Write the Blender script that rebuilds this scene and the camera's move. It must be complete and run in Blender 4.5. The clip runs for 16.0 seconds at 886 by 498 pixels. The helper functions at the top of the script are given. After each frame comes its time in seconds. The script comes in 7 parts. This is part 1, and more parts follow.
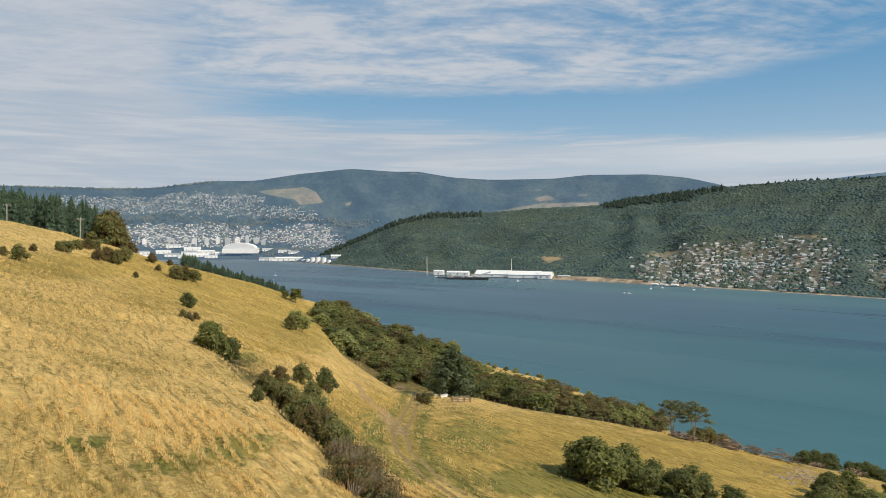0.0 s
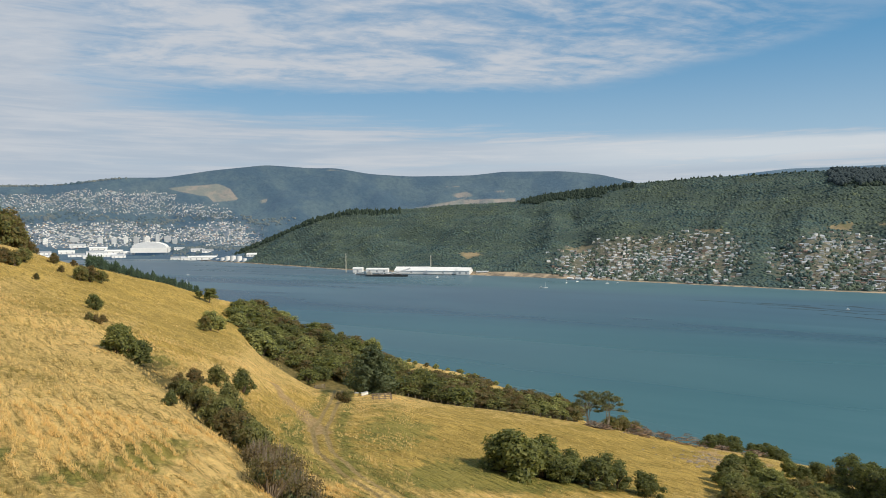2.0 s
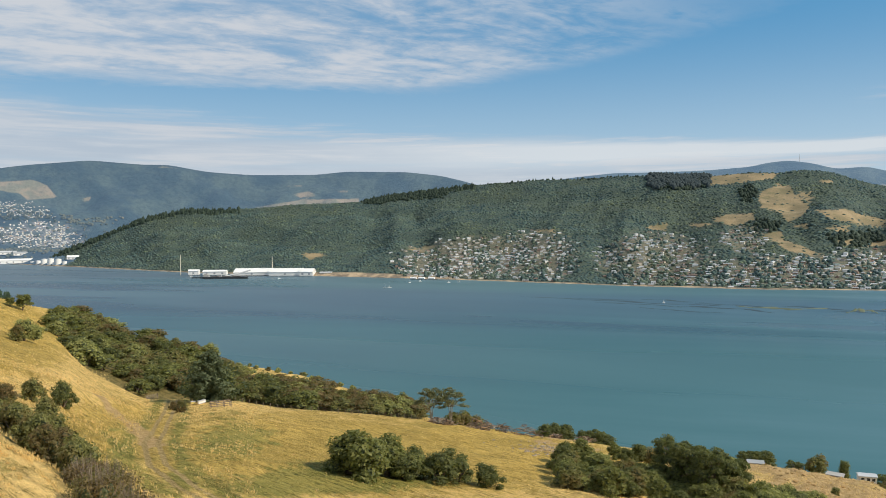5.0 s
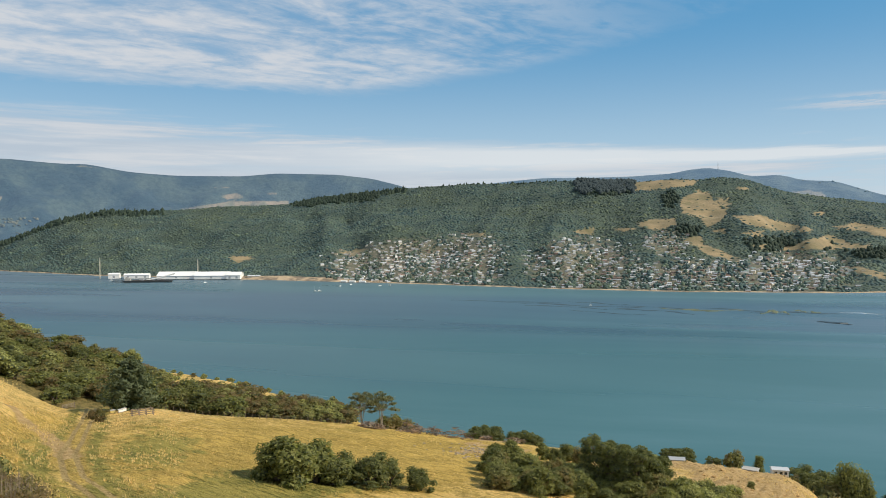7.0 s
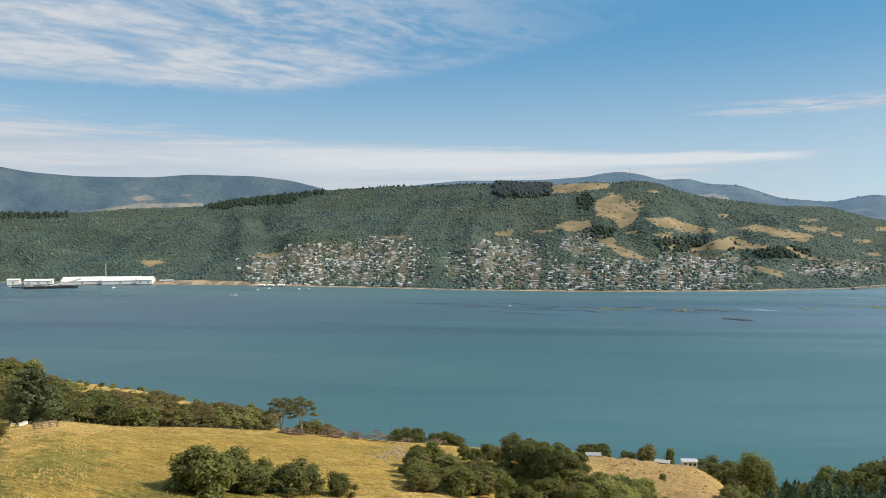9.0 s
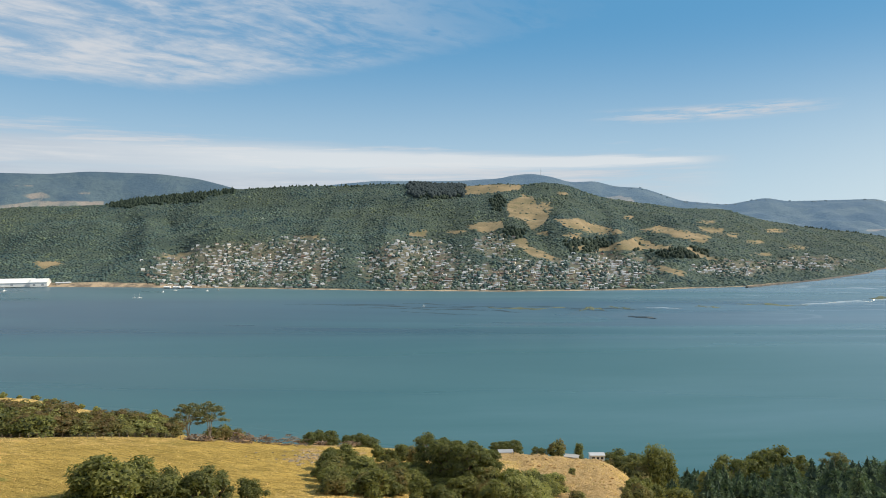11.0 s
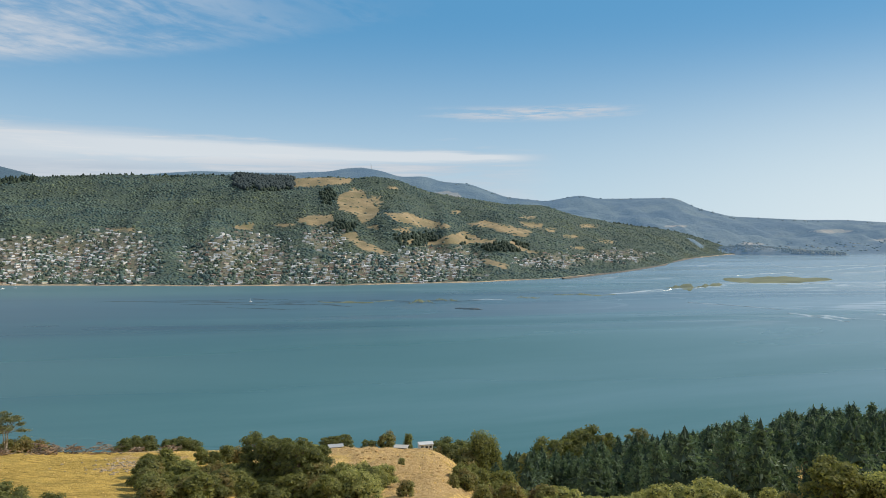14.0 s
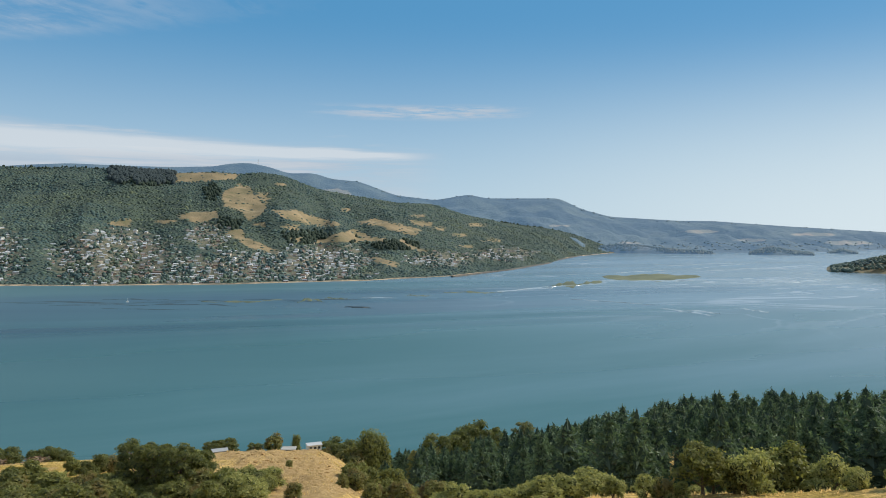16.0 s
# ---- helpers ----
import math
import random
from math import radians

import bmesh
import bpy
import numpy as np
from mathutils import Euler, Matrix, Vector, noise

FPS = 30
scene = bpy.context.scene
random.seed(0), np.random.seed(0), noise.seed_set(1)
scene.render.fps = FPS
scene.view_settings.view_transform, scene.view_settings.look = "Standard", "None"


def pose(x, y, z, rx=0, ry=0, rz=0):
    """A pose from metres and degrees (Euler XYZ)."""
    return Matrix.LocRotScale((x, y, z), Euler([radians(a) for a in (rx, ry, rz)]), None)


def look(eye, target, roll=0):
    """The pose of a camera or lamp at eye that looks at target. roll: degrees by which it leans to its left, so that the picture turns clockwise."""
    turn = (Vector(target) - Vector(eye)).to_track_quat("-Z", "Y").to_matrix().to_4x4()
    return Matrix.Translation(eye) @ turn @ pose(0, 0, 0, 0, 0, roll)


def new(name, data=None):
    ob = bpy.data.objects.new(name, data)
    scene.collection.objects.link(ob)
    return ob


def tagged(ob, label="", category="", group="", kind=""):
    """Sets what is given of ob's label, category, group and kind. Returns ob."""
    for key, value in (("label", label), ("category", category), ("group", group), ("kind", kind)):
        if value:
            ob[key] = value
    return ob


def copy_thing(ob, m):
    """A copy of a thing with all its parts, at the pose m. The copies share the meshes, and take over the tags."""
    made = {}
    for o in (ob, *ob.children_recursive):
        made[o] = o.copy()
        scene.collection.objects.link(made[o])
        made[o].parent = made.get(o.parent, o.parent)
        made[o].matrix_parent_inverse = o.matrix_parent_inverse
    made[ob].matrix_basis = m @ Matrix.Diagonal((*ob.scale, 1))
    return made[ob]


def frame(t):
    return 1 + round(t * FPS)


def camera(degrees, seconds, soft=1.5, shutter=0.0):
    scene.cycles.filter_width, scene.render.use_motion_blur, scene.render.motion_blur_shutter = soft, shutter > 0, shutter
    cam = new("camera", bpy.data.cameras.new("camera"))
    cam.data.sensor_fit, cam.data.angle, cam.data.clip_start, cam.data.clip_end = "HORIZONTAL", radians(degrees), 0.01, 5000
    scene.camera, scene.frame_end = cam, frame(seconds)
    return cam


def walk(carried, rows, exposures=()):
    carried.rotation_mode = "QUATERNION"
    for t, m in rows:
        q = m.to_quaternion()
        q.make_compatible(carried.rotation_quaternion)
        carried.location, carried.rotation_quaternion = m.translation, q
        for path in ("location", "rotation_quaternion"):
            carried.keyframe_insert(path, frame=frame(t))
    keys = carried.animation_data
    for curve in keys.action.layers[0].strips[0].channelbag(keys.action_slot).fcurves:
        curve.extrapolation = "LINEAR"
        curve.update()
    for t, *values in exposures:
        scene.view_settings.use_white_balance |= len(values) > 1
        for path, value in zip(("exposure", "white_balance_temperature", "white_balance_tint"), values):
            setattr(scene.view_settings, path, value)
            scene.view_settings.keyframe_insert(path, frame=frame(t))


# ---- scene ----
cam = camera(62.35, 16.0, 0.95)
H = 100.0  # eye above the harbour
TURNS = [  # seconds, tilt, lean, heading
    (0.0, 89.25, -0.15, 0.00),
    (0.5, 89.17, 0.03, -1.78),
    (1.0, 89.08, 0.17, -3.41),
    (1.5, 89.00, 0.26, -4.82),
    (2.0, 88.98, 0.34, -6.32),
    (2.5, 88.97, 0.38, -7.81),
    (3.0, 88.97, 0.41, -9.35),
    (3.5, 88.95, 0.38, -11.06),
    (4.0, 88.96, 0.38, -12.86),
    (4.5, 88.93, 0.45, -15.88),
    (7.0, 89.15, 0.22, -23.88),
    (7.5, 89.20, 0.31, -25.04),
    (8.0, 89.22, 0.37, -26.49),
    (8.5, 89.26, 0.42, -28.30),
    (11.0, 89.28, 0.38, -36.82),
    (11.5, 89.26, 0.35, -38.71),
    (12.0, 89.20, 0.28, -41.38),
    (12.5, 89.10, 0.11, -44.41),
    (13.0, 88.97, 0.18, -46.49),
    (13.5, 88.81, 0.16, -48.17),
    (14.0, 88.73, 0.12, -50.03),
    (14.5, 88.60, -0.01, -52.52),
    (15.0, 88.57, -0.21, -54.70),
    (15.5, 88.58, -0.30, -56.70),
    (16.0, 88.60, -0.24, -58.61),
]
walk(cam, [(t, pose(0, 0, H, rx, ry, rz)) for t, rx, ry, rz in TURNS],
     [(0.0, -0.06, 6600, 10), (4.0, 0.02, 6600, 10), (7.5, 0.14, 6750, 10), (12.5, 0.14, 6700, 10), (14.5, 0.07, 6550, 10), (16.0, 0.0, 6400, 9)])

# ---- world, sun ----
SUN_A, SUN_E = 125.0, 39.0  # bearing to the right of the first view, height
world = bpy.data.worlds.new("sky")
scene.world = world
world.use_nodes = True
wt = world.node_tree
wt.nodes.clear()


class Net:
    """Short hand for node trees."""

    def __init__(self, tree):
        self.t = tree

    def node(self, kind):
        return self.t.nodes.new(kind)

    def put(self, sock, value):
        if isinstance(value, bpy.types.NodeSocket):
            self.t.links.new(value, sock)
        elif value is not None:
            sock.default_value = value

    def math(self, op, a, b=None, c=None):
        n = self.node("ShaderNodeMath")
        n.operation = op
        for i, v in enumerate((a, b, c)):
            self.put(n.inputs[i], v)
        return n.outputs[0]

    def ramp(self, v, lo, hi, out_lo=0.0, out_hi=1.0):
        n = self.node("ShaderNodeMapRange")
        n.interpolation_type = "SMOOTHSTEP"
        for i, q in enumerate((v, lo, hi, out_lo, out_hi)):
            self.put(n.inputs[i], q)
        return n.outputs[0]

    def mix(self, fac, a, b, blend="MIX"):
        n = self.node("ShaderNodeMix")
        n.data_type, n.blend_type = "RGBA", blend
        self.put(n.inputs[0], fac)
        for sock, v in ((n.inputs[6], a), (n.inputs[7], b)):
            self.put(sock, (*v, 1.0) if isinstance(v, tuple) and len(v) == 3 else v)
        return n.outputs[2]

    def noise(self, vec, scale, detail=4.0, rough=0.55, distort=0.0):
        n = self.node("ShaderNodeTexNoise")
        self.put(n.inputs["Vector"], vec)
        n.inputs["Scale"].default_value = scale
        n.inputs["Detail"].default_value = detail
        n.inputs["Roughness"].default_value = rough
        n.inputs["Distortion"].default_value = distort
        return n.outputs[0]

    def mapping(self, vec, loc=(0, 0, 0), rot=(0, 0, 0), scale=(1, 1, 1)):
        n = self.node("ShaderNodeMapping")
        self.put(n.inputs[0], vec)
        n.inputs[1].default_value, n.inputs[2].default_value, n.inputs[3].default_value = loc, rot, scale
        return n.outputs[0]


w = Net(wt)
sky = w.node("ShaderNodeTexSky")
sky.sky_type, sky.sun_disc, sky.sun_elevation, sky.sun_rotation = "NISHITA", False, radians(SUN_E), radians(SUN_A)
sky.altitude, sky.air_density, sky.dust_density, sky.ozone_density = 100.0, 1.0, 0.6, 2.0
co = w.node("ShaderNodeTexCoord").outputs["Generated"]
sep = w.node("ShaderNodeSeparateXYZ")
wt.links.new(co, sep.inputs[0])
bearing = w.math("MULTIPLY", w.math("ARCTAN2", sep.outputs[0], sep.outputs[1]), 57.2958)
rise = w.math("MULTIPLY", w.math("ARCSINE", sep.outputs[2]), 57.2958)
# cloud deck: fleecy rows on a high plane, seen in perspective
up = w.math("ADD", w.math("MAXIMUM", sep.outputs[2], 0.0), 0.10)
deck = w.node("ShaderNodeCombineXYZ")
wt.links.new(w.math("DIVIDE", sep.outputs[0], up), deck.inputs[0])
wt.links.new(w.math("DIVIDE", sep.outputs[1], up), deck.inputs[1])
deckv = deck.outputs[0]
broad = w.noise(w.mapping(deckv, (3.1, 0.4, 0), (0, 0, 0.5), (0.6, 0.95, 1)), 0.9, 4, 0.55, 0.3)
fleece = w.noise(w.mapping(deckv, (1.7, 5.2, 0), (0, 0, -0.45), (0.75, 1.5, 1)), 3.4, 9, 0.62, 0.5)
curl = w.noise(w.mapping(deckv, (4.2, 1.1, 0), (0, 0, -0.3), (0.9, 1.4, 1)), 11.0, 7, 0.6, 0.3)
tuft0 = w.math("ADD", w.math("MULTIPLY", fleece, 0.6), w.math("MULTIPLY", curl, 0.4))
edge1 = w.math("ADD", 10.9, w.math("MULTIPLY", w.math("MAXIMUM", w.math("SUBTRACT", bearing, 18.0), 0.0), 0.17))
edge1 = w.math("ADD", edge1, w.math("MULTIPLY", w.math("SUBTRACT", broad, 0.5), 2.0))
edge1 = w.math("ADD", edge1, w.math("MULTIPLY", w.math("SUBTRACT", curl, 0.5), 1.2))
field = w.math("MULTIPLY", w.ramp(w.math("SUBTRACT", rise, edge1), -0.35, 0.9), w.ramp(bearing, 14.0, 44.0, 1.0, 0.6))
field = w.math("MULTIPLY", field, w.ramp(w.math("ADD", bearing, w.math("MULTIPLY", w.math("SUBTRACT", tuft0, 0.5), 52.0)), 50.0, 30.0))
tuft = w.math("ADD", w.math("ADD", w.math("MULTIPLY", broad, 0.35), w.math("MULTIPLY", fleece, 0.55)), w.math("MULTIPLY", curl, 0.25))
cover1 = w.math("MULTIPLY", field, w.ramp(tuft, 0.44, 0.70, w.ramp(bearing, -5.0, 30.0, 0.38, 0.06), w.ramp(bearing, 5.0, 42.0, 0.98, 0.62)))
# lower bank: long fibrous streaks, thinning to the right, with blue showing between them
streak = w.node("ShaderNodeCombineXYZ")
wt.links.new(w.math("MULTIPLY", bearing, 0.050), streak.inputs[0])
wt.links.new(w.math("MULTIPLY", rise, 0.48), streak.inputs[1])
veil = w.noise(w.mapping(streak.outputs[0], (0.3, 2.2, 0), (0, 0, 0.05)), 1.6, 8, 0.58, 0.5)
thread = w.noise(w.mapping(streak.outputs[0], (5.3, 0.7, 0), (0, 0, 0.08), (0.7, 1.5, 1)), 4.0, 8, 0.6, 0.6)
weave = w.math("ADD", w.math("MULTIPLY", veil, 0.62), w.math("MULTIPLY", thread, 0.38))
top2 = w.math("ADD", w.ramp(bearing, -26.0, 55.0, 9.9, 6.2), w.math("MULTIPLY", w.math("SUBTRACT", weave, 0.5), w.ramp(bearing, -10.0, 20.0, 3.0, 8.0)))
bank = w.math("MULTIPLY", w.ramp(w.math("SUBTRACT", top2, rise), -0.5, 1.4), w.ramp(bearing, 60.0, 50.0))
cover2 = w.math("MULTIPLY", bank, w.ramp(weave, 0.38, 0.60, w.ramp(bearing, -14.0, 14.0, 0.72, 0.22), 0.92))
core = w.math("ABSOLUTE", w.math("SUBTRACT", rise, w.ramp(bearing, 18.0, 60.0, 6.3, 5.75)))
core = w.math("MULTIPLY", w.ramp(w.math("ADD", core, w.math("MULTIPLY", w.math("SUBTRACT", weave, 0.5), 1.6)), w.ramp(bearing, 20.0, 58.0, 1.6, 0.50), w.ramp(bearing, 20.0, 58.0, 0.4, 0.1)), w.ramp(bearing, 59.5, 54.0))
cover2 = w.math("MAXIMUM", cover2, w.math("MULTIPLY", core, 0.85))
low = w.math("MULTIPLY", w.ramp(w.math("ADD", rise, w.math("MULTIPLY", w.math("SUBTRACT", weave, 0.5), 3.0)), 7.2, 4.4), w.ramp(bearing, 56.0, 20.0))
cover2 = w.math("MAXIMUM", cover2, w.math("MULTIPLY", low, 0.88))
left = w.math("MULTIPLY", w.ramp(w.math("ADD", bearing, w.math("MULTIPLY", w.math("SUBTRACT", weave, 0.5), 30.0)), -11.0, -23.0), w.ramp(rise, 1.0, 4.0))
cover2 = w.math("MAXIMUM", cover2, w.math("MULTIPLY", left, w.ramp(weave, 0.3, 0.6, 0.80, 0.97)))
wisp = w.math("MULTIPLY", w.ramp(w.math("ABSOLUTE", w.math("SUBTRACT", rise, 9.15)), 0.75, 0.1),
              w.math("MULTIPLY", w.ramp(bearing, 47.0, 55.0), w.ramp(bearing, 66.5, 60.0)))
wisp = w.math("MULTIPLY", wisp, w.ramp(w.noise(w.mapping(streak.outputs[0], (7, 1, 0), (0, 0, 0.1)), 5.0, 8, 0.62), 0.40, 0.60))
cover = w.math("MAXIMUM", w.math("MAXIMUM", cover1, cover2), wisp)
haze = w.math("MAXIMUM", w.ramp(rise, 17.0, -1.0, 0.0, 0.85), w.math("MULTIPLY", w.ramp(rise, 16.0, 1.0), w.ramp(bearing, 50.0, 100.0, 0.0, 0.95)))
skyc = w.mix(0.75, sky.outputs[0], (0.90, 3.75, 7.0))
skyc = w.mix(haze, skyc, (6.4, 8.0, 9.0))
sunside = w.math("MULTIPLY", w.ramp(bearing, 52.0, 96.0), w.ramp(rise, 15.0, -2.0))
skyc = w.mix(w.math("MULTIPLY", sunside, 0.85), skyc, (8.6, 9.6, 10.0))
grain_ = w.mix(w.ramp(rise, 8.0, 13.0), weave, tuft)
cloudc = w.mix(w.ramp(grain_, 0.38, 0.68), (5.3, 6.0, 7.0), (7.1, 7.4, 7.9))
cloudc = w.mix(w.math("MULTIPLY", core, w.ramp(bearing, 0.0, 30.0)), cloudc, (8.0, 8.4, 8.8))
skyc = w.mix(w.math("MULTIPLY", cover, 0.92), skyc, cloudc)
bg = w.node("ShaderNodeBackground")
wt.links.new(skyc, bg.inputs[0])
bg.inputs[1].default_value = 0.085
wt.links.new(bg.outputs[0], w.node("ShaderNodeOutputWorld").inputs[0])

sun = new("sun", bpy.data.lights.new("sun", "SUN"))
sun.data.energy, sun.data.angle, sun.data.color = 4.9, radians(0.6), (1.0, 0.89, 0.72)
ea, ee = radians(SUN_A), radians(SUN_E)
sun.matrix_world = look((0, 0, 300), (-math.sin(ea) * math.cos(ee), -math.cos(ea) * math.cos(ee), 300 - math.sin(ee)))


# ---- materials ----
def material(name, rough=0.8, metal=0.0):
    m = bpy.data.materials.new(name)
    m.use_nodes = True
    n = Net(m.node_tree)
    b = m.node_tree.nodes["Principled BSDF"]
    b.inputs["Roughness"].default_value, b.inputs["Metallic"].default_value = rough, metal
    return m, n, b


def bump(n, b, height, strength, distance):
    k = n.node("ShaderNodeBump")
    n.put(k.inputs["Height"], height)
    k.inputs["Strength"].default_value, k.inputs["Distance"].default_value = strength, distance
    n.t.links.new(k.outputs[0], b.inputs["Normal"])


def spot_of(n):
    return n.node("ShaderNodeNewGeometry").outputs["Position"]


def mottled(name, dark, light, scale, rough=0.85, third=None, fine=None, lump=0.3, dist=0.3):
    """Two or three colours mixed by noise at two scales, with a little relief."""
    m, n, b = material(name, rough)
    p = spot_of(n)
    a = n.noise(p, scale, 5, 0.6)
    c = n.mix(n.ramp(a, 0.34, 0.66), dark, light)
    if third:
        c = n.mix(n.ramp(n.noise(p, scale * 0.27, 3), 0.5, 0.66), c, third)
    g = n.noise(p, fine or scale * 9, 3, 0.6)
    c = n.mix(n.ramp(g, 0.25, 0.75, 0.0, 0.5), c, n.mix(1.0, c, (0.55, 0.55, 0.5), "MULTIPLY"))
    n.t.links.new(c, b.inputs["Base Color"])
    bump(n, b, g, lump, dist)
    return m


def leafy(name, dark, light, dry=None, rough=0.6, through_=0.5):
    """Foliage: each clump of leaves and each plant has its own tone; light passes through the leaves."""
    m, n, b = material(name, rough)
    isl = n.node("ShaderNodeNewGeometry").outputs["Random Per Island"]
    who = n.node("ShaderNodeObjectInfo").outputs["Random"]
    c = n.mix(isl, dark, light)
    if dry:
        c = n.mix(n.ramp(n.noise(spot_of(n), 0.35, 3), 0.46, 0.62), c, dry)
    c = n.mix(n.math("MULTIPLY", who, 0.5), c, n.mix(1.0, c, (0.80, 0.78, 0.72), "MULTIPLY"))
    n.t.links.new(c, b.inputs["Base Color"])
    b.inputs["Specular IOR Level"].default_value = 0.25
    tr = n.node("ShaderNodeBsdfTranslucent")
    n.t.links.new(n.mix(1.0, c, (1.25, 1.25, 0.8), "MULTIPLY"), tr.inputs[0])
    both = n.node("ShaderNodeMixShader")
    both.inputs[0].default_value = through_
    n.t.links.new(b.outputs[0], both.inputs[1])
    n.t.links.new(tr.outputs[0], both.inputs[2])
    n.t.links.new(both.outputs[0], n.t.nodes["Material Output"].inputs[0])
    return m


def plain(name, colour, rough=0.6, metal=0.0, grain=0.25, scale=2.0):
    m, n, b = material(name, rough, metal)
    c = n.mix(n.ramp(n.noise(spot_of(n), scale, 4), 0.3, 0.7, 0.0, grain), colour, tuple(v * 0.5 for v in colour))
    n.t.links.new(c, b.inputs["Base Color"])
    return m


def cover_of(n, name, lo, hi, rag=0.0, fine=None):
    """How far a ground cover, laid down with the land as a named level, has taken over; rag frays its edge."""
    k = n.node("ShaderNodeAttribute")
    k.attribute_name = name
    v = k.outputs["Fac"]
    if rag:
        v = n.math("ADD", v, n.math("MULTIPLY", n.math("SUBTRACT", fine, 0.5), rag))
    return n.ramp(v, lo, hi)


# dry hill pasture: straw, olive and green, in stock-trodden rows along the slope with their trough shade painted in,
# with bare clay, ruts and scrub floor
def pasture(name):
    m, n, b = material(name, 0.95)
    b.inputs["Specular IOR Level"].default_value = 0.15
    p = spot_of(n)
    fray = n.noise(p, 0.30, 6, 0.68, 0.4)
    ol, gr = cover_of(n, "olive", -0.45, 0.20, 1.4, fray), cover_of(n, "green", -0.12, 0.45, 1.8, fray)
    straw = n.mix(gr, n.mix(ol, (0.76, 0.52, 0.190), (0.56, 0.380, 0.100)), (0.34, 0.275, 0.07))
    olive = n.mix(gr, n.mix(ol, (0.52, 0.36, 0.112), (0.37, 0.260, 0.064)), (0.185, 0.185, 0.045))
    base = n.mix(n.ramp(n.noise(p, 0.05, 6, 0.62, 0.6), 0.36, 0.62), straw, olive)
    base = n.mix(n.ramp(n.noise(p, 0.10, 6, 0.68, 1.0), 0.55, 0.68, 0.0, 0.7), base, n.mix(gr, (0.20, 0.18, 0.05), (0.115, 0.14, 0.032)))
    tread_shade = n.noise(n.mapping(n.mapping(p, (0, 0, 0), (0, 0, -0.56)), (0, 0, 0), (0, 0, 0), (1.25, 0.26, 0.2)), 1.0, 6, 0.66, 0.9)
    # olive troughs between the rows, darkened in colour to stand for their shade
    base = n.mix(n.ramp(tread_shade, 0.38, 0.52, 0.92, 0.0), base, n.mix(1.0, olive, (0.44, 0.46, 0.36), "MULTIPLY"))
    tuft = n.noise(p, 2.6, 5, 0.68)
    base = n.mix(n.ramp(tuft, 0.40, 0.66, 0.0, 0.55), base, n.mix(1.0, straw, (1.28, 1.30, 1.35), "MULTIPLY"))
    clump = n.noise(p, 0.7, 6, 0.68)
    base = n.mix(n.ramp(n.noise(n.mapping(p, (30, 7, 2)), 0.22, 6, 0.68, 0.5), 0.50, 0.66, 0.0, 0.5), base, n.mix(1.0, olive, (0.7, 0.7, 0.7), "MULTIPLY"))
    base = n.mix(n.ramp(clump, 0.58, 0.72, 0.0, 0.55), base, n.mix(1.0, olive, (0.6, 0.6, 0.6), "MULTIPLY"))
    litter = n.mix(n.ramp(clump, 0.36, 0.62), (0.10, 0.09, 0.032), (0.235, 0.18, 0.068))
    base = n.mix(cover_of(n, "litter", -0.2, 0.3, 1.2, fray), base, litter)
    clay = n.mix(n.ramp(clump, 0.34, 0.64), (0.42, 0.275, 0.11), (0.60, 0.42, 0.205))
    clay = n.mix(n.ramp(tuft, 0.3, 0.7, 0.0, 0.45), clay, (0.26, 0.18, 0.08))
    base = n.mix(cover_of(n, "clay", -0.2, 0.35, 1.8, fray), base, clay)
    rut = n.mix(n.ramp(tuft, 0.35, 0.65), (0.30, 0.215, 0.085), (0.46, 0.335, 0.15))
    base = n.mix(cover_of(n, "rut", 0.2, 0.6, 0.45, clump), base, rut)
    n.t.links.new(base, b.inputs["Base Color"])
    bump(n, b, n.math("ADD", n.math("MULTIPLY", tread_shade, 1.5), n.math("ADD", n.math("MULTIPLY", tuft, 0.4), n.math("MULTIPLY", clump, -0.8))), 1.0, 0.75)
    return m


PASTURELAND = pasture("dry_straw_pasture")

CLAY = mottled("dry_clay", (0.42, 0.25, 0.095), (0.54, 0.35, 0.15), 0.25, 0.95, (0.27, 0.19, 0.08), 1.6, 0.7, 0.5)
def hill_land(name):
    """The far hill under its trees: bush floor, dry paddocks, gardens and streets, shore sand."""
    m, n, b = material(name, 0.95)
    p = spot_of(n)
    fray = n.noise(p, 0.035, 6, 0.65, 0.5)
    fine = n.noise(p, 0.16, 4, 0.65)
    c = n.mix(n.ramp(fray, 0.36, 0.64), (0.026, 0.046, 0.040), (0.050, 0.076, 0.052))
    dry = n.mix(n.ramp(n.noise(p, 0.014, 6, 0.62), 0.38, 0.62), (0.170, 0.138, 0.074), (0.270, 0.205, 0.112))
    dry = n.mix(n.ramp(n.noise(n.mapping(p, (90, 20, 0)), 0.02, 5, 0.65, 0.6), 0.54, 0.66, 0.0, 0.8), dry, (0.125, 0.120, 0.056))
    dry = n.mix(n.ramp(fine, 0.56, 0.72, 0.0, 0.5), dry, (0.10, 0.10, 0.05))
    c = n.mix(cover_of(n, "paddock", -0.12, 0.25, 1.9, fray), c, dry)
    yard = n.mix(n.ramp(fine, 0.36, 0.64), (0.048, 0.066, 0.042), (0.150, 0.132, 0.092))
    yard = n.mix(n.ramp(n.noise(n.mapping(p, (11, 5, 0)), 0.11, 3), 0.58, 0.70), yard, (0.30, 0.27, 0.235))
    c = n.mix(cover_of(n, "gardens", -0.1, 0.3, 0.8, fray), c, yard)
    c = n.mix(cover_of(n, "shore", -0.05, 0.2, 0.5, fine), c, n.mix(n.ramp(fray, 0.38, 0.62), (0.15, 0.12, 0.085), (0.43, 0.325, 0.21)))
    n.t.links.new(c, b.inputs["Base Color"])
    bump(n, b, fine, 0.5, 2.0)
    return m


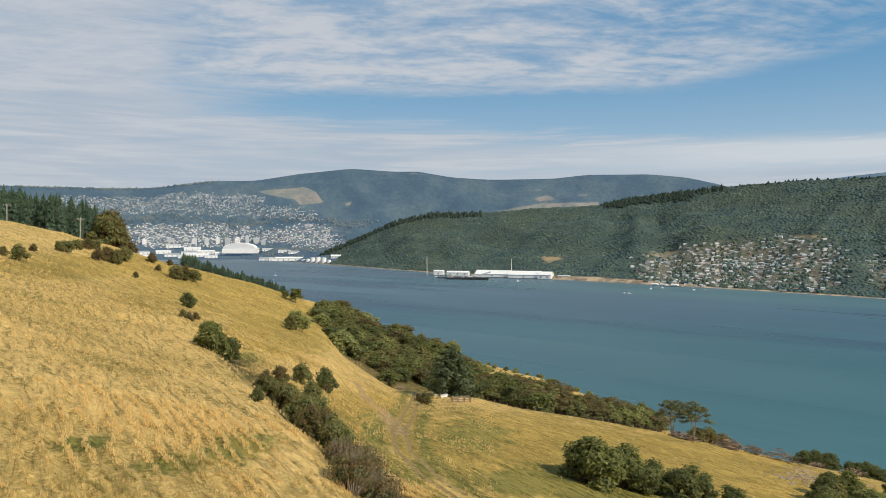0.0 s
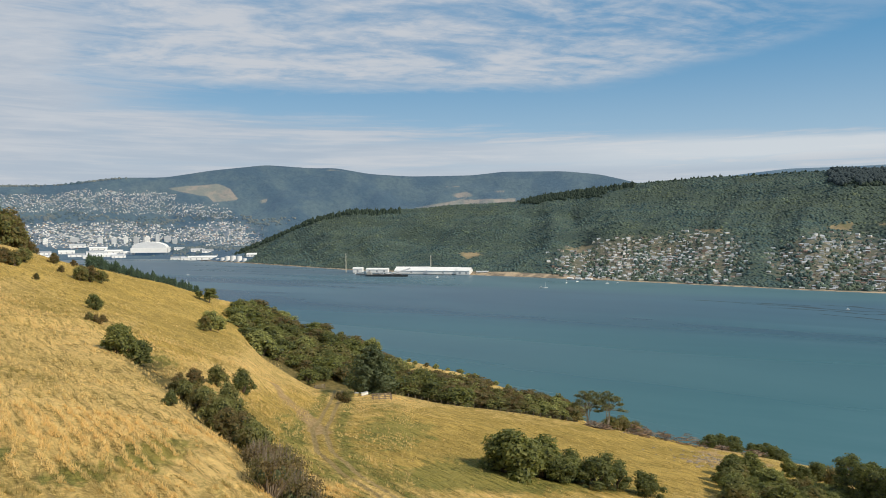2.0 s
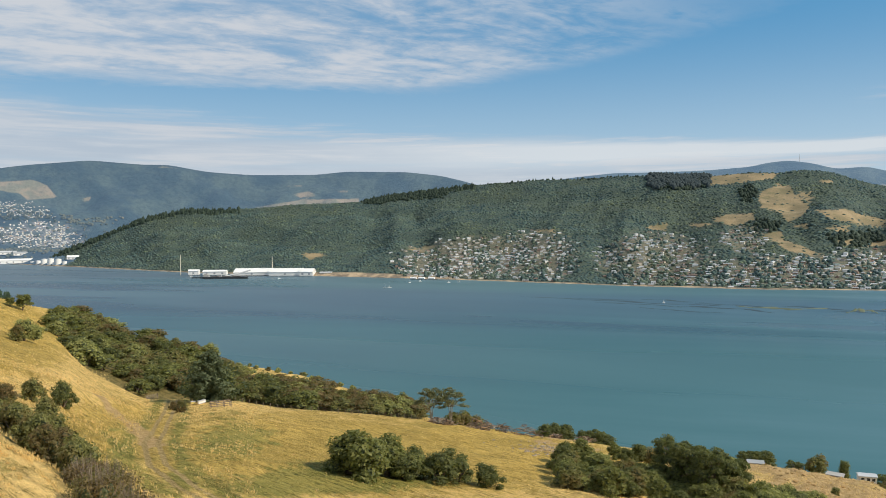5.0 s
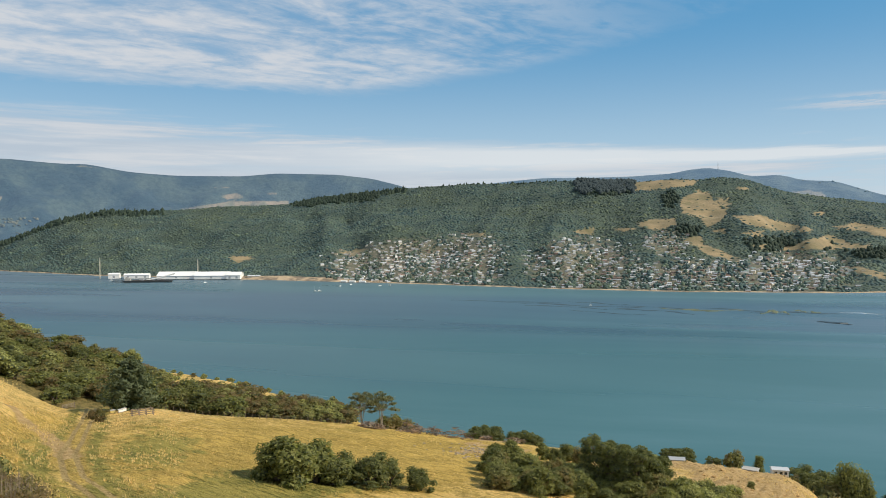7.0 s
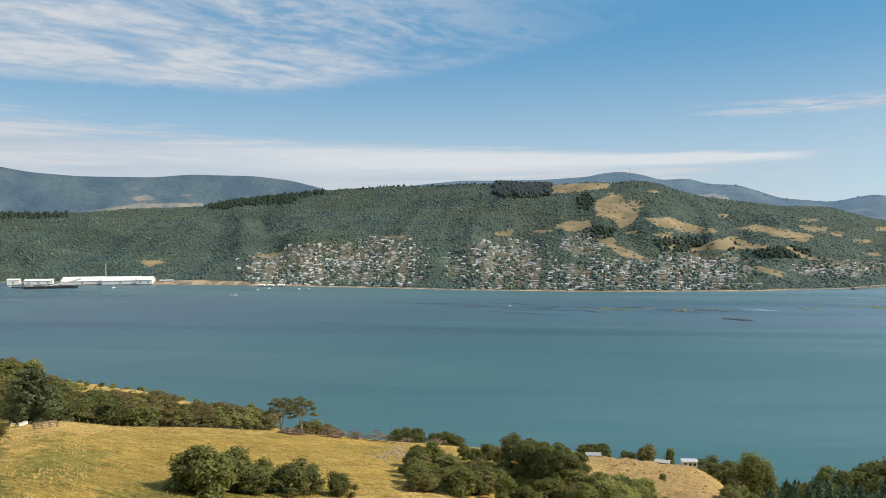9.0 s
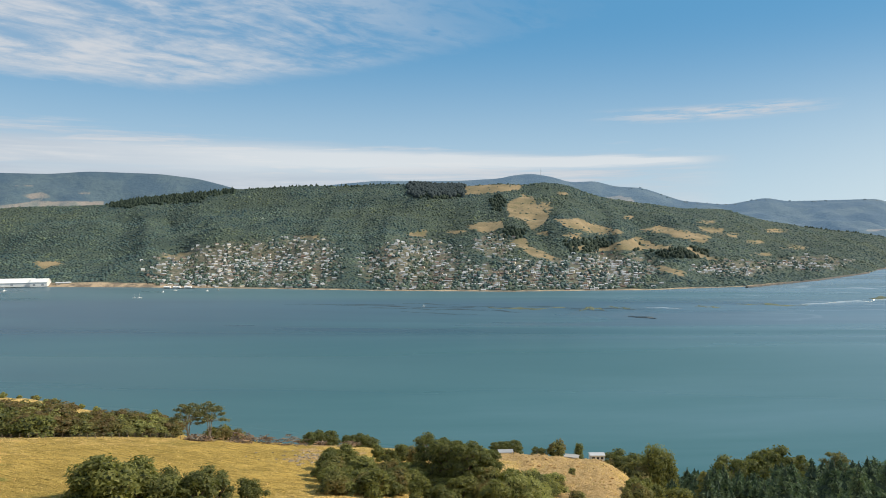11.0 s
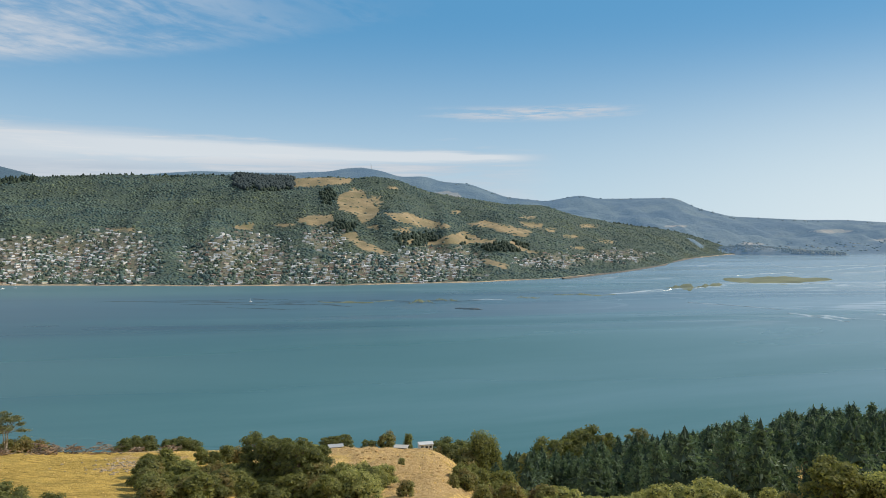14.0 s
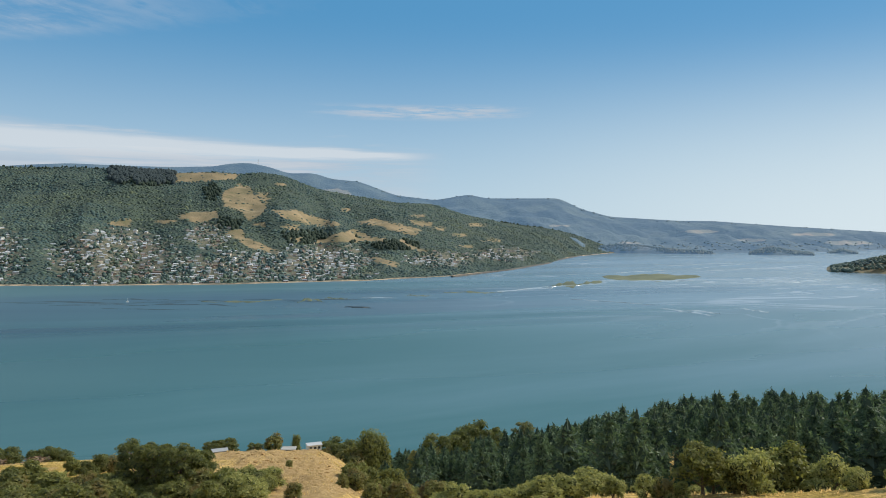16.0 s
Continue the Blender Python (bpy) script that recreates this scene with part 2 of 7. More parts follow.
HILLLAND = hill_land("hill_cover")
FORESTFLOOR = mottled("bush_floor", (0.026, 0.046, 0.040), (0.050, 0.076, 0.052), 0.02, 0.95, (0.20, 0.165, 0.09), 0.12, 0.6, 3.0)

# ---- land forms ----
# Bearings in degrees to the right of the first view, distances from the lookout in metres.
rng = np.random.default_rng(7)


def curve(text, soft=1.2):
    """A smooth curve through pairs 'bearing:value'."""
    xs, ys = zip(*[map(float, q.split(":")) for q in text.split()])
    return lambda a: sum(np.interp(np.asarray(a, float) + k * soft, xs, ys) for k in (-1, -0.5, 0, 0.5, 1)) / 5


def ripple(x, y, size):
    """Cheap smooth relief, about -1 to 1."""
    x, y = x / size, y / size
    return (np.sin(1.7 * x + 0.9 * y + 1.3 * np.sin(0.8 * y + 0.4)) + np.sin(-1.1 * x + 1.9 * y + 1.1 * np.sin(1.3 * x)) + 0.6 * np.sin(3.1 * x + 2.3 * y + np.sin(2.7 * y)) + 0.4 * np.sin(5.3 * x - 4.1 * y)) / 2.6


# near hillside: foot of the bank, first crest, hollow behind it, last ridge before the water
D1 = curve("-180:9 -60:20 -31:27 -15:31 -8:37 0:44 8:52 20:62 40:67 55:62 70:56 90:48 130:20 180:9")
D3 = curve("-180:90 -60:110 -31:130 -13:190 -9.3:215 -8:203 -4:176 2:165 9.5:160 16:165 25:175 35:184 49:188 52:182 58:120 64:86 90:84 130:60 180:90")
E3 = curve("-180:7 -60:3 -31:-2.2 -20:-4.6 -13:-6.6 -9.3:-7.6 -8:-8.8 -6:-10.3 -4:-11.5 -1.5:-11.6 2.1:-11.85 5.2:-12.5 9.5:-13.1 13.8:-13.7 17.9:-14.2 25:-14.98 30:-15.4 35:-15.8 39:-16.3 43:-16.1 49:-16.3 50.5:-17.1 52.3:-18.5 55:-20.2 60:-20.8 66:-20.3 72:-19.1 78:-18.6 84:-17.8 90:-16.6 130:-4 180:7", 0.6)
D4 = curve("-180:130 -60:170 -31:195 -13:255 -9.3:262 -8:240 -4:205 2:200 16:192 25:205 49:210 56:160 64:130 90:120 130:90 180:130")
E4 = curve("-180:8 -60:4 -31:0.1 -20:-3.2 -13:-5.2 -9.3:-6.9 -8:-9.0 -4:-12.4 2:-14.4 9.5:-15 16:-15.6 25:-17.5 49:-19 52:-20.5 60:-22 72:-20.5 84:-19.2 90:-18 130:-6 180:8", 0.6)
D5 = curve("-180:170 -60:230 -31:260 -20:300 -9:330 0:302 9:268 16:242 22:235 50:240 58:255 70:262 90:262 130:150 180:170")
E5 = curve("-180:9 -60:5 -31:1.35 -29.2:1.0 -26.4:0.32 -23.9:-0.55 -19.3:-1.8 -13.2:-3.55 -9.4:-4.75 -6.3:-6.2 -1.5:-7.9 2.1:-9.1 4.3:-9.5 7.8:-10.3 9.9:-11.1 13.3:-11.9 16.3:-13.1 19:-15 22:-17 50:-20 57:-19.3 62:-18.4 68:-17.6 72:-16.2 78:-14.8 84:-14 90:-13.4 130:-6 180:9", 0.6)


def terrace(x, y):
    """Broken rows of tussock down the near slope, -1 in the troughs to 1 on the crests."""
    across = 0.819 * x + 0.574 * y + 0.42 * ripple(x, y, 2.6) + 1.3 * ripple(x, y, 11.0)
    return np.sin(across * 4.9) * (0.62 + 0.38 * ripple(x + 40, y, 2.6))


def along(line, x, y):
    """Distance from a line on the plan, given as (bearing, distance) spots; positive on its right going along."""
    best, side = np.full(np.shape(x), 1e9), np.zeros(np.shape(x))
    pts = [(d * math.sin(radians(a)), d * math.cos(radians(a))) for a, d in line]
    for p, q in zip(pts, pts[1:]):
        ux, uy = q[0] - p[0], q[1] - p[1]
        u = np.clip(((x - p[0]) * ux + (y - p[1]) * uy) / (ux * ux + uy * uy), 0, 1)
        off = np.hypot(x - p[0] - u * ux, y - p[1] - u * uy)
        turned_ = np.sign((x - p[0]) * uy - (y - p[1]) * ux)
        side = np.where(off < best, turned_, side)
        best = np.minimum(best, off)
    return best * side


# gully that runs down the near slope, farm track on the spur, crest of the bank beyond the gully
GULLY = [(-18.7, 128.0), (-16.5, 100.0), (-14.2, 84.5), (-11.5, 72.0), (-8.9, 63.5), (-6.3, 56.5), (-4.0, 51.0), (-1.0, 46.0)]
TRACK_LINE = [(4.2, 55.0), (1.65, 61.9), (-1.0, 67.1), (-3.0, 78.7), (-3.46, 96.8), (-2.6, 120.0), (-2.1, 150.0), (-1.8, 175.0)]
BANK_LINE = [(-17.0, 133.0), (-12.5, 128.0), (-8.6, 129.0), (-5.4, 138.0), (-3.6, 150.0)]
FIELD_STEP = [(-26.0, 108.0), (-22.0, 116.0), (-19.0, 121.0), (-16.2, 118.0)]


def near_z(a, d):
    """Height of the near hillside at one bearing."""
    d = np.asarray(d, float)
    t5, d5 = math.tan(radians(E5(a))), float(D5(a))
    z5 = H + d5 * t5
    d6 = d5 + max(z5, 8.0) / 0.42
    dk = np.array([0.3, 2.6, D1(a), D3(a), D4(a), d5, d6, d6 + 200])
    tk = np.array([-1.65 / 0.3, -1.65 / 2.6, math.tan(radians(-23.5)), math.tan(radians(E3(a))), math.tan(radians(E4(a))), t5, (-3 - H) / d6, (-60 - H) / (d6 + 200)])
    t = sum(np.interp(-1 / (d * k), -1 / dk, tk) for k in (0.955, 0.98, 1.0, 1.02, 1.045)) / 5
    x, y = d * math.sin(radians(a)), d * math.cos(radians(a))
    rows = 0.17 * terrace(x, y) * np.clip((d - 24) / 12, 0, 1) * np.clip((170 - d) / 60, 0, 1) * float(np.clip((4.0 - a) / 8, 0.25, 1))
    lift = ripple(x, y, 17.0) * 0.0022 * d + ripple(x, y, 5.0) * 0.0009 * d
    if -24 < a < 7:
        g = along(GULLY, x, y) + 0.5 * ripple(x, y, 6.0)
        rows = rows - 1.5 * np.exp(-((g + 1.2) / 2.6) ** 2) + 0.75 * np.exp(-((g - 4.2) / 3.2) ** 2)
        k = along(BANK_LINE, x, y) + 0.5 * ripple(x, y, 8.0)
        rows = rows + 0.55 * np.exp(-(k / 2.6) ** 2) - 0.5 * np.exp(-((k - 6.0) / 4.0) ** 2)
        rows = rows - 0.10 * (np.exp(-((np.abs(along(TRACK_LINE, x, y)) - 0.8) / 0.28) ** 2))
    if -30 < a < -12:
        k = along(FIELD_STEP, x, y)
        rows = rows + 0.45 * np.exp(-((k + 1.5) / 2.0) ** 2) - 0.45 * np.exp(-((k - 1.5) / 2.2) ** 2)
    if 40 < a < 56:
        worn = np.clip((d - 96) / 15, 0, 1) * np.clip((186 - d) / 10, 0, 1) * float(np.clip((a - 41) / 2, 0, 1) * np.clip((55 - a) / 2, 0, 1))
        rows = rows - worn * (0.9 * np.abs(ripple(x + 7, y * 0.5, 3.6)) ** 0.7 + 0.5 * np.abs(ripple(x, y, 1.7)) - 0.5)
    return H + d * t + lift * np.clip((d - 6) / 20, 0, 1) + rows


FAN = 1.0 / np.linspace(1 / 4.0, 1 / 620.0, 900)
FAN = np.unique(np.concatenate([FAN, np.linspace(40, 620, 900)]))


def on_near(a, el):
    """First spot of the near hillside met by a line of sight."""
    up_ = (near_z(a, FAN) - H) / FAN
    hit = np.nonzero((up_ >= math.tan(radians(el))) & (FAN > 8))[0]
    d = float(FAN[hit[0]]) if len(hit) else float(D5(a))
    return d


# far shore: main hill with its suburbs
SHORE_E = curve("-60:-1.2 -16.5:-1.49 -12.4:-1.68 -7.2:-2.1 -1:-2.6 8.6:-3.07 17.5:-3.42 26.8:-3.77 33:-3.97 42:-4.08 52.5:-3.89 58.9:-3.55 63.7:-3.0 67:-2.42 68.1:-2.0 71.5:-1.62 78:-1.48 82:-1.48 86:-1.35 90:-1.1 120:-1.1", 0.5)
RIDGE_E = curve("-12.5:-2.8 -10.8:-2.2 -9.9:-1.6 -9.0:-1.0 -8.1:-0.62 -6.3:0.1 -3.7:1.3 -1.1:1.95 2:2.05 5.1:2.2 7.7:2.4 12:2.6 14.5:3.05 17.8:3.4 21.7:3.9 25.4:4.1 28.9:4.2 33.5:4.35 36:4.2 38.4:4.1 40.9:4.3 43.3:4.24 44.4:4.38 46.3:4.12 49:3.1 52.5:2.6 55:2.15 57.5:2.1 60.2:1.3 63.7:0.6 68:0 70.6:-0.9 73:-1.7 76:-2.5", 0.5)


def shore_d(a):
    return H / np.tan(np.radians(-SHORE_E(a)))


RIDGE_D = curve("-12:3300 -8:3150 0:2950 10:2750 20:2650 35:2550 45:2500 52:2650 58:2950 64:3300 70:3700 76:4000", 2.0)


def hill_z(a, d):
    d = np.asarray(d, float)
    ds = shore_d(a)
    dr = np.maximum(RIDGE_D(a), ds + 120)
    zr = np.maximum(H + dr * np.tan(np.radians(RIDGE_E(a))), -8.0)
    s = np.clip((d - ds) / (dr - ds), -0.2, 2.0)
    q = np.clip(s, 0, 1)
    z = zr * (0.22 * q + 0.78 * q ** 1.45) + np.where(s > 1, -(s - 1) * 1.1 * zr, 0) + np.where(s < 0, s * 60, 0) + np.clip(s * 60, 0, 2.2)
    x, y = d * np.sin(np.radians(a)), d * np.cos(np.radians(a))
    # spurs and gullies running down to the shore, bolder towards the harbour's head
    run = a + 2.2 * np.sin(q * 3.0 + a * 0.21) - 3.5 * q + 2.6 * np.sin(a * 0.37 + q) + 1.5 * ripple(x, y, 240.0)
    spur = np.sin(run * 0.42) ** 2 + 0.12 * np.sin(run * 1.1 + 1.0 + 2 * q) ** 2 - 0.6
    z = z + spur * np.interp(a, [0, 30, 46, 57, 63, 68], [13.0, 15.0, 15.0, 26.0, 12.0, 0.0]) * np.clip(4 * q * (1.02 - q), 0, 1) * np.clip(zr / 120, 0, 1)
    return z + (ripple(x, y, 150.0) * 15 + ripple(x, y, 52.0) * 4.5) * np.clip(4 * q * (1.04 - q), 0, 1) * np.minimum(zr / 120, 1.0)


# city flat and the ranges beyond
WEST_E = curve("-70:3 -45:3.3 -31.2:3.5 -27.8:3.55 -25.3:3.5 -21.2:3.7 -17.7:4.28 -14.4:4.38 -11.1:4.97 -7.2:5.44 -3.7:5.24 -2:5.28 0.7:4.82 3.8:4.64 8.6:4.7 11.1:4.96 15.7:4.92 18.4:4.62 20.5:4.1 24:3 28:2", 0.5)
NORTH_E = curve("22:3.2 26:4.0 29:4.36 31.6:4.58 35.5:4.55 38.4:4.58 41.3:4.72 42.3:4.94 43.7:5.06 45.2:4.8 46.7:4.33 48.6:4.38 50:3.95 52.1:3.78 54.9:2.75 58:2.39 60.6:2.84 62:2.54 67.6:2.54 69.3:1.7 71.5:1.12 76.4:0.82 78.8:0.8 84:0.4 90:0.02 100:-0.3", 0.4)
NORTH_D = curve("22:4650 60:4700 70:4850 80:5200 90:5750 100:5800", 1.0)


def west_z(a, d):
    d = np.asarray(d, float)
    ds = np.clip(shore_d(a), 2700, 3700)
    zr = H + 4720 * np.tan(np.radians(WEST_E(a)))
    s = np.clip((d - 3900) / 820.0, 0, 1)
    x, y = d * np.sin(np.radians(a)), d * np.cos(np.radians(a))
    shape = 0.35 * s + 0.65 * s ** 1.7
    return np.clip((d - ds) * 0.08, -4, 2.5) + np.clip((d - ds - 20) * 0.16, 0, 42) + (zr - 44) * shape + (ripple(x, y, 150.0) * 38 + ripple(x, y, 55.0) * 11) * np.clip(4 * s * (1 - s), 0, 1) + np.where(d > 4720, -(d - 4720) * 1.2, 0)


def north_z(a, d):
    d = np.asarray(d, float)
    dr = float(NORTH_D(a))
    d0 = float(np.clip(shore_d(a), 3000, dr - 250))
    zr = H + dr * math.tan(radians(float(NORTH_E(a))))
    s = np.clip((d - d0) / (dr - d0), -0.1, 1)
    q = np.clip(s, 0, 1)
    x, y = d * math.sin(radians(a)), d * math.cos(radians(a))
    return zr * (0.3 * q + 0.7 * q ** 1.4) + np.where(s < 0, s * 40, 0) + np.clip(s * 40, 0, 2) + (ripple(x, y, 170.0) * 36 + ripple(x, y, 70.0) * 9) * np.clip(4 * q * (1 - q), 0, 1) + np.where(d > dr, -(d - dr) * 1.2, 0)


# ---- end land forms ----
def xyz(a, d, z):
    return (d * math.sin(radians(a)), d * math.cos(radians(a)), z)


def mesh_of(name, verts, faces, mats, index=None, smooth=False):
    me = bpy.data.meshes.new(name)
    me.from_pydata(verts if isinstance(verts, list) else verts.tolist(), [], faces if isinstance(faces, list) else faces.tolist())
    for m in mats:
        me.materials.append(m)
    if index is not None:
        me.polygons.foreach_set("material_index", np.asarray(index, dtype=np.int32))
    if smooth:
        me.polygons.foreach_set("use_smooth", np.ones(len(me.polygons), dtype=bool))
    me.update()
    return me


def fan_sheet(name, bearings, dist_of, z_of, mats, cover=None, closed=False):
    """A sheet of land on a fan of bearings; cover(a, d, z) gives named levels of ground cover."""
    cols = []
    for a in bearings:
        d = dist_of(a)
        z = z_of(a, d)
        cols.append(np.stack([d * math.sin(radians(a)), d * math.cos(radians(a)), z, d], 1))
    g = np.array(cols)
    nc, nr = g.shape[:2]
    i = np.arange(nc * nr).reshape(nc, nr)
    nxt = np.roll(i, -1, 0) if closed else i[1:]
    cur = i if closed else i[:-1]
    f = np.stack([cur[:, :-1], cur[:, 1:], nxt[:, 1:], nxt[:, :-1]], -1).reshape(-1, 4)
    if closed:
        g0 = g[:, 0, :3].mean(0)
        f = f.tolist() + [[nc * nr, int(i[k, 0]), int(i[(k + 1) % nc, 0])] for k in range(nc)]
    levels = cover(np.repeat(np.asarray(bearings), nr), g[..., 3].ravel(), g[..., 2].ravel()) if cover else {}
    points = g[..., :3].reshape(-1, 3)
    if closed:
        points = np.vstack([points, g0])
    me = mesh_of(name, points, f, mats, None, True)
    for key, v in levels.items():
        v = np.append(v, np.full(len(points) - len(v), -1.0))
        me.attributes.new(key, "FLOAT", "POINT").data.foreach_set("value", np.clip(v, -2, 2).astype(np.float32))
    return new(name, me)


def seen_el(d, z):
    return np.degrees(np.arctan2(z - H, d))


def in_patches(a, el, patches):
    """Whether spots fall in ragged patches: bearing, height, half width, half height in degrees."""
    hit = np.zeros(np.shape(a), bool)
    for pa, pe, wa, we in patches:
        wob = 0.30 * np.sin(a * 6.0 + pe * 5 + 2 * np.sin(el * 9.0)) + 0.22 * np.sin(el * 17.0 + pa + a * 3.0) + 0.18 * np.sin(a * 19.0 - el * 13.0)
        hit |= ((a - pa) / wa) ** 2 + ((el - pe) / we) ** 2 < 1 + wob
    return hit


def patch_level(a, el, patches):
    """Level of ragged patches, positive inside: bearing, height, half width, half height in degrees."""
    best = np.full(np.shape(a), -2.0)
    for pa, pe, wa, we in patches:
        wob = 0.30 * np.sin(a * 6.0 + pe * 5 + 2 * np.sin(el * 9.0)) + 0.22 * np.sin(el * 17.0 + pa + a * 3.0)
        best = np.maximum(best, 1 + 0.5 * wob - np.sqrt(((a - pa) / wa) ** 2 + ((el - pe) / we) ** 2))
    return best


def plots(*texts):
    """Fenced plots from their corners 'bearing,height'."""
    return [np.array([tuple(map(float, q.split(","))) for q in t.split()]) for t in texts]


def plot_level(a, el, shapes):
    """Degrees by which spots lie inside the nearest plot, negative outside."""
    best = np.full(np.shape(a), -9.0)
    for s in shapes:
        off, odd = np.full(np.shape(a), 9.0), np.zeros(np.shape(a), bool)
        for p, q in zip(s, np.roll(s, -1, 0)):
            u = q - p
            k = np.clip(((a - p[0]) * u[0] + (el - p[1]) * u[1]) / (u @ u), 0, 1)
            off = np.minimum(off, np.hypot(a - p[0] - k * u[0], el - p[1] - k * u[1]))
            if u[1]:
                odd ^= ((p[1] > el) != (q[1] > el)) & (a < u[0] * (el - p[1]) / u[1] + p[0])
        best = np.maximum(best, np.where(odd, off, -off))
    return best


near_bearings = np.concatenate([np.arange(-180, -34, 3.0), np.arange(-34, 94, 0.2), np.arange(94, 180, 3.0)])


def near_dist(a):
    d5 = float(D5(a))
    d6 = d5 + 260
    return np.concatenate([[0.3, 1.5], 1 / np.linspace(1 / 2.6, 1 / 30.0, 26), np.geomspace(31, d5 * 1.12, 150), np.linspace(d5 * 1.14, d6, 14)])


def near_cover(a, d, z):
    el = seen_el(d, z)
    x, y = d * np.sin(np.radians(a)), d * np.cos(np.radians(a))
    a2, e2 = a + 1.2 * ripple(x, y, 9.0), el + 0.25 * ripple(x, y, 7.0)
    olive = np.where(d > 30, patch_level(a2, e2, OLIVE_PATCHES), -1)
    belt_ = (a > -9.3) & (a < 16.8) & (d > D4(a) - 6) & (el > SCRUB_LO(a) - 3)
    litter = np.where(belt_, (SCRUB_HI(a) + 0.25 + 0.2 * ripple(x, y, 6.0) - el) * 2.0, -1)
    gully = np.where((a > -19) & (a < 2) & (d < 108), 1 - np.abs(along(GULLY, x, y) + 0.5) / 3.4, -1)
    scar = 1 - np.abs(along(SCAR, x, y)) / (1.4 + 0.6 * ripple(x, y, 4.0))
    off = np.abs(along(TRACK_LINE, x, y))
    rut = np.where(d < 178, 1.15 - np.abs(off - 0.8) / 0.42, -1)
    green = np.maximum(patch_level(a2, e2, GREEN_PATCHES), np.where(d < 200, 0.55 - np.abs(off - 2.6) / 2.2, -1))
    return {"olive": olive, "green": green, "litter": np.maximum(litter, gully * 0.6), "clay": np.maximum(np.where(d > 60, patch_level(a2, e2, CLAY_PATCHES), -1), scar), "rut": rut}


SCAR = [(-7.2, 138.0), (-6.0, 128.0), (-4.9, 116.0), (-3.7, 103.0), (-3.4, 93.0)]
SCRUB_LO = curve("-9.5:-7.3 -8:-8.8 -5.9:-10.1 -3.7:-11.4 2:-12.2 5:-12.8 9.5:-13.4 17:-14.2", 0.3)
SCRUB_HI = curve("-9.5:-5.3 -6:-6.7 -1.5:-8.2 1.5:-9.6 4.3:-11.3 7.8:-12.05 10:-12.4 13:-12.8 17:-13.5", 0.3)
CLAY_PATCHES = [(46.5, -17.9, 5.0, 1.9), (43.2, -16.4, 3.0, 0.7), (24.08, -14.72, 1.82, 0.19), (28.37, -15.51, 2.02, 0.22), (27.63, -16.31, 2.20, 0.33), (48.81, -19.09, 4.82, 1.35)]
OLIVE_PATCHES = [(15.88, -16.80, 14.00, 2.6), (23.72, -16.76, 8.30, 1.51), (-16.51, -3.68, 6.27, 1.91), (-12.36, -6.75, 3.85, 2.14), (5.18, -15.75, 9.45, 2.28), (-6.32, -13.68, 3.97, 2.10), (-24.26, -1.91, 7.76, 0.81), (84.29, -17.81, 9.86, 0.59)]
GREEN_PATCHES = [(11.70, -18.59, 9.76, 0.87), (2.08, -14.98, 3.09, 1.67), (7.82, -18.09, 6.83, 1.12), (-15.29, -15.33, 2.93, 1.20), (-20.51, -16.08, 3.18, 0.85), (-15.49, -8.97, 1.57, 0.59), (-26.83, -14.26, 2.16, 0.52), (-5.45, -14.53, 1.06, 1.25), (-1.02, -17.46, 1.78, 1.06), (17.11, -18.05, 3.19, 0.39)]
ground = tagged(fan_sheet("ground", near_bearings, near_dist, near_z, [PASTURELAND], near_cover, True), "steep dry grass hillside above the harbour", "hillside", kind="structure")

# water
WATER, n, b = material("harbour_water", 0.16)
p = spot_of(n)
shoreward = n.mapping(p, (0, 0, 0), (0, 0, 0.70))  # across the harbour along y, along its shores along x
spl = n.node("ShaderNodeSeparateXYZ")
n.t.links.new(shoreward, spl.inputs[0])
out_, down_ = spl.outputs[1], spl.outputs[0]
flow = n.noise(n.mapping(shoreward, (0, 0, 0), (0, 0, 0), (0.0007, 0.0030, 1)), 1.0, 6, 0.6, 0.7)
calm = n.noise(n.mapping(shoreward, (4, 9, 0), (0, 0, 0.06), (0.0009, 0.0048, 1)), 1.0, 5, 0.54, 0.9)
c = n.mix(n.ramp(flow, 0.36, 0.64), (0.027, 0.074, 0.114), (0.042, 0.108, 0.148))
# green shallows over the middle flats and below the far shore, wind-roughened grey-blue water between
mid_ = n.math("ADD", down_, n.math("MULTIPLY", n.math("SUBTRACT", flow, 0.5), 1400.0))
green_ = n.math("MULTIPLY", n.ramp(mid_, -900.0, 350.0), n.ramp(n.math("ADD", out_, n.math("MULTIPLY", n.math("SUBTRACT", calm, 0.5), 500.0)), 1080.0, 620.0))
c = n.mix(n.math("MULTIPLY", green_, 0.85), c, (0.050, 0.136, 0.140))
edge_ = n.ramp(n.math("ADD", out_, n.math("MULTIPLY", n.math("SUBTRACT", calm, 0.5), 160.0)), 1130.0, 1290.0)
c = n.mix(n.math("MULTIPLY", edge_, n.ramp(down_, -1500.0, -300.0, 0.0, 0.8)), c, (0.047, 0.130, 0.140))
ruffle = n.math("MULTIPLY", n.ramp(calm, 0.50, 0.60), n.math("MULTIPLY", n.ramp(out_, 700.0, 900.0), n.ramp(out_, 1250.0, 1080.0)))
c = n.mix(n.math("MULTIPLY", ruffle, 0.6), c, (0.054, 0.086, 0.132))
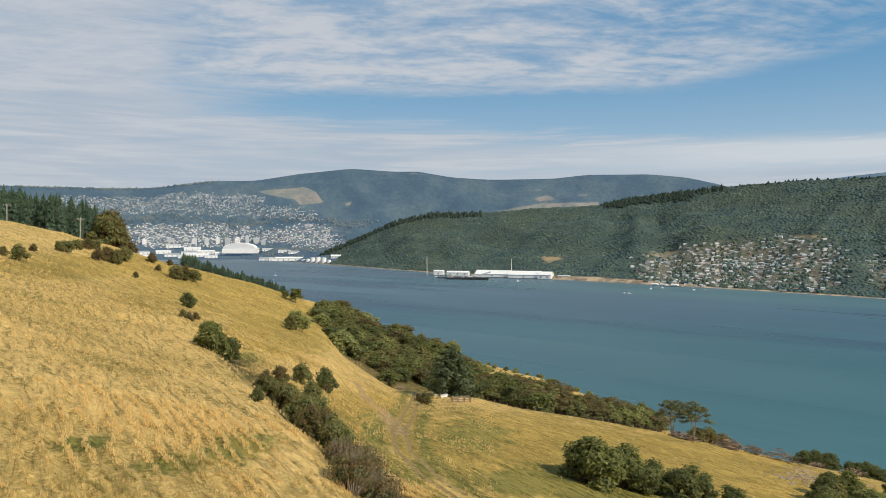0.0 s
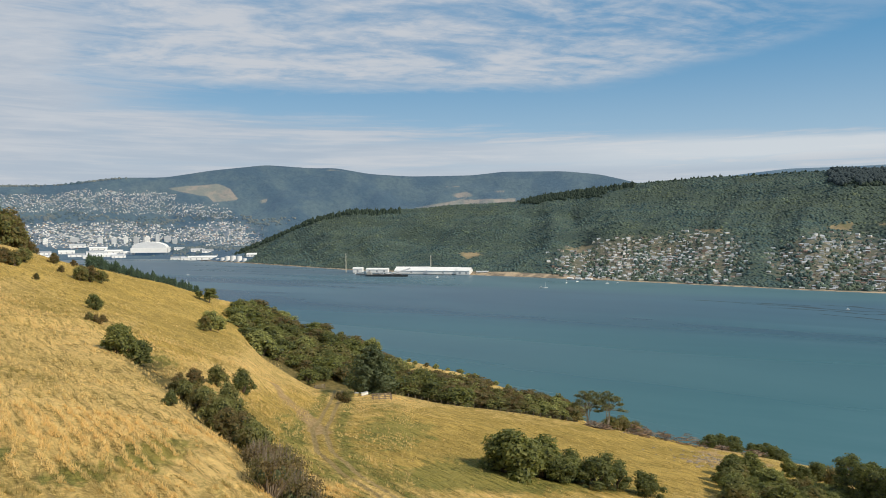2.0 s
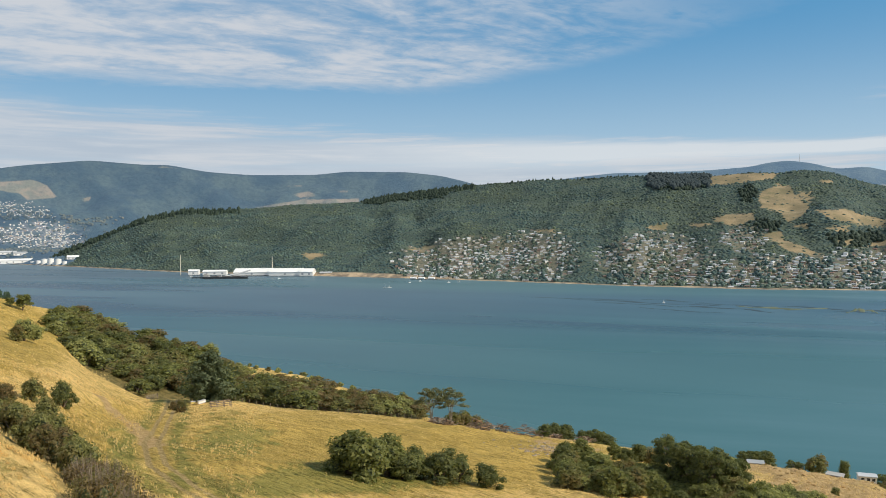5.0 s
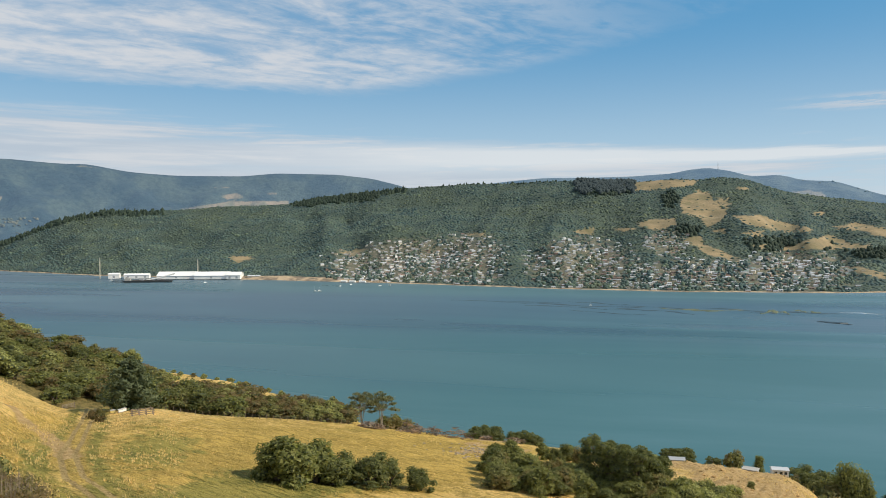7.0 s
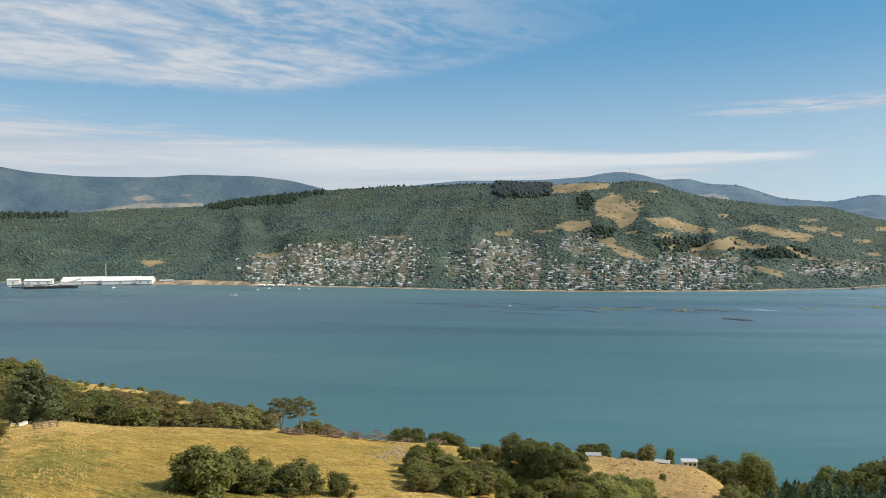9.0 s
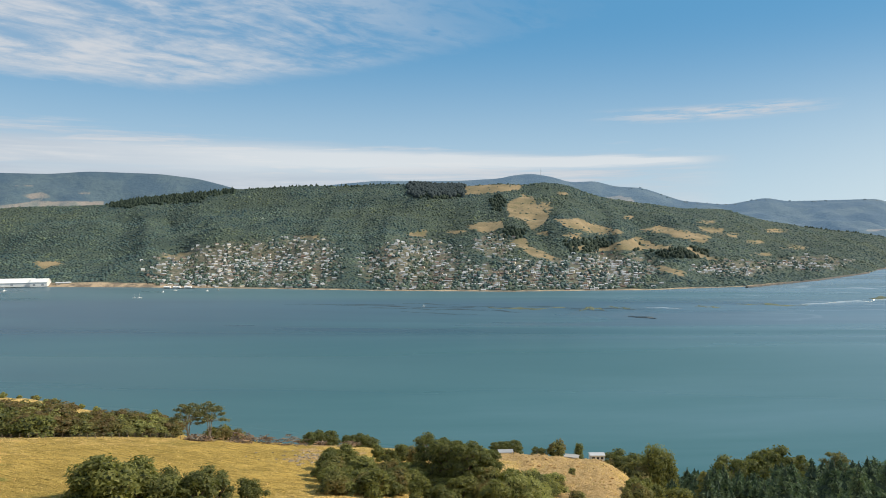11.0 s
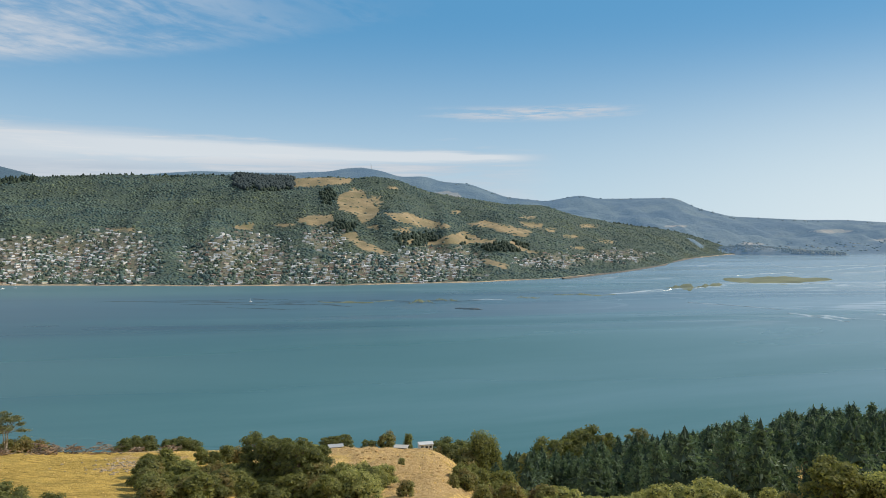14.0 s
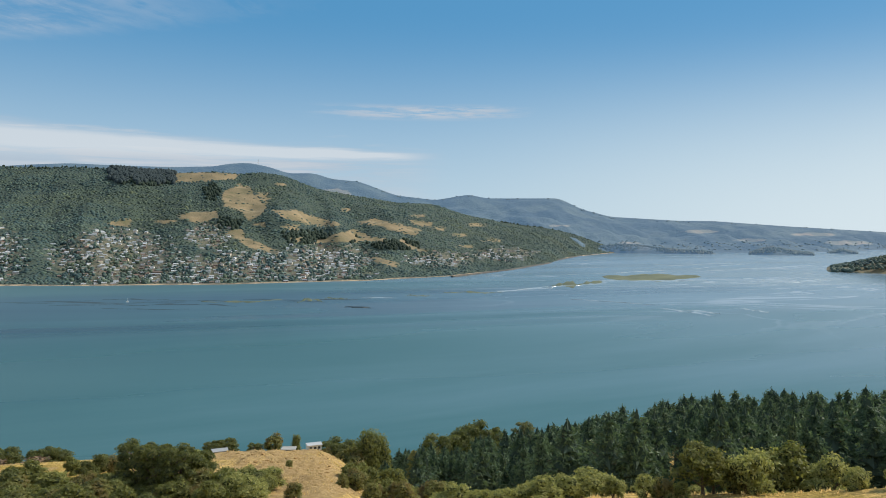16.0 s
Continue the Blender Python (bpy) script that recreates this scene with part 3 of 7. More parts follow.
# the harbour shoals over tidal flats towards its head; sky sheen is painted into the paler colour there
shoal_sheen = n.ramp(n.math("ADD", down_, n.math("MULTIPLY", n.math("SUBTRACT", flow, 0.5), 2200.0)), -150.0, 1150.0)
c = n.mix(n.math("MULTIPLY", shoal_sheen, 0.95), c, (0.165, 0.255, 0.325))
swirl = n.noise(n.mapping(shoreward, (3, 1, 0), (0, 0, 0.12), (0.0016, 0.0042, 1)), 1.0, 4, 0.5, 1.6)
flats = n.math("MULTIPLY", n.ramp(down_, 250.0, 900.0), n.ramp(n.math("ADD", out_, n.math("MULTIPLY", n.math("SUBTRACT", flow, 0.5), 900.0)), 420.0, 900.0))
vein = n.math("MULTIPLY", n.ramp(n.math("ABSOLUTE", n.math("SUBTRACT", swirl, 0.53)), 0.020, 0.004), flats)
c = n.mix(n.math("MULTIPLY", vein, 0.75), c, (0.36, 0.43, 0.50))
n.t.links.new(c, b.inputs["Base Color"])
b.inputs["Specular IOR Level"].default_value = 0.0
gloss = n.node("ShaderNodeBsdfGlossy")
n.t.links.new(n.math("SUBTRACT", n.ramp(calm, 0.42, 0.60, 0.34, 0.26), n.math("MULTIPLY", shoal_sheen, 0.10)), gloss.inputs["Roughness"])
swell = n.node("ShaderNodeBump")
n.put(swell.inputs["Height"], n.noise(p, 0.02, 3))
swell.inputs["Strength"].default_value, swell.inputs["Distance"].default_value = 0.05, 1.2
n.t.links.new(swell.outputs[0], gloss.inputs["Normal"])
fres = n.node("ShaderNodeFresnel")
fres.inputs["IOR"].default_value = 1.33
both = n.node("ShaderNodeMixShader")
n.put(both.inputs[0], n.math("MULTIPLY", fres.outputs[0], n.ramp(shoal_sheen, 0.0, 1.0, 0.50, 0.75)))
n.t.links.new(b.outputs[0], both.inputs[1])
n.t.links.new(gloss.outputs[0], both.inputs[2])
n.t.links.new(both.outputs[0], n.t.nodes["Material Output"].inputs[0])
bm = bmesh.new()
bmesh.ops.create_circle(bm, cap_ends=True, segments=96, radius=6200)
me = bpy.data.meshes.new("water")
bm.to_mesh(me)
bm.free()
me.materials.append(WATER)
water = tagged(new("water", me), "calm teal harbour water with wind streaks", "water", kind="structure")

# main hill
PADDOCKS = plots(
    "38.15,3.52 38.27,4.22 40.51,4.37 43.14,4.24 42.73,3.80 39.32,3.47",
    "41.79,2.65 42.04,2.95 43.14,3.52 44.04,3.20 44.25,2.48 45.00,2.06 45.20,1.55 44.37,0.98 43.75,0.76 43.13,1.40 41.91,1.81",
    "38.72,1.14 39.71,1.40 41.51,1.42 41.62,0.83 39.90,0.52 38.61,0.93",
    "41.50,-0.10 43.34,0.12 43.54,-0.52 44.57,-0.94 46.25,-1.72 45.83,-2.02 44.57,-1.59 43.74,-1.37 42.92,-0.73",
    "45.41,1.60 47.10,1.62 48.81,1.07 50.53,0.64 50.53,0.24 48.38,0.50 46.25,0.92",
    "48.16,-1.03 50.10,-0.28 51.62,0.16 53.15,-0.45 54.46,-0.52 54.02,-0.86 52.27,-0.88 50.10,-0.96",
    "52.71,1.06 54.90,0.66 57.11,0.09 56.45,-0.42 54.46,0.02 53.14,0.58",
    "55.70,0.97 57.77,0.67 57.77,0.28 56.44,0.45",
    "52.40,-1.78 54.47,-2.28 55.35,-2.66 54.91,-2.94 53.15,-2.40",
    "33.63,0.35 34.73,0.68 35.55,0.77 35.54,0.20 34.80,0.20",
    "55.57,-0.90 57.56,-1.52 57.11,-1.80 55.43,-1.22",
    "25.52,0.38 27.20,0.45 27.29,0.05 25.65,0.11",
    "7.37,-1.33 8.96,-1.22 9.56,-1.53 7.95,-1.84",
    "15.82,-1.09 17.97,-0.67 18.40,-0.98 16.67,-1.45",
    "16.02,-2.18 17.31,-1.89 17.44,-2.41 16.66,-2.67",
    "45.60,3.62 46.60,3.56 46.50,3.38 45.70,3.42",
    "43.90,0.65 45.10,0.60 45.00,0.30 44.00,0.35")
TOWN = [(18.41, -2.22, 3.70, 1.01), (21.72, -1.54, 4.43, 1.48), (26.15, -1.76, 2.78, 1.98), (19.73, -2.11, 4.86, 1.59), (24.59, -1.69, 3.53, 1.86), (34.63, -1.92, 4.00, 2.08), (33.34, -2.14, 2.98, 1.66),
        (38.83, -2.97, 5.22, 1.11), (40.87, -0.41, 1.60, 1.01), (44.05, -2.70, 4.53, 1.24), (49.67, -2.41, 3.81, 1.43), (48.81, -3.12, 3.91, 0.96), (58.44, -2.24, 2.65, 0.62), (63.30, -1.78, 2.62, 0.53)]


CLEARINGS = [(47.5, -0.7, 0.6, 0.20), (49.5, 0.5, 1.2, 0.22), (46.9, 0.2, 0.8, 0.25), (53.0, 0.6, 1.1, 0.22), (58.3, 0.2, 0.6, 0.18), (55.6, -0.9, 0.7, 0.22), (59.9, -0.3, 0.6, 0.18), (61.3, 0.5, 0.9, 0.16), (44.6, 2.4, 0.8, 0.5),
             (51.0, 1.6, 0.6, 0.16), (56.6, 1.2, 0.7, 0.16), (37.8, 0.6, 0.8, 0.16), (62.5, -0.7, 0.9, 0.18), (60.4, -1.2, 0.7, 0.16)]


def in_fields(a, el):
    return plot_level(a + 0.10 * np.sin(el * 31.0), el + 0.05 * np.sin(a * 23.0), PADDOCKS) > 0.05


def hill_cover(a, d, z):
    el, ds = seen_el(d, z), shore_d(a)
    beach = np.where((a > 8.4) & (a < 19), 1 - (d - ds) / 46, 1 - (d - ds) / 13)
    return {"paddock": np.maximum(plot_level(a, el, PADDOCKS) * 3.0, patch_level(a, el, CLEARINGS) * 0.6 - 0.05), "gardens": patch_level(a, el, TOWN), "shore": np.where(d < ds, 1, beach)}


def hill_dist(a):
    ds, dr = float(shore_d(a)), max(float(RIDGE_D(a)), float(shore_d(a)) + 120)
    return np.concatenate([[ds - 25, ds, ds + 9], np.linspace(ds + 16, dr * 1.01, 105), np.linspace(dr * 1.03, dr * 1.25, 5)])


hill = tagged(fan_sheet("hill", np.arange(-12, 75.6, 0.13), hill_dist, hill_z, [HILLLAND], hill_cover), "wooded hill across the harbour with dry paddocks", "hill", kind="structure")


def far_range(name, dark, light, dry, haze_glow, city=False):
    """Country many kilometres off: bush and dry grass, the blue air before them put in as emission."""
    m, n, b = material(name, 0.95)
    p = spot_of(n)
    fray = n.noise(p, 0.012, 6, 0.65, 0.5)
    c = n.mix(n.ramp(n.noise(p, 0.004, 7, 0.66), 0.40, 0.60), dark, light)
    c = n.mix(n.ramp(n.noise(n.mapping(p, (500, 90, 0)), 0.0032, 6, 0.64, 0.4), 0.60, 0.70, 0.0, 0.08), c, dry)
    woods = n.noise(p, 0.045, 5, 0.65)
    c = n.mix(n.ramp(woods, 0.36, 0.62, 0.75, 0.0), c, n.mix(1.0, c, (0.5, 0.54, 0.6), "MULTIPLY"))
    bump(n, b, woods, 0.9, 9.0)
    c = n.mix(cover_of(n, "paddock", -0.1, 0.2, 1.0, fray), c, n.mix(n.ramp(fray, 0.4, 0.6), (0.21, 0.165, 0.105), (0.13, 0.125, 0.08)))
    if city:
        street = n.mix(n.ramp(n.noise(p, 0.03, 4, 0.6), 0.4, 0.6), (0.035, 0.055, 0.050), (0.14, 0.14, 0.135))
        c = n.mix(cover_of(n, "city", -0.1, 0.3, 1.4, fray), c, street)
    n.t.links.new(c, b.inputs["Base Color"])
    # even blue emission stands in for the air haze over distance
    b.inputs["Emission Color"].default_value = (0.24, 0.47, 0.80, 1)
    b.inputs["Emission Strength"].default_value = haze_glow
    return m


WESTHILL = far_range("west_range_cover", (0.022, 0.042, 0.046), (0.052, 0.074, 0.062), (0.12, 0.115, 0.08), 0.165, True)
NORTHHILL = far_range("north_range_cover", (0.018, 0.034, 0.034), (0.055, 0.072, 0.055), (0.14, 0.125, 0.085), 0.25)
CITY_LOW = [(-20.86, 0.44, 4.36, 0.66), (-16.50, 0.38, 3.30, 0.68), (-10.23, 0.50, 2.59, 0.70), (-19.70, -0.22, 4.42, 0.50), (-12.78, 0.14, 2.12, 0.43), (-9.81, -0.29, 2.16, 0.44), (-17.31, 0.76, 2.45, 0.42)]
CITY_HIGH = [(-23.14, 2.38, 2.67, 0.69), (-19.30, 2.62, 3.62, 0.83), (-14.45, 2.10, 4.21, 0.47), (-9.81, 1.72, 3.90, 0.30), (-15.27, 2.94, 1.66, 0.42), (-3.71, 1.84, 3.97, 0.18), (3.79, 2.57, 1.32, 0.13), (-26.06, 2.39, 2.18, 0.63)]
DRY_WEST = plots(
    "-14.24,3.60 -12.36,3.86 -10.66,3.98 -9.81,3.63 -9.16,2.80 -11.09,2.60 -11.51,3.05 -13.20,3.30",
    "6.85,3.26 8.15,3.47 8.80,3.16 7.50,2.91",
    "3.79,2.17 7.72,2.85 12.01,2.92 12.01,2.22 7.29,2.08",
    "-7.65,2.78 -7.00,3.01 -7.21,2.57 -7.74,2.52",
    "-3.10,5.16 -2.00,5.24 -0.80,5.00 -1.90,5.04",
    "6.40,3.92 7.70,3.90 7.60,3.78 6.50,3.80",
    "10.30,3.55 11.20,3.52 11.10,3.34 10.40,3.36")
DRY_NORTH = [(50.19, 2.98, 0.92, 0.28), (50.53, 2.90, 1.04, 0.26), (67.64, 0.44, 1.12, 0.09), (72.74, -0.83, 1.08, 0.09), (81.46, -0.55, 1.26, 0.12), (85.46, -0.12, 1.60, 0.12), (87.54, -0.69, 1.47, 0.15), (77.99, 0.05, 1.56, 0.13)]
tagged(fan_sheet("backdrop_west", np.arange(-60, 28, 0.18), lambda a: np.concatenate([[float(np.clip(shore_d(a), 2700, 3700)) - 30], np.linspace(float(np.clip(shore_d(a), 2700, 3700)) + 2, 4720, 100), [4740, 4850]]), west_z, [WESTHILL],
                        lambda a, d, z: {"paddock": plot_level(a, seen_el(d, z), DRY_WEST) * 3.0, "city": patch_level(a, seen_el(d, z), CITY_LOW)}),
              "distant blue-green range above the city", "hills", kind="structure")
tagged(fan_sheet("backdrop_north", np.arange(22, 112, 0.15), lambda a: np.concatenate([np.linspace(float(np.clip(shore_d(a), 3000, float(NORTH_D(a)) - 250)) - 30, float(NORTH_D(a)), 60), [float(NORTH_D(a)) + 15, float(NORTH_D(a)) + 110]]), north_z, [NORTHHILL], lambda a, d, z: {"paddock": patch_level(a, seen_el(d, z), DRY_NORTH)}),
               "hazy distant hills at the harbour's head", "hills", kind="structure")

# ---- plants ----
LEAF_GREEN = leafy("leaf_green", (0.122, 0.143, 0.046), (0.275, 0.280, 0.096))
LEAF_DARK = leafy("leaf_dark_green", (0.084, 0.102, 0.038), (0.196, 0.210, 0.076))
LEAF_OLIVE = leafy("leaf_olive", (0.150, 0.158, 0.060), (0.310, 0.305, 0.118), (0.22, 0.18, 0.075))
LEAF_PALE = leafy("leaf_pale_olive", (0.215, 0.235, 0.085), (0.44, 0.44, 0.18))
LEAF_BROWN = leafy("leaf_brown", (0.125, 0.095, 0.045), (0.27, 0.20, 0.095), (0.17, 0.16, 0.062))
NEEDLE = leafy("pine_needles", (0.062, 0.108, 0.072), (0.150, 0.215, 0.125), None, 0.6, 0.35)
DARKNEEDLE = leafy("conifer_needles", (0.060, 0.085, 0.045), (0.140, 0.170, 0.088), None, 0.6, 0.3)
# solid cores that close crown gaps, coloured darker as the shade inside
SHADENEEDLE = plain("shaded_needle_core", (0.044, 0.076, 0.052), 0.95)
SHADEGREEN = plain("shaded_crown_core", (0.074, 0.090, 0.038), 0.95)
BARK = mottled("bark", (0.09, 0.065, 0.045), (0.17, 0.13, 0.10), 1.2, 0.9, None, 8.0, 0.6, 0.05)
PALEBARK = mottled("pale_bark", (0.20, 0.17, 0.13), (0.36, 0.32, 0.26), 0.8, 0.9, None, 5.0, 0.5, 0.05)
LEAF_GREY = leafy("leaf_grey_green", (0.115, 0.130, 0.062), (0.25, 0.25, 0.135))
BROWNWOOD = mottled("brown_cut_wood", (0.20, 0.12, 0.065), (0.33, 0.21, 0.12), 0.9, 0.9, None, 6.0, 0.5, 0.05)
DEADWOOD = mottled("weathered_wood", (0.20, 0.155, 0.11), (0.34, 0.275, 0.21), 0.9, 0.9, (0.11, 0.08, 0.06), 6.0, 0.5, 0.05)


def leaves_of(points, normals, size, rnd, long=1.6):
    """Loose leaf sprays: one small tilted blade a point."""
    k = len(points)
    nrm = normals + rnd.normal(0, 0.5, (k, 3))
    nrm /= np.linalg.norm(nrm, axis=1)[:, None]
    ref = rnd.normal(0, 1, (k, 3))
    u = np.cross(nrm, ref)
    u /= np.linalg.norm(u, axis=1)[:, None]
    v = np.cross(nrm, u)
    s = (size * rnd.uniform(0.55, 1.45, k))[:, None]
    u, v = u * s * long * 0.6, v * s * 0.62
    bend = nrm * s * 0.25
    ver = np.stack([points - u + v * 0.7 + bend, points - u * 0.5 - v, points + u + v * 0.2 + bend], 1).reshape(-1, 3)
    return ver, np.arange(3 * k).reshape(-1, 3)


def limb(path, radii, sides=6):
    """A tapered branch through the points of path."""
    ver, fac = [], []
    path = [Vector(q) for q in path]
    for i, q in enumerate(path):
        way = (path[min(i + 1, len(path) - 1)] - path[max(i - 1, 0)]).normalized()
        turn = way.to_track_quat("Z", "Y")
        for j in range(sides):
            c = 2 * math.pi * j / sides
            ver.append(tuple(q + turn @ Vector((math.cos(c) * radii[i], math.sin(c) * radii[i], 0))))
    for i in range(len(path) - 1):
        for j in range(sides):
            k = (j + 1) % sides
            fac.append([i * sides + j, i * sides + k, (i + 1) * sides + k, (i + 1) * sides + j])
    fac.append(list(range((len(path) - 1) * sides, len(path) * sides)))
    return ver, fac


def joined(pieces):
    ver, fac, at = [], [], 0
    for v, f in pieces:
        v = np.asarray(v)
        ver.append(v)
        fac += [[i + at for i in q] for q in (f.tolist() if isinstance(f, np.ndarray) else f)]
        at += len(v)
    return np.concatenate(ver), fac


ICO_V, ICO_F = [], []
bm = bmesh.new()
bmesh.ops.create_icosphere(bm, subdivisions=1, radius=1.0)
ICO_V = np.array([v.co[:] for v in bm.verts])
ICO_F = np.array([[v.index for v in f.verts] for f in bm.faces])
bm.free()


def lump(centre, radii, rnd, rough=0.18):
    return ICO_V * (1 + rnd.uniform(-rough, rough, (len(ICO_V), 1))) * np.asarray(radii) + np.asarray(centre), ICO_F


def part(name, me, parent, label=""):
    ob = new(name, me)
    ob.parent = parent
    return tagged(ob, label)


def crown_mesh(name, lobes, leaves, size, mat, rnd, core=0.72):
    pts, nor, cores = [], [], []
    area = np.array([l[3] * l[4] + 0.02 for l in lobes])
    for (x, y, z, rxy, rz), share in zip(lobes, area / area.sum()):
        k = max(int(leaves * share), 6)
        q = rnd.normal(0, 1, (k, 3))
        q /= np.linalg.norm(q, axis=1)[:, None]
        q[:, 2] = np.where(q[:, 2] < -0.45, -q[:, 2], q[:, 2])
        r = np.array([rxy, rxy, rz])
        # twig ends bulge and sink over the lobe
        bulge = 1 + 0.16 * np.sin(q[:, :1] * 7 + x * 30) * np.sin(q[:, 1:2] * 7 + y * 30) + 0.12 * np.sin(q[:, 2:] * 11 + z * 20)
        pts.append(q * r * bulge * rnd.uniform(0.74, 1.16, (k, 1)) + (x, y, z))
        nor.append(q + (0, 0, 0.25))
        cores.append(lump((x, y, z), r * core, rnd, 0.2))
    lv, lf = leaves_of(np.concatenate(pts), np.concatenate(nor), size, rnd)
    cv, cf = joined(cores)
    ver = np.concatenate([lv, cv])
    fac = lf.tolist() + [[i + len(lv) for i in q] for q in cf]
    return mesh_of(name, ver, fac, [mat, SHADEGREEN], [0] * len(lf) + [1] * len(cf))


def grown(kind, trunk, crown, label, category):
    ob = new(kind)
    part("trunk", trunk, ob)
    part("crown", crown, ob)
    return tagged(ob, label, category)


def shrub(seed, mat, label, leaves=2900, size=0.041, wide=0.55, kind="shrub"):
    rnd = np.random.default_rng(seed)
    lobes = []
    lean = rnd.uniform(-0.12, 0.12, 2)
    for i in range(19):
        c = 2.4 * i + rnd.uniform(-0.5, 0.5)
        h = ((i + 0.5) / 19) ** 0.85
        r = (0.9 * math.sqrt(1 - h ** 2) + 0.05) * rnd.uniform(0.35, 1.0) * wide
        s = rnd.uniform(0.6, 1.25)
        lobes.append((math.cos(c) * r + lean[0] * h, math.sin(c) * r * 0.85 + lean[1] * h, 0.07 + 0.76 * h * rnd.uniform(0.80, 1.06), 0.31 * s * wide, 0.165 * s))
    stems = []
    for i in range(4):
        c = 2 * math.pi * i / 4 + rnd.uniform(-0.5, 0.5)
        stems.append(limb([(0, 0, -0.08), (math.cos(c) * 0.06, math.sin(c) * 0.06, 0.18), (math.cos(c) * 0.2 * wide * 2, math.sin(c) * 0.2 * wide * 2, 0.5)], [0.035, 0.028, 0.010], 5))
    v, f = joined(stems)
    return grown(kind, mesh_of("trunk", v, f, [BARK]), crown_mesh("crown", lobes, leaves, size, mat, rnd, 0.66), label, kind)


def tree(seed, mat, label, leaves=4600, size=0.027, wide=0.30, bare=0.28, lobe=0.15, flat=0.8, count=12, kind="tree"):
    rnd = np.random.default_rng(seed)
    lobes, stems = [], []
    lean = rnd.uniform(-0.05, 0.05)
    stems.append(limb([(0, 0, -0.05), (lean * 0.5, 0, bare * 0.6), (lean, 0.01, bare + 0.2), (lean * 1.2, 0, 0.85)], [0.035, 0.028, 0.02, 0.006], 7))
    for i in range(count):
        c = 2.4 * i + rnd.uniform(-0.3, 0.3)
        h = bare + (0.94 - bare) * ((i + 0.7) / count) ** 0.8
        r = wide * math.sqrt(max(1 - ((h - bare) / (1.02 - bare) * 1.5 - 0.6) ** 2, 0.08)) * rnd.uniform(0.55, 1.0)
        q = (math.cos(c) * r + lean, math.sin(c) * r, h)
        s = lobe * rnd.uniform(0.75, 1.3)
        lobes.append((*q, s, s * flat))
        stems.append(limb([(lean * 0.7, 0, max(h - 0.22, bare * 0.7)), ((q[0] + lean) / 2, q[1] / 2, h - 0.09), q], [0.014, 0.010, 0.004], 5))
    v, f = joined(stems)
    return grown(kind, mesh_of("trunk", v, f, [BARK]), crown_mesh("crown", lobes, leaves, size, mat, rnd, 0.7), label, "tree")


def umbrella(seed, label):
    """A tall old tree: several bare forking stems under thin flat plates of fine foliage."""
    rnd = np.random.default_rng(seed)
    stems, pts = [], []
    forks = [(0.05 * math.cos(c), 0.05 * math.sin(c), rnd.uniform(0.36, 0.50)) for c in (0.3, 2.4, 4.5)]
    for q in forks:
        stems.append(limb([(q[0] * 0.2, q[1] * 0.2, -0.05), (q[0] * 0.5, q[1] * 0.5, 0.2), q], [0.013, 0.011, 0.008], 6))
    for i in range(34):
        c, r = 2.4 * i + rnd.uniform(-0.3, 0.3), 0.37 * math.sqrt((i + 0.5) / 34)
        end = (r * math.cos(c), r * math.sin(c), 0.93 - 0.34 * (r / 0.37) ** 2 - rnd.uniform(0, 0.16))
        root = min(forks, key=lambda q: (q[0] - end[0]) ** 2 + (q[1] - end[1]) ** 2)
        stems.append(limb([root, (0.55 * end[0], 0.55 * end[1], 0.55 * end[2] + 0.45 * root[2] + 0.03), end], [0.006, 0.004, 0.0015], 4))
        for k in range(3):
            mid = rnd.normal(0, 0.03, 3) * (1, 1, 0.4) + end
            pts.append(mid + rnd.normal(0, 1, (40, 3)) * (0.036, 0.036, 0.013))
    pts = np.concatenate(pts)
    lv, lf = leaves_of(pts, np.tile((0, 0, 1.0), (len(pts), 1)), 0.018, rnd, 1.8)
    v, f = joined(stems)
    return grown("flat_topped_tree", mesh_of("trunk", v, f, [PALEBARK]), mesh_of("crown", lv, lf, [LEAF_GREY]), label, "tree")


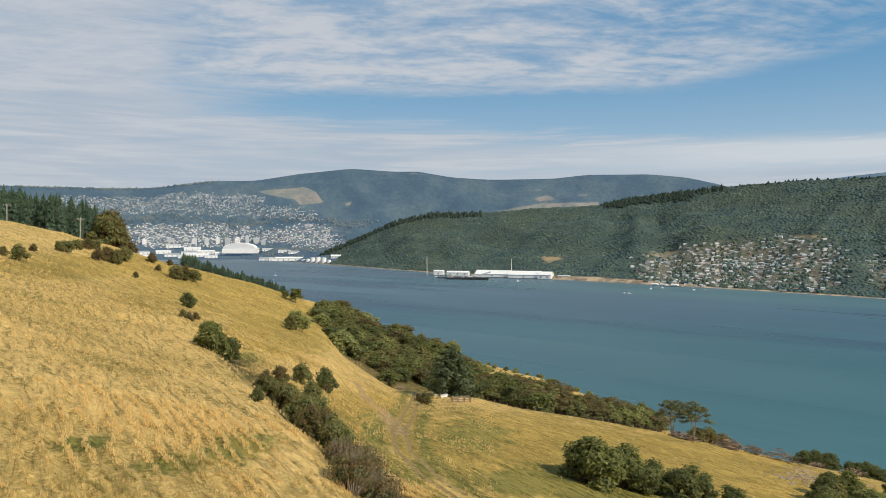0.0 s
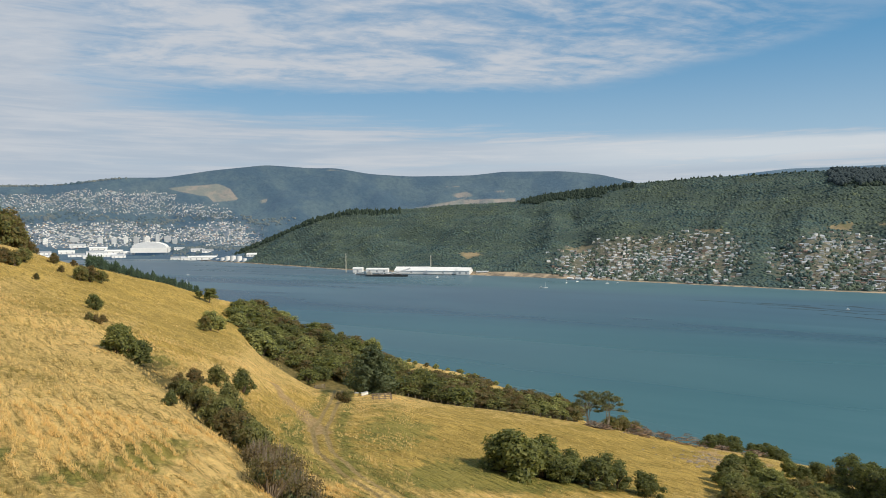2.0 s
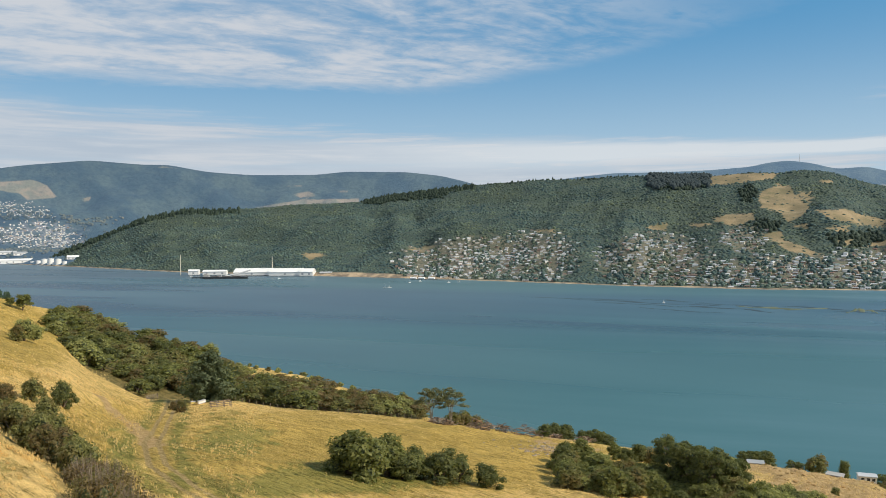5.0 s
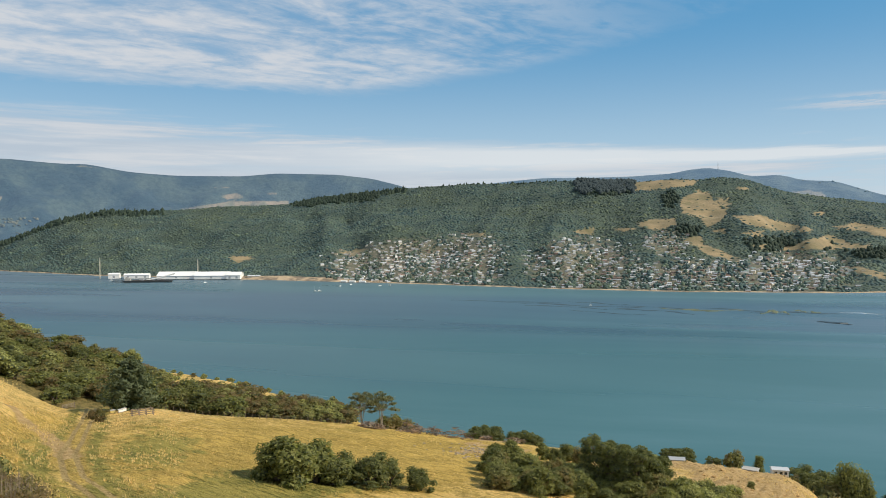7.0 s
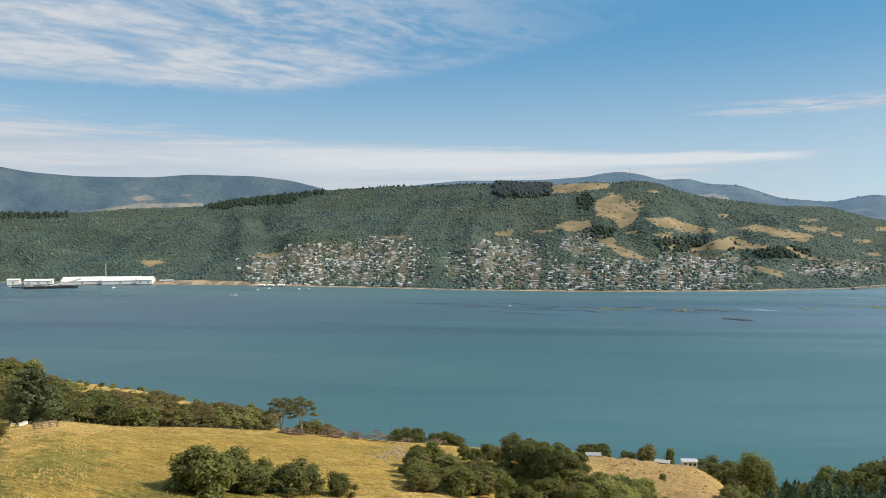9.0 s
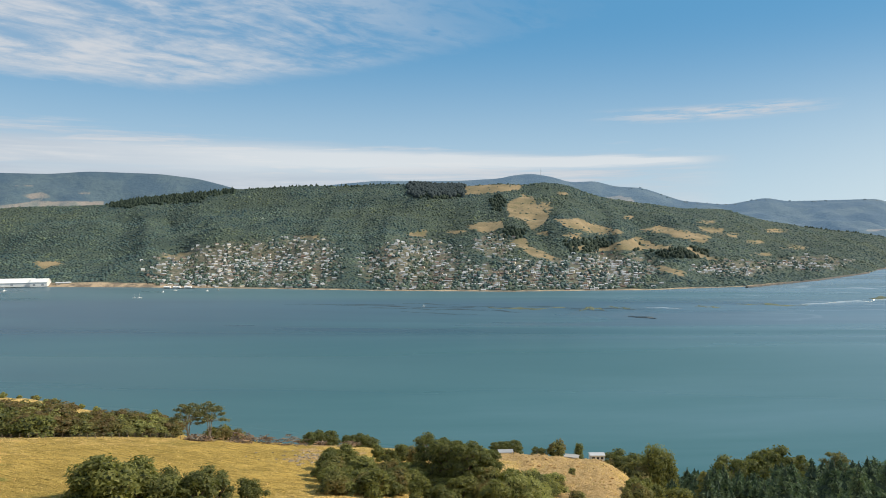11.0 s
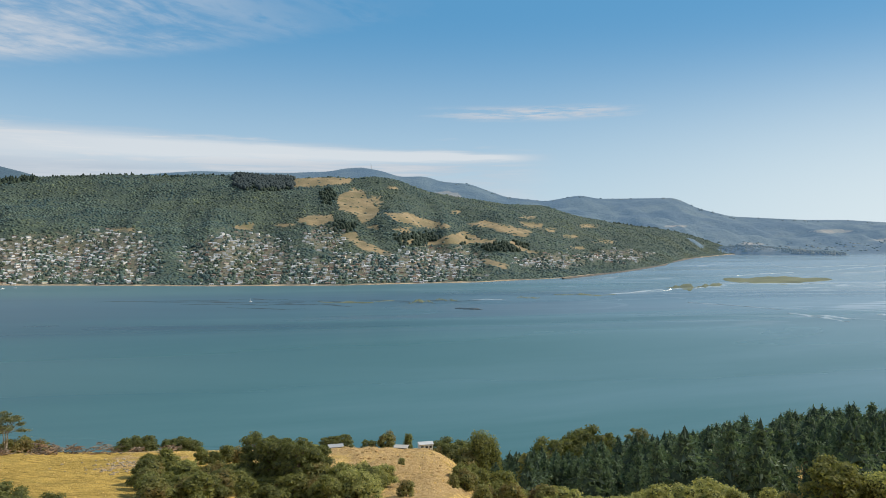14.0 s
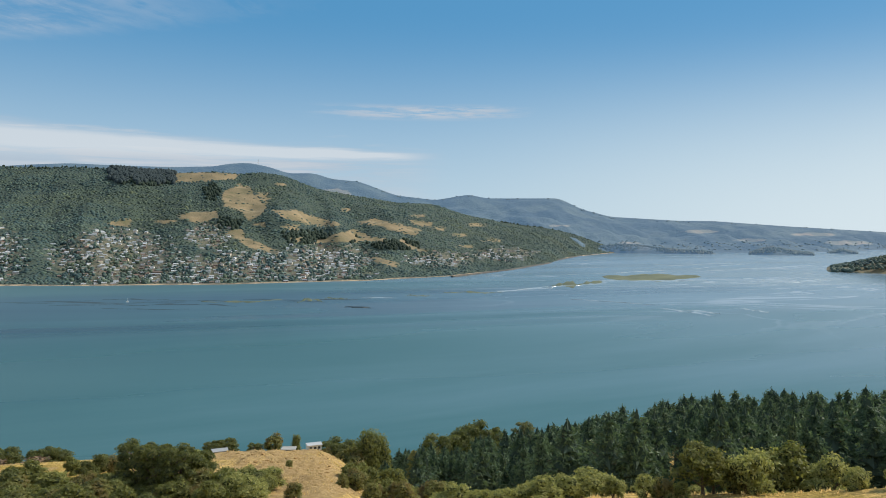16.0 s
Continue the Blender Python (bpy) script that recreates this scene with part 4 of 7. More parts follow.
def pine(seed, label, wide=0.20, whorls=18, droop=0.25, mat=None, kind="pine_tree", low=0.10, size=0.044, power=0.62):
    rnd = np.random.default_rng(seed)
    stems = [limb([(0, 0, -0.08), (0.004, 0, 0.35), (0, 0.004, 0.7), (0, 0, 0.99)], [0.020, 0.016, 0.010, 0.002], 6)]
    pts, nor = [], []
    for i in range(whorls):
        h = low + (0.95 - low) * i / (whorls - 1)
        rad = wide * (1.03 - h) ** power * rnd.uniform(0.72, 1.2) + 0.004
        for j in range(7):
            c = 2 * math.pi * (j + rnd.uniform(-0.3, 0.3)) / 7 + i * 0.7
            r = rad * rnd.uniform(0.65, 1.15)
            if i % 3 == 0 and j % 3 == 0:
                stems.append(limb([(0, 0, h), (math.cos(c) * r * 0.85, math.sin(c) * r * 0.85, h + 0.03 - droop * r * 0.4)], [0.006, 0.002], 4))
            for k in (0.36, 0.6, 0.82, 1.04):
                pts.append((math.cos(c) * r * k + rnd.normal(0, 0.012), math.sin(c) * r * k + rnd.normal(0, 0.012), h + 0.035 * k - droop * r * k * k + rnd.normal(0, 0.012)))
                nor.append((math.cos(c) * 0.5, math.sin(c) * 0.5, 0.7))
    for h in np.linspace(0.9, 1.0, 5):
        pts.append((0, 0, h))
        nor.append((rnd.normal(), rnd.normal(), 0.1))
    v, f = joined(stems)
    lv, lf = leaves_of(np.array(pts), np.array(nor), size, rnd, 1.7)
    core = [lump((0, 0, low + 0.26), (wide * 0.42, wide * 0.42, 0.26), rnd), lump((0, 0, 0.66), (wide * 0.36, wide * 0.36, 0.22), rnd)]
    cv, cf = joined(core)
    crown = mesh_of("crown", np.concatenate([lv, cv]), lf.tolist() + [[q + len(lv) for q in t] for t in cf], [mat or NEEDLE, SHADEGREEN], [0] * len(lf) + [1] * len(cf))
    return grown(kind, mesh_of("trunk", v, f, [BARK]), crown, label, "tree")


def radiata(seed, label, wide, low=0, spread=False, fine=1.0):
    """A plantation pine: uneven whorls of upswept boughs ending in upright tufts, ragged pointed top."""
    rnd = np.random.default_rng(seed)
    stems = [limb([(0, 0, -0.08), (0.004, 0, 0.35), (0, 0.004, 0.7), (0, 0, 0.97)], [0.018, 0.015, 0.009, 0.002], 6)]
    pts, nor, tufts = [], [], []
    for i in range(low, 17):
        h = 0.08 + 0.82 * i / 16 + rnd.uniform(-0.025, 0.025)
        rad = wide * (1.02 - h if spread else min(1.0, 1.7 * (1.03 - h) ** 0.95)) * rnd.uniform(0.62, 1.12) + 0.010
        count = 9 if spread else 6
        for j in range(count):
            c = 2 * math.pi * (j + rnd.uniform(-0.4, 0.4)) / count + i * 1.1
            r = rad * rnd.uniform(0.45, 1.25)
            rise_ = rnd.uniform(0.15, 0.6)
            if (i + j) % 4 == 0:
                stems.append(limb([(0, 0, h - 0.02), (math.cos(c) * r * 0.9, math.sin(c) * r * 0.9, h + r * rise_)], [0.005, 0.002], 3))
            for k in ((0.3, 0.55, 0.78, 1.0) if spread else (0.5, 0.8, 1.05)):
                tufts.append((math.cos(c) * r * k, math.sin(c) * r * k, h + r * rise_ * k * k, 0.018 + 0.085 * r))
    for h in np.linspace(0.86, 1.0, 8):
        tufts.append((rnd.normal(0, 0.008), rnd.normal(0, 0.008), h, 0.014))
    for x, y, z, r in tufts:
        q = rnd.normal(0, 1, (14 if spread else int(8 * fine), 3))
        q /= np.linalg.norm(q, axis=1)[:, None]
        pts.append(q * r * (1.0, 1.0, 1.25) + (x, y, z))
        nor.append(q * (1, 1, 0.4) + (x * 2, y * 2, 0.15))
    lv, lf = leaves_of(np.concatenate(pts), np.concatenate(nor), 0.020 if spread else 0.0135, rnd, 2.8)
    v, f = joined(stems)
    if spread:
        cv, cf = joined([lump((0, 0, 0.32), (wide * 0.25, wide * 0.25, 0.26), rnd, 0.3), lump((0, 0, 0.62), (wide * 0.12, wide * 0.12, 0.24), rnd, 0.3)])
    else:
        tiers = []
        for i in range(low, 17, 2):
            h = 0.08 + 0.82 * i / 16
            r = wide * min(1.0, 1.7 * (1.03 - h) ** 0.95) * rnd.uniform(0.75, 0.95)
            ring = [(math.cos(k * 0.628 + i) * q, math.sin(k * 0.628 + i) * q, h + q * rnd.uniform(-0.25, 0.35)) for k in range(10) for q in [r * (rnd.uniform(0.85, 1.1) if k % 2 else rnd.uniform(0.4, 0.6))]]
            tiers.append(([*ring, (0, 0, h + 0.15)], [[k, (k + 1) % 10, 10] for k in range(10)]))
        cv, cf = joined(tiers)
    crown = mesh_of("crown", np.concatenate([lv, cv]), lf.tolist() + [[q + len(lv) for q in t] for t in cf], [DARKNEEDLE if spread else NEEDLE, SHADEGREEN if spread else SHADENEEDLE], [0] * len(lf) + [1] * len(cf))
    return grown("conifer_tree" if spread else "pine_tree", mesh_of("trunk", v, f, [BARK]), crown, label, "tree")


def twiggy(seed, label):
    """A bare, brown bush of fine stems with a few leaves."""
    rnd = np.random.default_rng(seed)
    stems = []
    for i in range(120):
        c, r = rnd.uniform(0, 6.28), rnd.uniform(0.05, 0.5)
        h = math.sqrt(max(1 - (r / 0.55) ** 2, 0.1)) * rnd.uniform(0.7, 1.0)
        stems.append(limb([(math.cos(c) * r * 0.3, math.sin(c) * r * 0.3, -0.05), (math.cos(c) * r * 0.8, math.sin(c) * r * 0.8, h * 0.6), (math.cos(c) * r * 1.1, math.sin(c) * r * 1.1, h)], [0.007, 0.005, 0.002], 3))
    v, f = joined(stems)
    lobes = [(math.cos(k) * 0.22, math.sin(k) * 0.22, 0.42, 0.26, 0.32) for k in (0, 1.3, 2.6, 3.9, 5.2)]
    return grown("twiggy_bush", mesh_of("trunk", v, f, [DEADWOOD]), crown_mesh("crown", lobes, 1500, 0.030, LEAF_BROWN, rnd, 0.45), label, "shrub")


S_GREEN = [shrub(s, LEAF_GREEN, "round green shrub on dry grass") for s in (1, 2)]
S_DARK = [shrub(s, LEAF_DARK, "dense dark green shrub on the slope") for s in (3, 4)]
S_OLIVE = [shrub(s, LEAF_OLIVE, "olive-brown scrub bush on the slope") for s in (5, 6)]
S_BROWN = [shrub(s, LEAF_BROWN, "rusty brown bracken and scrub clump") for s in (7, 8)]
S_PALE = [shrub(s, LEAF_PALE, "pale olive leafy shrub beside the pines", 4200, 0.032, 0.62) for s in (9, 10)]
B_SCRUB = [shrub(s, m, q, 1500, 0.046, 0.62, "scrub_tree") for s, m, q in ((11, LEAF_OLIVE, "olive coastal scrub tree"), (12, LEAF_DARK, "dark coastal scrub tree"), (13, LEAF_PALE, "pale olive coastal scrub tree"), (14, LEAF_GREEN, "green coastal scrub tree"), (15, LEAF_BROWN, "brown coastal scrub bush"))]
T_GREEN = [tree(s, LEAF_GREEN, "leafy green tree on the hillside") for s in (21, 22)]
T_DARK = [tree(s, LEAF_DARK, "dark spreading macrocarpa tree", 8600, 0.020, 0.40, 0.12, 0.115, 0.62, 34) for s in (23, 24)]
T_GUM = [tree(s, LEAF_GREEN, "tall olive gum tree by the house", 6500, 0.020, 0.20, 0.16, 0.15, 1.0, 14) for s in (25, 26)]
T_UMBRELLA = [umbrella(s, "open flat-topped tree on the spur") for s in (27, 28)]
PINES = [radiata(s, "dark green pine in the plantation", w, 0, False, 0.85) for s, w in ((31, 0.21), (32, 0.17), (33, 0.24), (34, 0.19), (35, 0.22))]
PINE_TOPS = [radiata(s, "dark green pine in the plantation", w, 9, False, 0.4) for s, w in ((46, 0.24), (47, 0.20), (48, 0.26))]
CONIFER = [radiata(36, "broad dark feathery conifer on the spur", 0.50, 0, True)]
POPLAR = [pine(37, "slim green-gold poplar by the pines", 0.12, 14, -0.6, LEAF_OLIVE, "poplar_tree", 0.06, 0.06)]
TWIG = [twiggy(s, "leafless brown thorny bush in the gully") for s in (41, 42)]
PROTOS = [*S_GREEN, *S_DARK, *S_OLIVE, *S_BROWN, *S_PALE, *B_SCRUB, *T_GREEN, *T_DARK, *T_GUM, *T_UMBRELLA, *PINES, *PINE_TOPS, *CONIFER, *POPLAR, *TWIG]
USED = set()


def plant(protos, a, d, tall, wide=1.0, group="", sink=0.0):
    """One plant at a bearing and distance, standing on the near hillside."""
    pick = protos[int(rng.integers(len(protos)))]
    z = float(near_z(a, np.array([d]))[0]) - sink - 0.03 * tall
    turn = Euler((rng.uniform(-0.04, 0.04), rng.uniform(-0.04, 0.04), rng.uniform(0, 6.28)))
    m = Matrix.LocRotScale(Vector(xyz(a, d, z)), turn, Vector((tall * wide, tall * wide, tall)))
    if pick in USED:
        ob = copy_thing(pick, m @ Matrix.Diagonal((*(1 / q for q in pick.scale), 1)))
    else:
        USED.add(pick)
        ob = pick
        ob.matrix_basis = m
    return tagged(ob, group=group)


def behind(a, el):
    """The hidden slope beyond the first crest, met at that height."""
    fan = np.linspace(float(D4(a)), float(D5(a)) * 1.02, 160)
    hit = np.nonzero((near_z(a, fan) - H) / fan >= math.tan(radians(el)))[0]
    return float(fan[hit[0]]) if len(hit) else float(D5(a))


# scattered bushes: bearing, distance, height
for a, d, t in [(-17.85, 96.1, 4.01), (-17.33, 98.1, 3.63)]:
    plant(S_GREEN, a, d, t, 1.0)
for a, d, t in [(-16.39, 103.9, 3.85), (-19.12, 161.9, 3.37), (-9.03, 101.0, 3.27), (-14.25, 67.7, 1.41)]:
    plant(S_DARK, a, d, t, 1.0)
for a, d, t in [(-11.39, 205.8, 5.72), (-11.85, 198.1, 3.97), (-10.83, 215.0, 4.31)]:
    plant(S_OLIVE[:1] + S_PALE[:1], a, d, t, 1.0)
for a, d, t in [(-11.43, 294.8, 5.46), (-12.15, 295.5, 3.19)]:
    plant(T_GREEN, a, d, t, 1.3)
for a, d, t in [(-30.20, 152.3, 3.05), (-27.65, 203.9, 2.52), (-27.20, 205.8, 3.18), (-26.60, 222.6, 2.92), (-25.89, 239.4, 3.32), (-25.35, 246.5, 3.04), (-24.63, 221.3, 4.10), (-25.17, 211.0, 3.26),
                (-24.04, 222.6, 4.12), (-23.45, 244.5, 4.15), (-21.75, 260.6, 3.22), (-20.10, 237.4, 4.40), (-19.47, 241.9, 4.67), (-18.80, 248.4, 4.22), (-22.78, 198.1, 1.53), (-21.22, 243.9, 2.07),
                (-19.12, 135.5, 1.78), (-12.57, 94.2, 1.96), (-11.09, 98.1, 2.72), (-29.19, 183.9, 1.70), (-31.01, 156.8, 1.69), (-20.48, 274.8, 2.12), (-19.51, 133.5, 1.44), (-18.72, 138.7, 1.39)]:
    plant(S_OLIVE + S_BROWN[:1], a, d, t, 1.15)
for a, d, t in [(-13.62, 89.7, 1.52), (-13.12, 81.3, 2.38), (-12.15, 74.8, 2.77), (-11.00, 68.4, 3.06), (-9.80, 73.5, 2.95), (-9.15, 67.2, 3.01), (-10.32, 64.5, 2.19), (-8.50, 61.9, 3.06), (-11.51, 76.1, 2.23), (-10.02, 81.3, 2.26)]:
    plant(S_OLIVE + S_GREEN + S_BROWN, a, d, t + 0.7, 0.95)
for a, d, t in [(-7.63, 56.7, 3.06), (-6.10, 55.5, 3.60), (-7.19, 49.7, 2.68), (-4.91, 51.8, 3.20), (-3.67, 51.1, 2.37), (-8.07, 58.5, 2.26), (-6.32, 64.5, 2.59)]:
    plant(TWIG, a, d, t + 0.8, 0.95)
for a, d, t in [(10.97, 87.1, 4.84), (12.45, 85.8, 5.56), (13.96, 89.7, 4.98), (16.13, 92.3, 3.70), (18.10, 90.9, 4.07), (19.55, 92.9, 3.30), (22.07, 92.3, 2.99), (15.26, 89.7, 3.46), (11.82, 90.9, 4.63)]:
    plant(S_DARK + S_GREEN[:1], a, d, t, 1.35, "dark bushes in the hollow")
for a, d, t in [(-1.41, 136.1, 2.31), (-1.95, 147.1, 1.59)]:
    plant(S_BROWN, a, d, t, 1.0)

# trees round the clay bank and the house, and the mass of scrub in the dip before them
for i in range(64):
    a = 27.6 + 17.6 * (i + rng.uniform()) / 64
    d = 96 + 26 * rng.uniform() * (0.55 if a > 40 else 1.0)
    kinds = [S_GREEN + S_OLIVE, S_DARK + S_GREEN, S_OLIVE + S_PALE + S_GREEN][int(rng.integers(3))]
    plant(kinds, a, d, rng.uniform(2.0, 3.8), rng.uniform(1.15, 1.6), "scrub below the clay bank")
for i in range(26):
    a = 51.2 + 7.5 * rng.uniform()
    plant(S_OLIVE + S_GREEN + S_BROWN[:1], a, 112 + 62 * rng.uniform(), rng.uniform(2.4, 4.8), rng.uniform(1.1, 1.5), "scrub below the clay bank")
for a, d, t in [(27.54, 116.8, 4.33), (29.17, 118.1, 4.19), (33.54, 145.8, 3.15), (32.67, 136.1, 3.15), (29.27, 117.4, 5.25), (27.94, 125.2, 4.25), (31.71, 141.9, 3.29), (33.33, 143.9, 3.77), (34.43, 138.7, 3.85), (41.84, 103.2, 4.78), (38.05, 141.3, 4.80)]:
    plant(S_GREEN + S_DARK + S_OLIVE[:1], a, d, t, 1.05)
for a, d, t in [(30.47, 114.8, 4.08), (32.41, 111.0, 4.11), (43.08, 97.4, 4.21), (40.42, 103.2, 4.78), (44.33, 101.9, 2.67), (47.08, 96.1, 2.23), (40.03, 160.6, 3.22)]:
    plant(S_OLIVE + S_PALE, a, d, t, 1.1)
for a, d, t in [(35.93, 113.7, 8.07), (37.07, 109.7, 8.12), (38.91, 105.8, 8.0), (40.02, 107.7, 7.0)]:
    plant(T_DARK, a, d, t, 0.95)
for a, d, t in [(45.59, 112.9, 2.44), (50.90, 118.1, 2.55), (44.96, 120.6, 1.68), (46.74, 138.7, 1.50)]:
    plant(S_OLIVE, a, d, t, 1.0)
for a, d, t in [(41.16, 192.0, 5.41), (42.14, 194.0, 6.24), (50.54, 194.0, 10.66), (51.33, 194.0, 13.39), (44.21, 192.0, 3.96)]:
    plant(T_DARK, a, d, t, 1.2)
for a, d, t in [(45.60, 190.0, 5.41), (49.67, 190.0, 3.44), (51.77, 188.0, 10.94), (50.98, 190.0, 7.83)]:
    plant(S_OLIVE, a, d, t, 1.0)
for a, d, t in [(52.96, 188.0, 17.4), (53.89, 190.0, 16.4), (47.26, 194.0, 6.4)]:
    plant(T_GUM, a, d, t, 0.6)
for a, d, t in [(52.74, 129.0, 4.38), (53.54, 392.3, 12.11), (52.30, 161.3, 3.73), (54.51, 142.6, 6.16), (53.18, 112.9, 3.48), (55.18, 229.7, 8.86)]:
    plant(S_GREEN + S_OLIVE, a, d, t, 1.0)
for a, d, t in [(56.20, 165.0, 13.78), (56.60, 170.0, 11.80)]:
    plant(POPLAR, a, d, t, 1.0)

# spur: pair of flat-topped trees, conifer, low trees over the edge
for a, d, t in [(17.49, 170.0, 9.35), (19.01, 172.0, 9.77)]:
    plant(T_UMBRELLA, a, d, t, 1.0)
plant(CONIFER, 0.61, 158.0, 10.98, 1.4)
for a, d, t in [(26.97, 198.0, 11.47), (27.74, 197.0, 11.09), (26.44, 197.0, 10.13), (30.06, 198.0, 10.20), (29.46, 198.0, 9.54), (30.72, 198.0, 9.75)]:
    plant(T_DARK, a, d, t * 0.84, 0.95)
for a, d, t in [(19.88, 176.0, 4.53), (20.85, 178.0, 4.44), (19.28, 174.0, 3.77)]:
    plant(S_OLIVE, a, d, t, 1.3)

# scrub belt on the far side of the spur
for i in range(240):
    a = -9.4 + 26.0 * ((i + rng.uniform()) / 240) ** 1.05
    lo, hi = float(SCRUB_LO(a)), float(SCRUB_HI(a))
    el = lo + (hi - lo) * rng.uniform() ** 0.8
    d = behind(a, el) if el > float(E4(a)) else float(D4(a)) + rng.uniform(-3, 8)
    kinds = [*B_SCRUB[:4], B_SCRUB[0], B_SCRUB[3], *([B_SCRUB[4]] * (3 if el > hi - 0.7 else 1))] if a < 7.5 else [B_SCRUB[0], B_SCRUB[2], B_SCRUB[4], B_SCRUB[4], B_SCRUB[4]]
    plant(kinds, a, d, rng.uniform(3.8, 7.2) if a < 9 else rng.uniform(2.6, 4.8), rng.uniform(1.2, 1.75), "coastal scrub on the spur")
for i in range(26):
    a = rng.uniform(3.5, 16.5)
    plant([B_SCRUB[4], B_SCRUB[2]], a, float(D5(a)) - rng.uniform(-4, 10), rng.uniform(1.0, 2.0), 1.2, "coastal scrub on the spur")

# plantation pines on the upper ridge, a row below it, and the wood along the water
TOP_LEFT = curve("-36:3.9 -31.2:3.55 -28:3.1 -26:2.75 -24.6:2.2 -23.6:1.4", 0.2)
for i in range(84):
    a = -36 + 12.2 * (i + rng.uniform()) / 84
    d = float(D5(a)) + rng.uniform(4, 34)
    tall = H + d * math.tan(radians(float(TOP_LEFT(a)) + rng.uniform(-0.75, 0.12))) - float(near_z(a, np.array([d]))[0])
    plant(PINES, a, d, tall, rng.uniform(0.6, 0.9), "pines on the upper ridge")
for a, d, t in [(-24.40, 285.0, 13.54), (-24.00, 290.0, 10.32), (-23.52, 288.0, 6.01), (-23.07, 288.0, 4.32), (-24.81, 283.0, 12.26)]:
    plant(S_OLIVE + S_BROWN[:1], a, d, t, 1.0)
for i in range(60):
    a = -19.6 + 7.4 * (i + rng.uniform()) / 60
    d = float(D5(a)) + rng.uniform(8, 22)
    rise_ = 0.72 - 0.05 * (a + 19)
    tall = H + d * math.tan(radians(float(E5(a)) + rise_ * rng.uniform(0.45, 1.15))) - float(near_z(a, np.array([d]))[0])
    plant(PINES, a, d, max(tall, 3.0), 0.95, "young pines below the ridge")
TOP_RIGHT = curve("53:-17.4 55:-16.8 57.6:-15.8 62:-14.8 68:-14.0 70:-13.3 72.4:-12.2 78.5:-10.7 84:-9.9 90:-9.4 97:-9.2", 0.3)
BACK = []
for i in range(760):
    a = 54.2 + 42 * rng.uniform()
    deep = rng.uniform() ** 0.7
    d0 = float(np.interp(a, [54, 60, 66, 90], [170, 150, 118, 112]))
    d = d0 + (float(D5(a)) + 6 - d0) * deep
    z = float(near_z(a, np.array([d]))[0])
    most = H + d * math.tan(radians(float(TOP_RIGHT(a)) + rng.uniform(-1.1, 0.45))) - z
    tall = min(rng.uniform(9.0, 16.0), most)
    if tall > 5 and d < d0 + 55:
        plant(PINES, a, d, tall, rng.uniform(0.95, 1.35), "pine wood above the water")
    elif tall > 5:
        BACK.append((a, d, z - 0.4, tall, tall * rng.uniform(0.95, 1.35)))


def mass(name, protos, spots, label):
    """Many plants too dense to tell apart, as one sheet of foliage: bearing, distance, foot, height, width."""
    ver, fac, ind, at, mats = [], [], [], 0, []
    stock = []
    for ob in protos:
        for o in ob.children:
            q = np.array([v.co[:] for v in o.data.vertices])
            stock.append((ob, q, [list(p.vertices) for p in o.data.polygons], [o.data.materials[p.material_index] for p in o.data.polygons]))
    for a, d, z, tall, wide in spots:
        ob = protos[int(rng.integers(len(protos)))]
        c = rng.uniform(0, 6.28)
        for who, q, polys, pm in stock:
            if who is ob:
                ver.append(q @ np.diag((wide, wide, tall)) @ turn_z(c) + xyz(a, d, z))
                fac += [[i + at for i in p] for p in polys]
                for m in pm:
                    if m not in mats:
                        mats.append(m)
                    ind.append(mats.index(m))
                at += len(q)
    return tagged(new(name, mesh_of(name, np.concatenate(ver), fac, mats, ind)), label, "trees", kind="stuff")


def turn_z(c):
    return np.array([[math.cos(c), math.sin(c), 0], [-math.sin(c), math.cos(c), 0], [0, 0, 1]])


mass("pine_wood", PINE_TOPS, BACK, "dense dark pine wood above the water")
for a, d, t in [(64.94, 235.0, 19.38), (65.38, 238.0, 16.76)]:
    plant(T_UMBRELLA, a, d, t, 0.6)
for a, d, t in [(61.84, 225.0, 18.92), (61.09, 225.0, 18.32), (60.06, 220.0, 17.39), (58.28, 215.0, 16.98)]:
    plant(T_DARK, a, d, t, 0.9)

# pale shrubs along the near edge of the wood
for a, el in [(58.1, -19.8), (59.9, -19.2), (61.6, -19.4), (63.4, -19.3), (65.2, -18.8), (66.7, -18.4), (68.2, -18.2), (69.9, -17.7), (71.0, -17.9), (72.1, -18.3), (74.0, -18.1), (75.2, -18.1), (76.8, -18.2), (78.0, -18.2)]:
    d = rng.uniform(90, 99)
    tall = H + d * math.tan(radians(el)) - float(near_z(a, np.array([d]))[0])
    plant(S_PALE + S_PALE + S_OLIVE[:1] + S_GREEN[:1], a, d, max(tall, 1.5) * 1.06, 1.15, "pale shrubs by the pines")
for a, d, t in [(71.88, 81.9, 2.91), (74.26, 80.6, 3.24), (75.42, 80.0, 2.72), (76.84, 79.4, 2.69), (81.40, 84.5, 4.69), (82.27, 141.9, 6.35), (80.56, 84.5, 3.26), (83.00, 100.0, 7.03), (84.28, 100.0, 6.64),
                (85.53, 100.0, 6.41), (86.76, 98.0, 5.05), (88.31, 83.9, 3.37), (89.30, 142.6, 5.06), (89.96, 143.2, 4.86), (87.63, 144.5, 5.13), (91.08, 83.2, 3.21)]:
    plant(S_PALE + S_PALE + S_OLIVE[:1] + S_GREEN[:1], a, d, t * rng.uniform(0.7, 1.12), rng.uniform(0.85, 1.15), "pale shrubs by the pines")
for a, d, t in [(78.39, 82.6, 5.35), (79.09, 83.9, 4.14)]:
    plant(T_GREEN, a, d, t, 1.25)
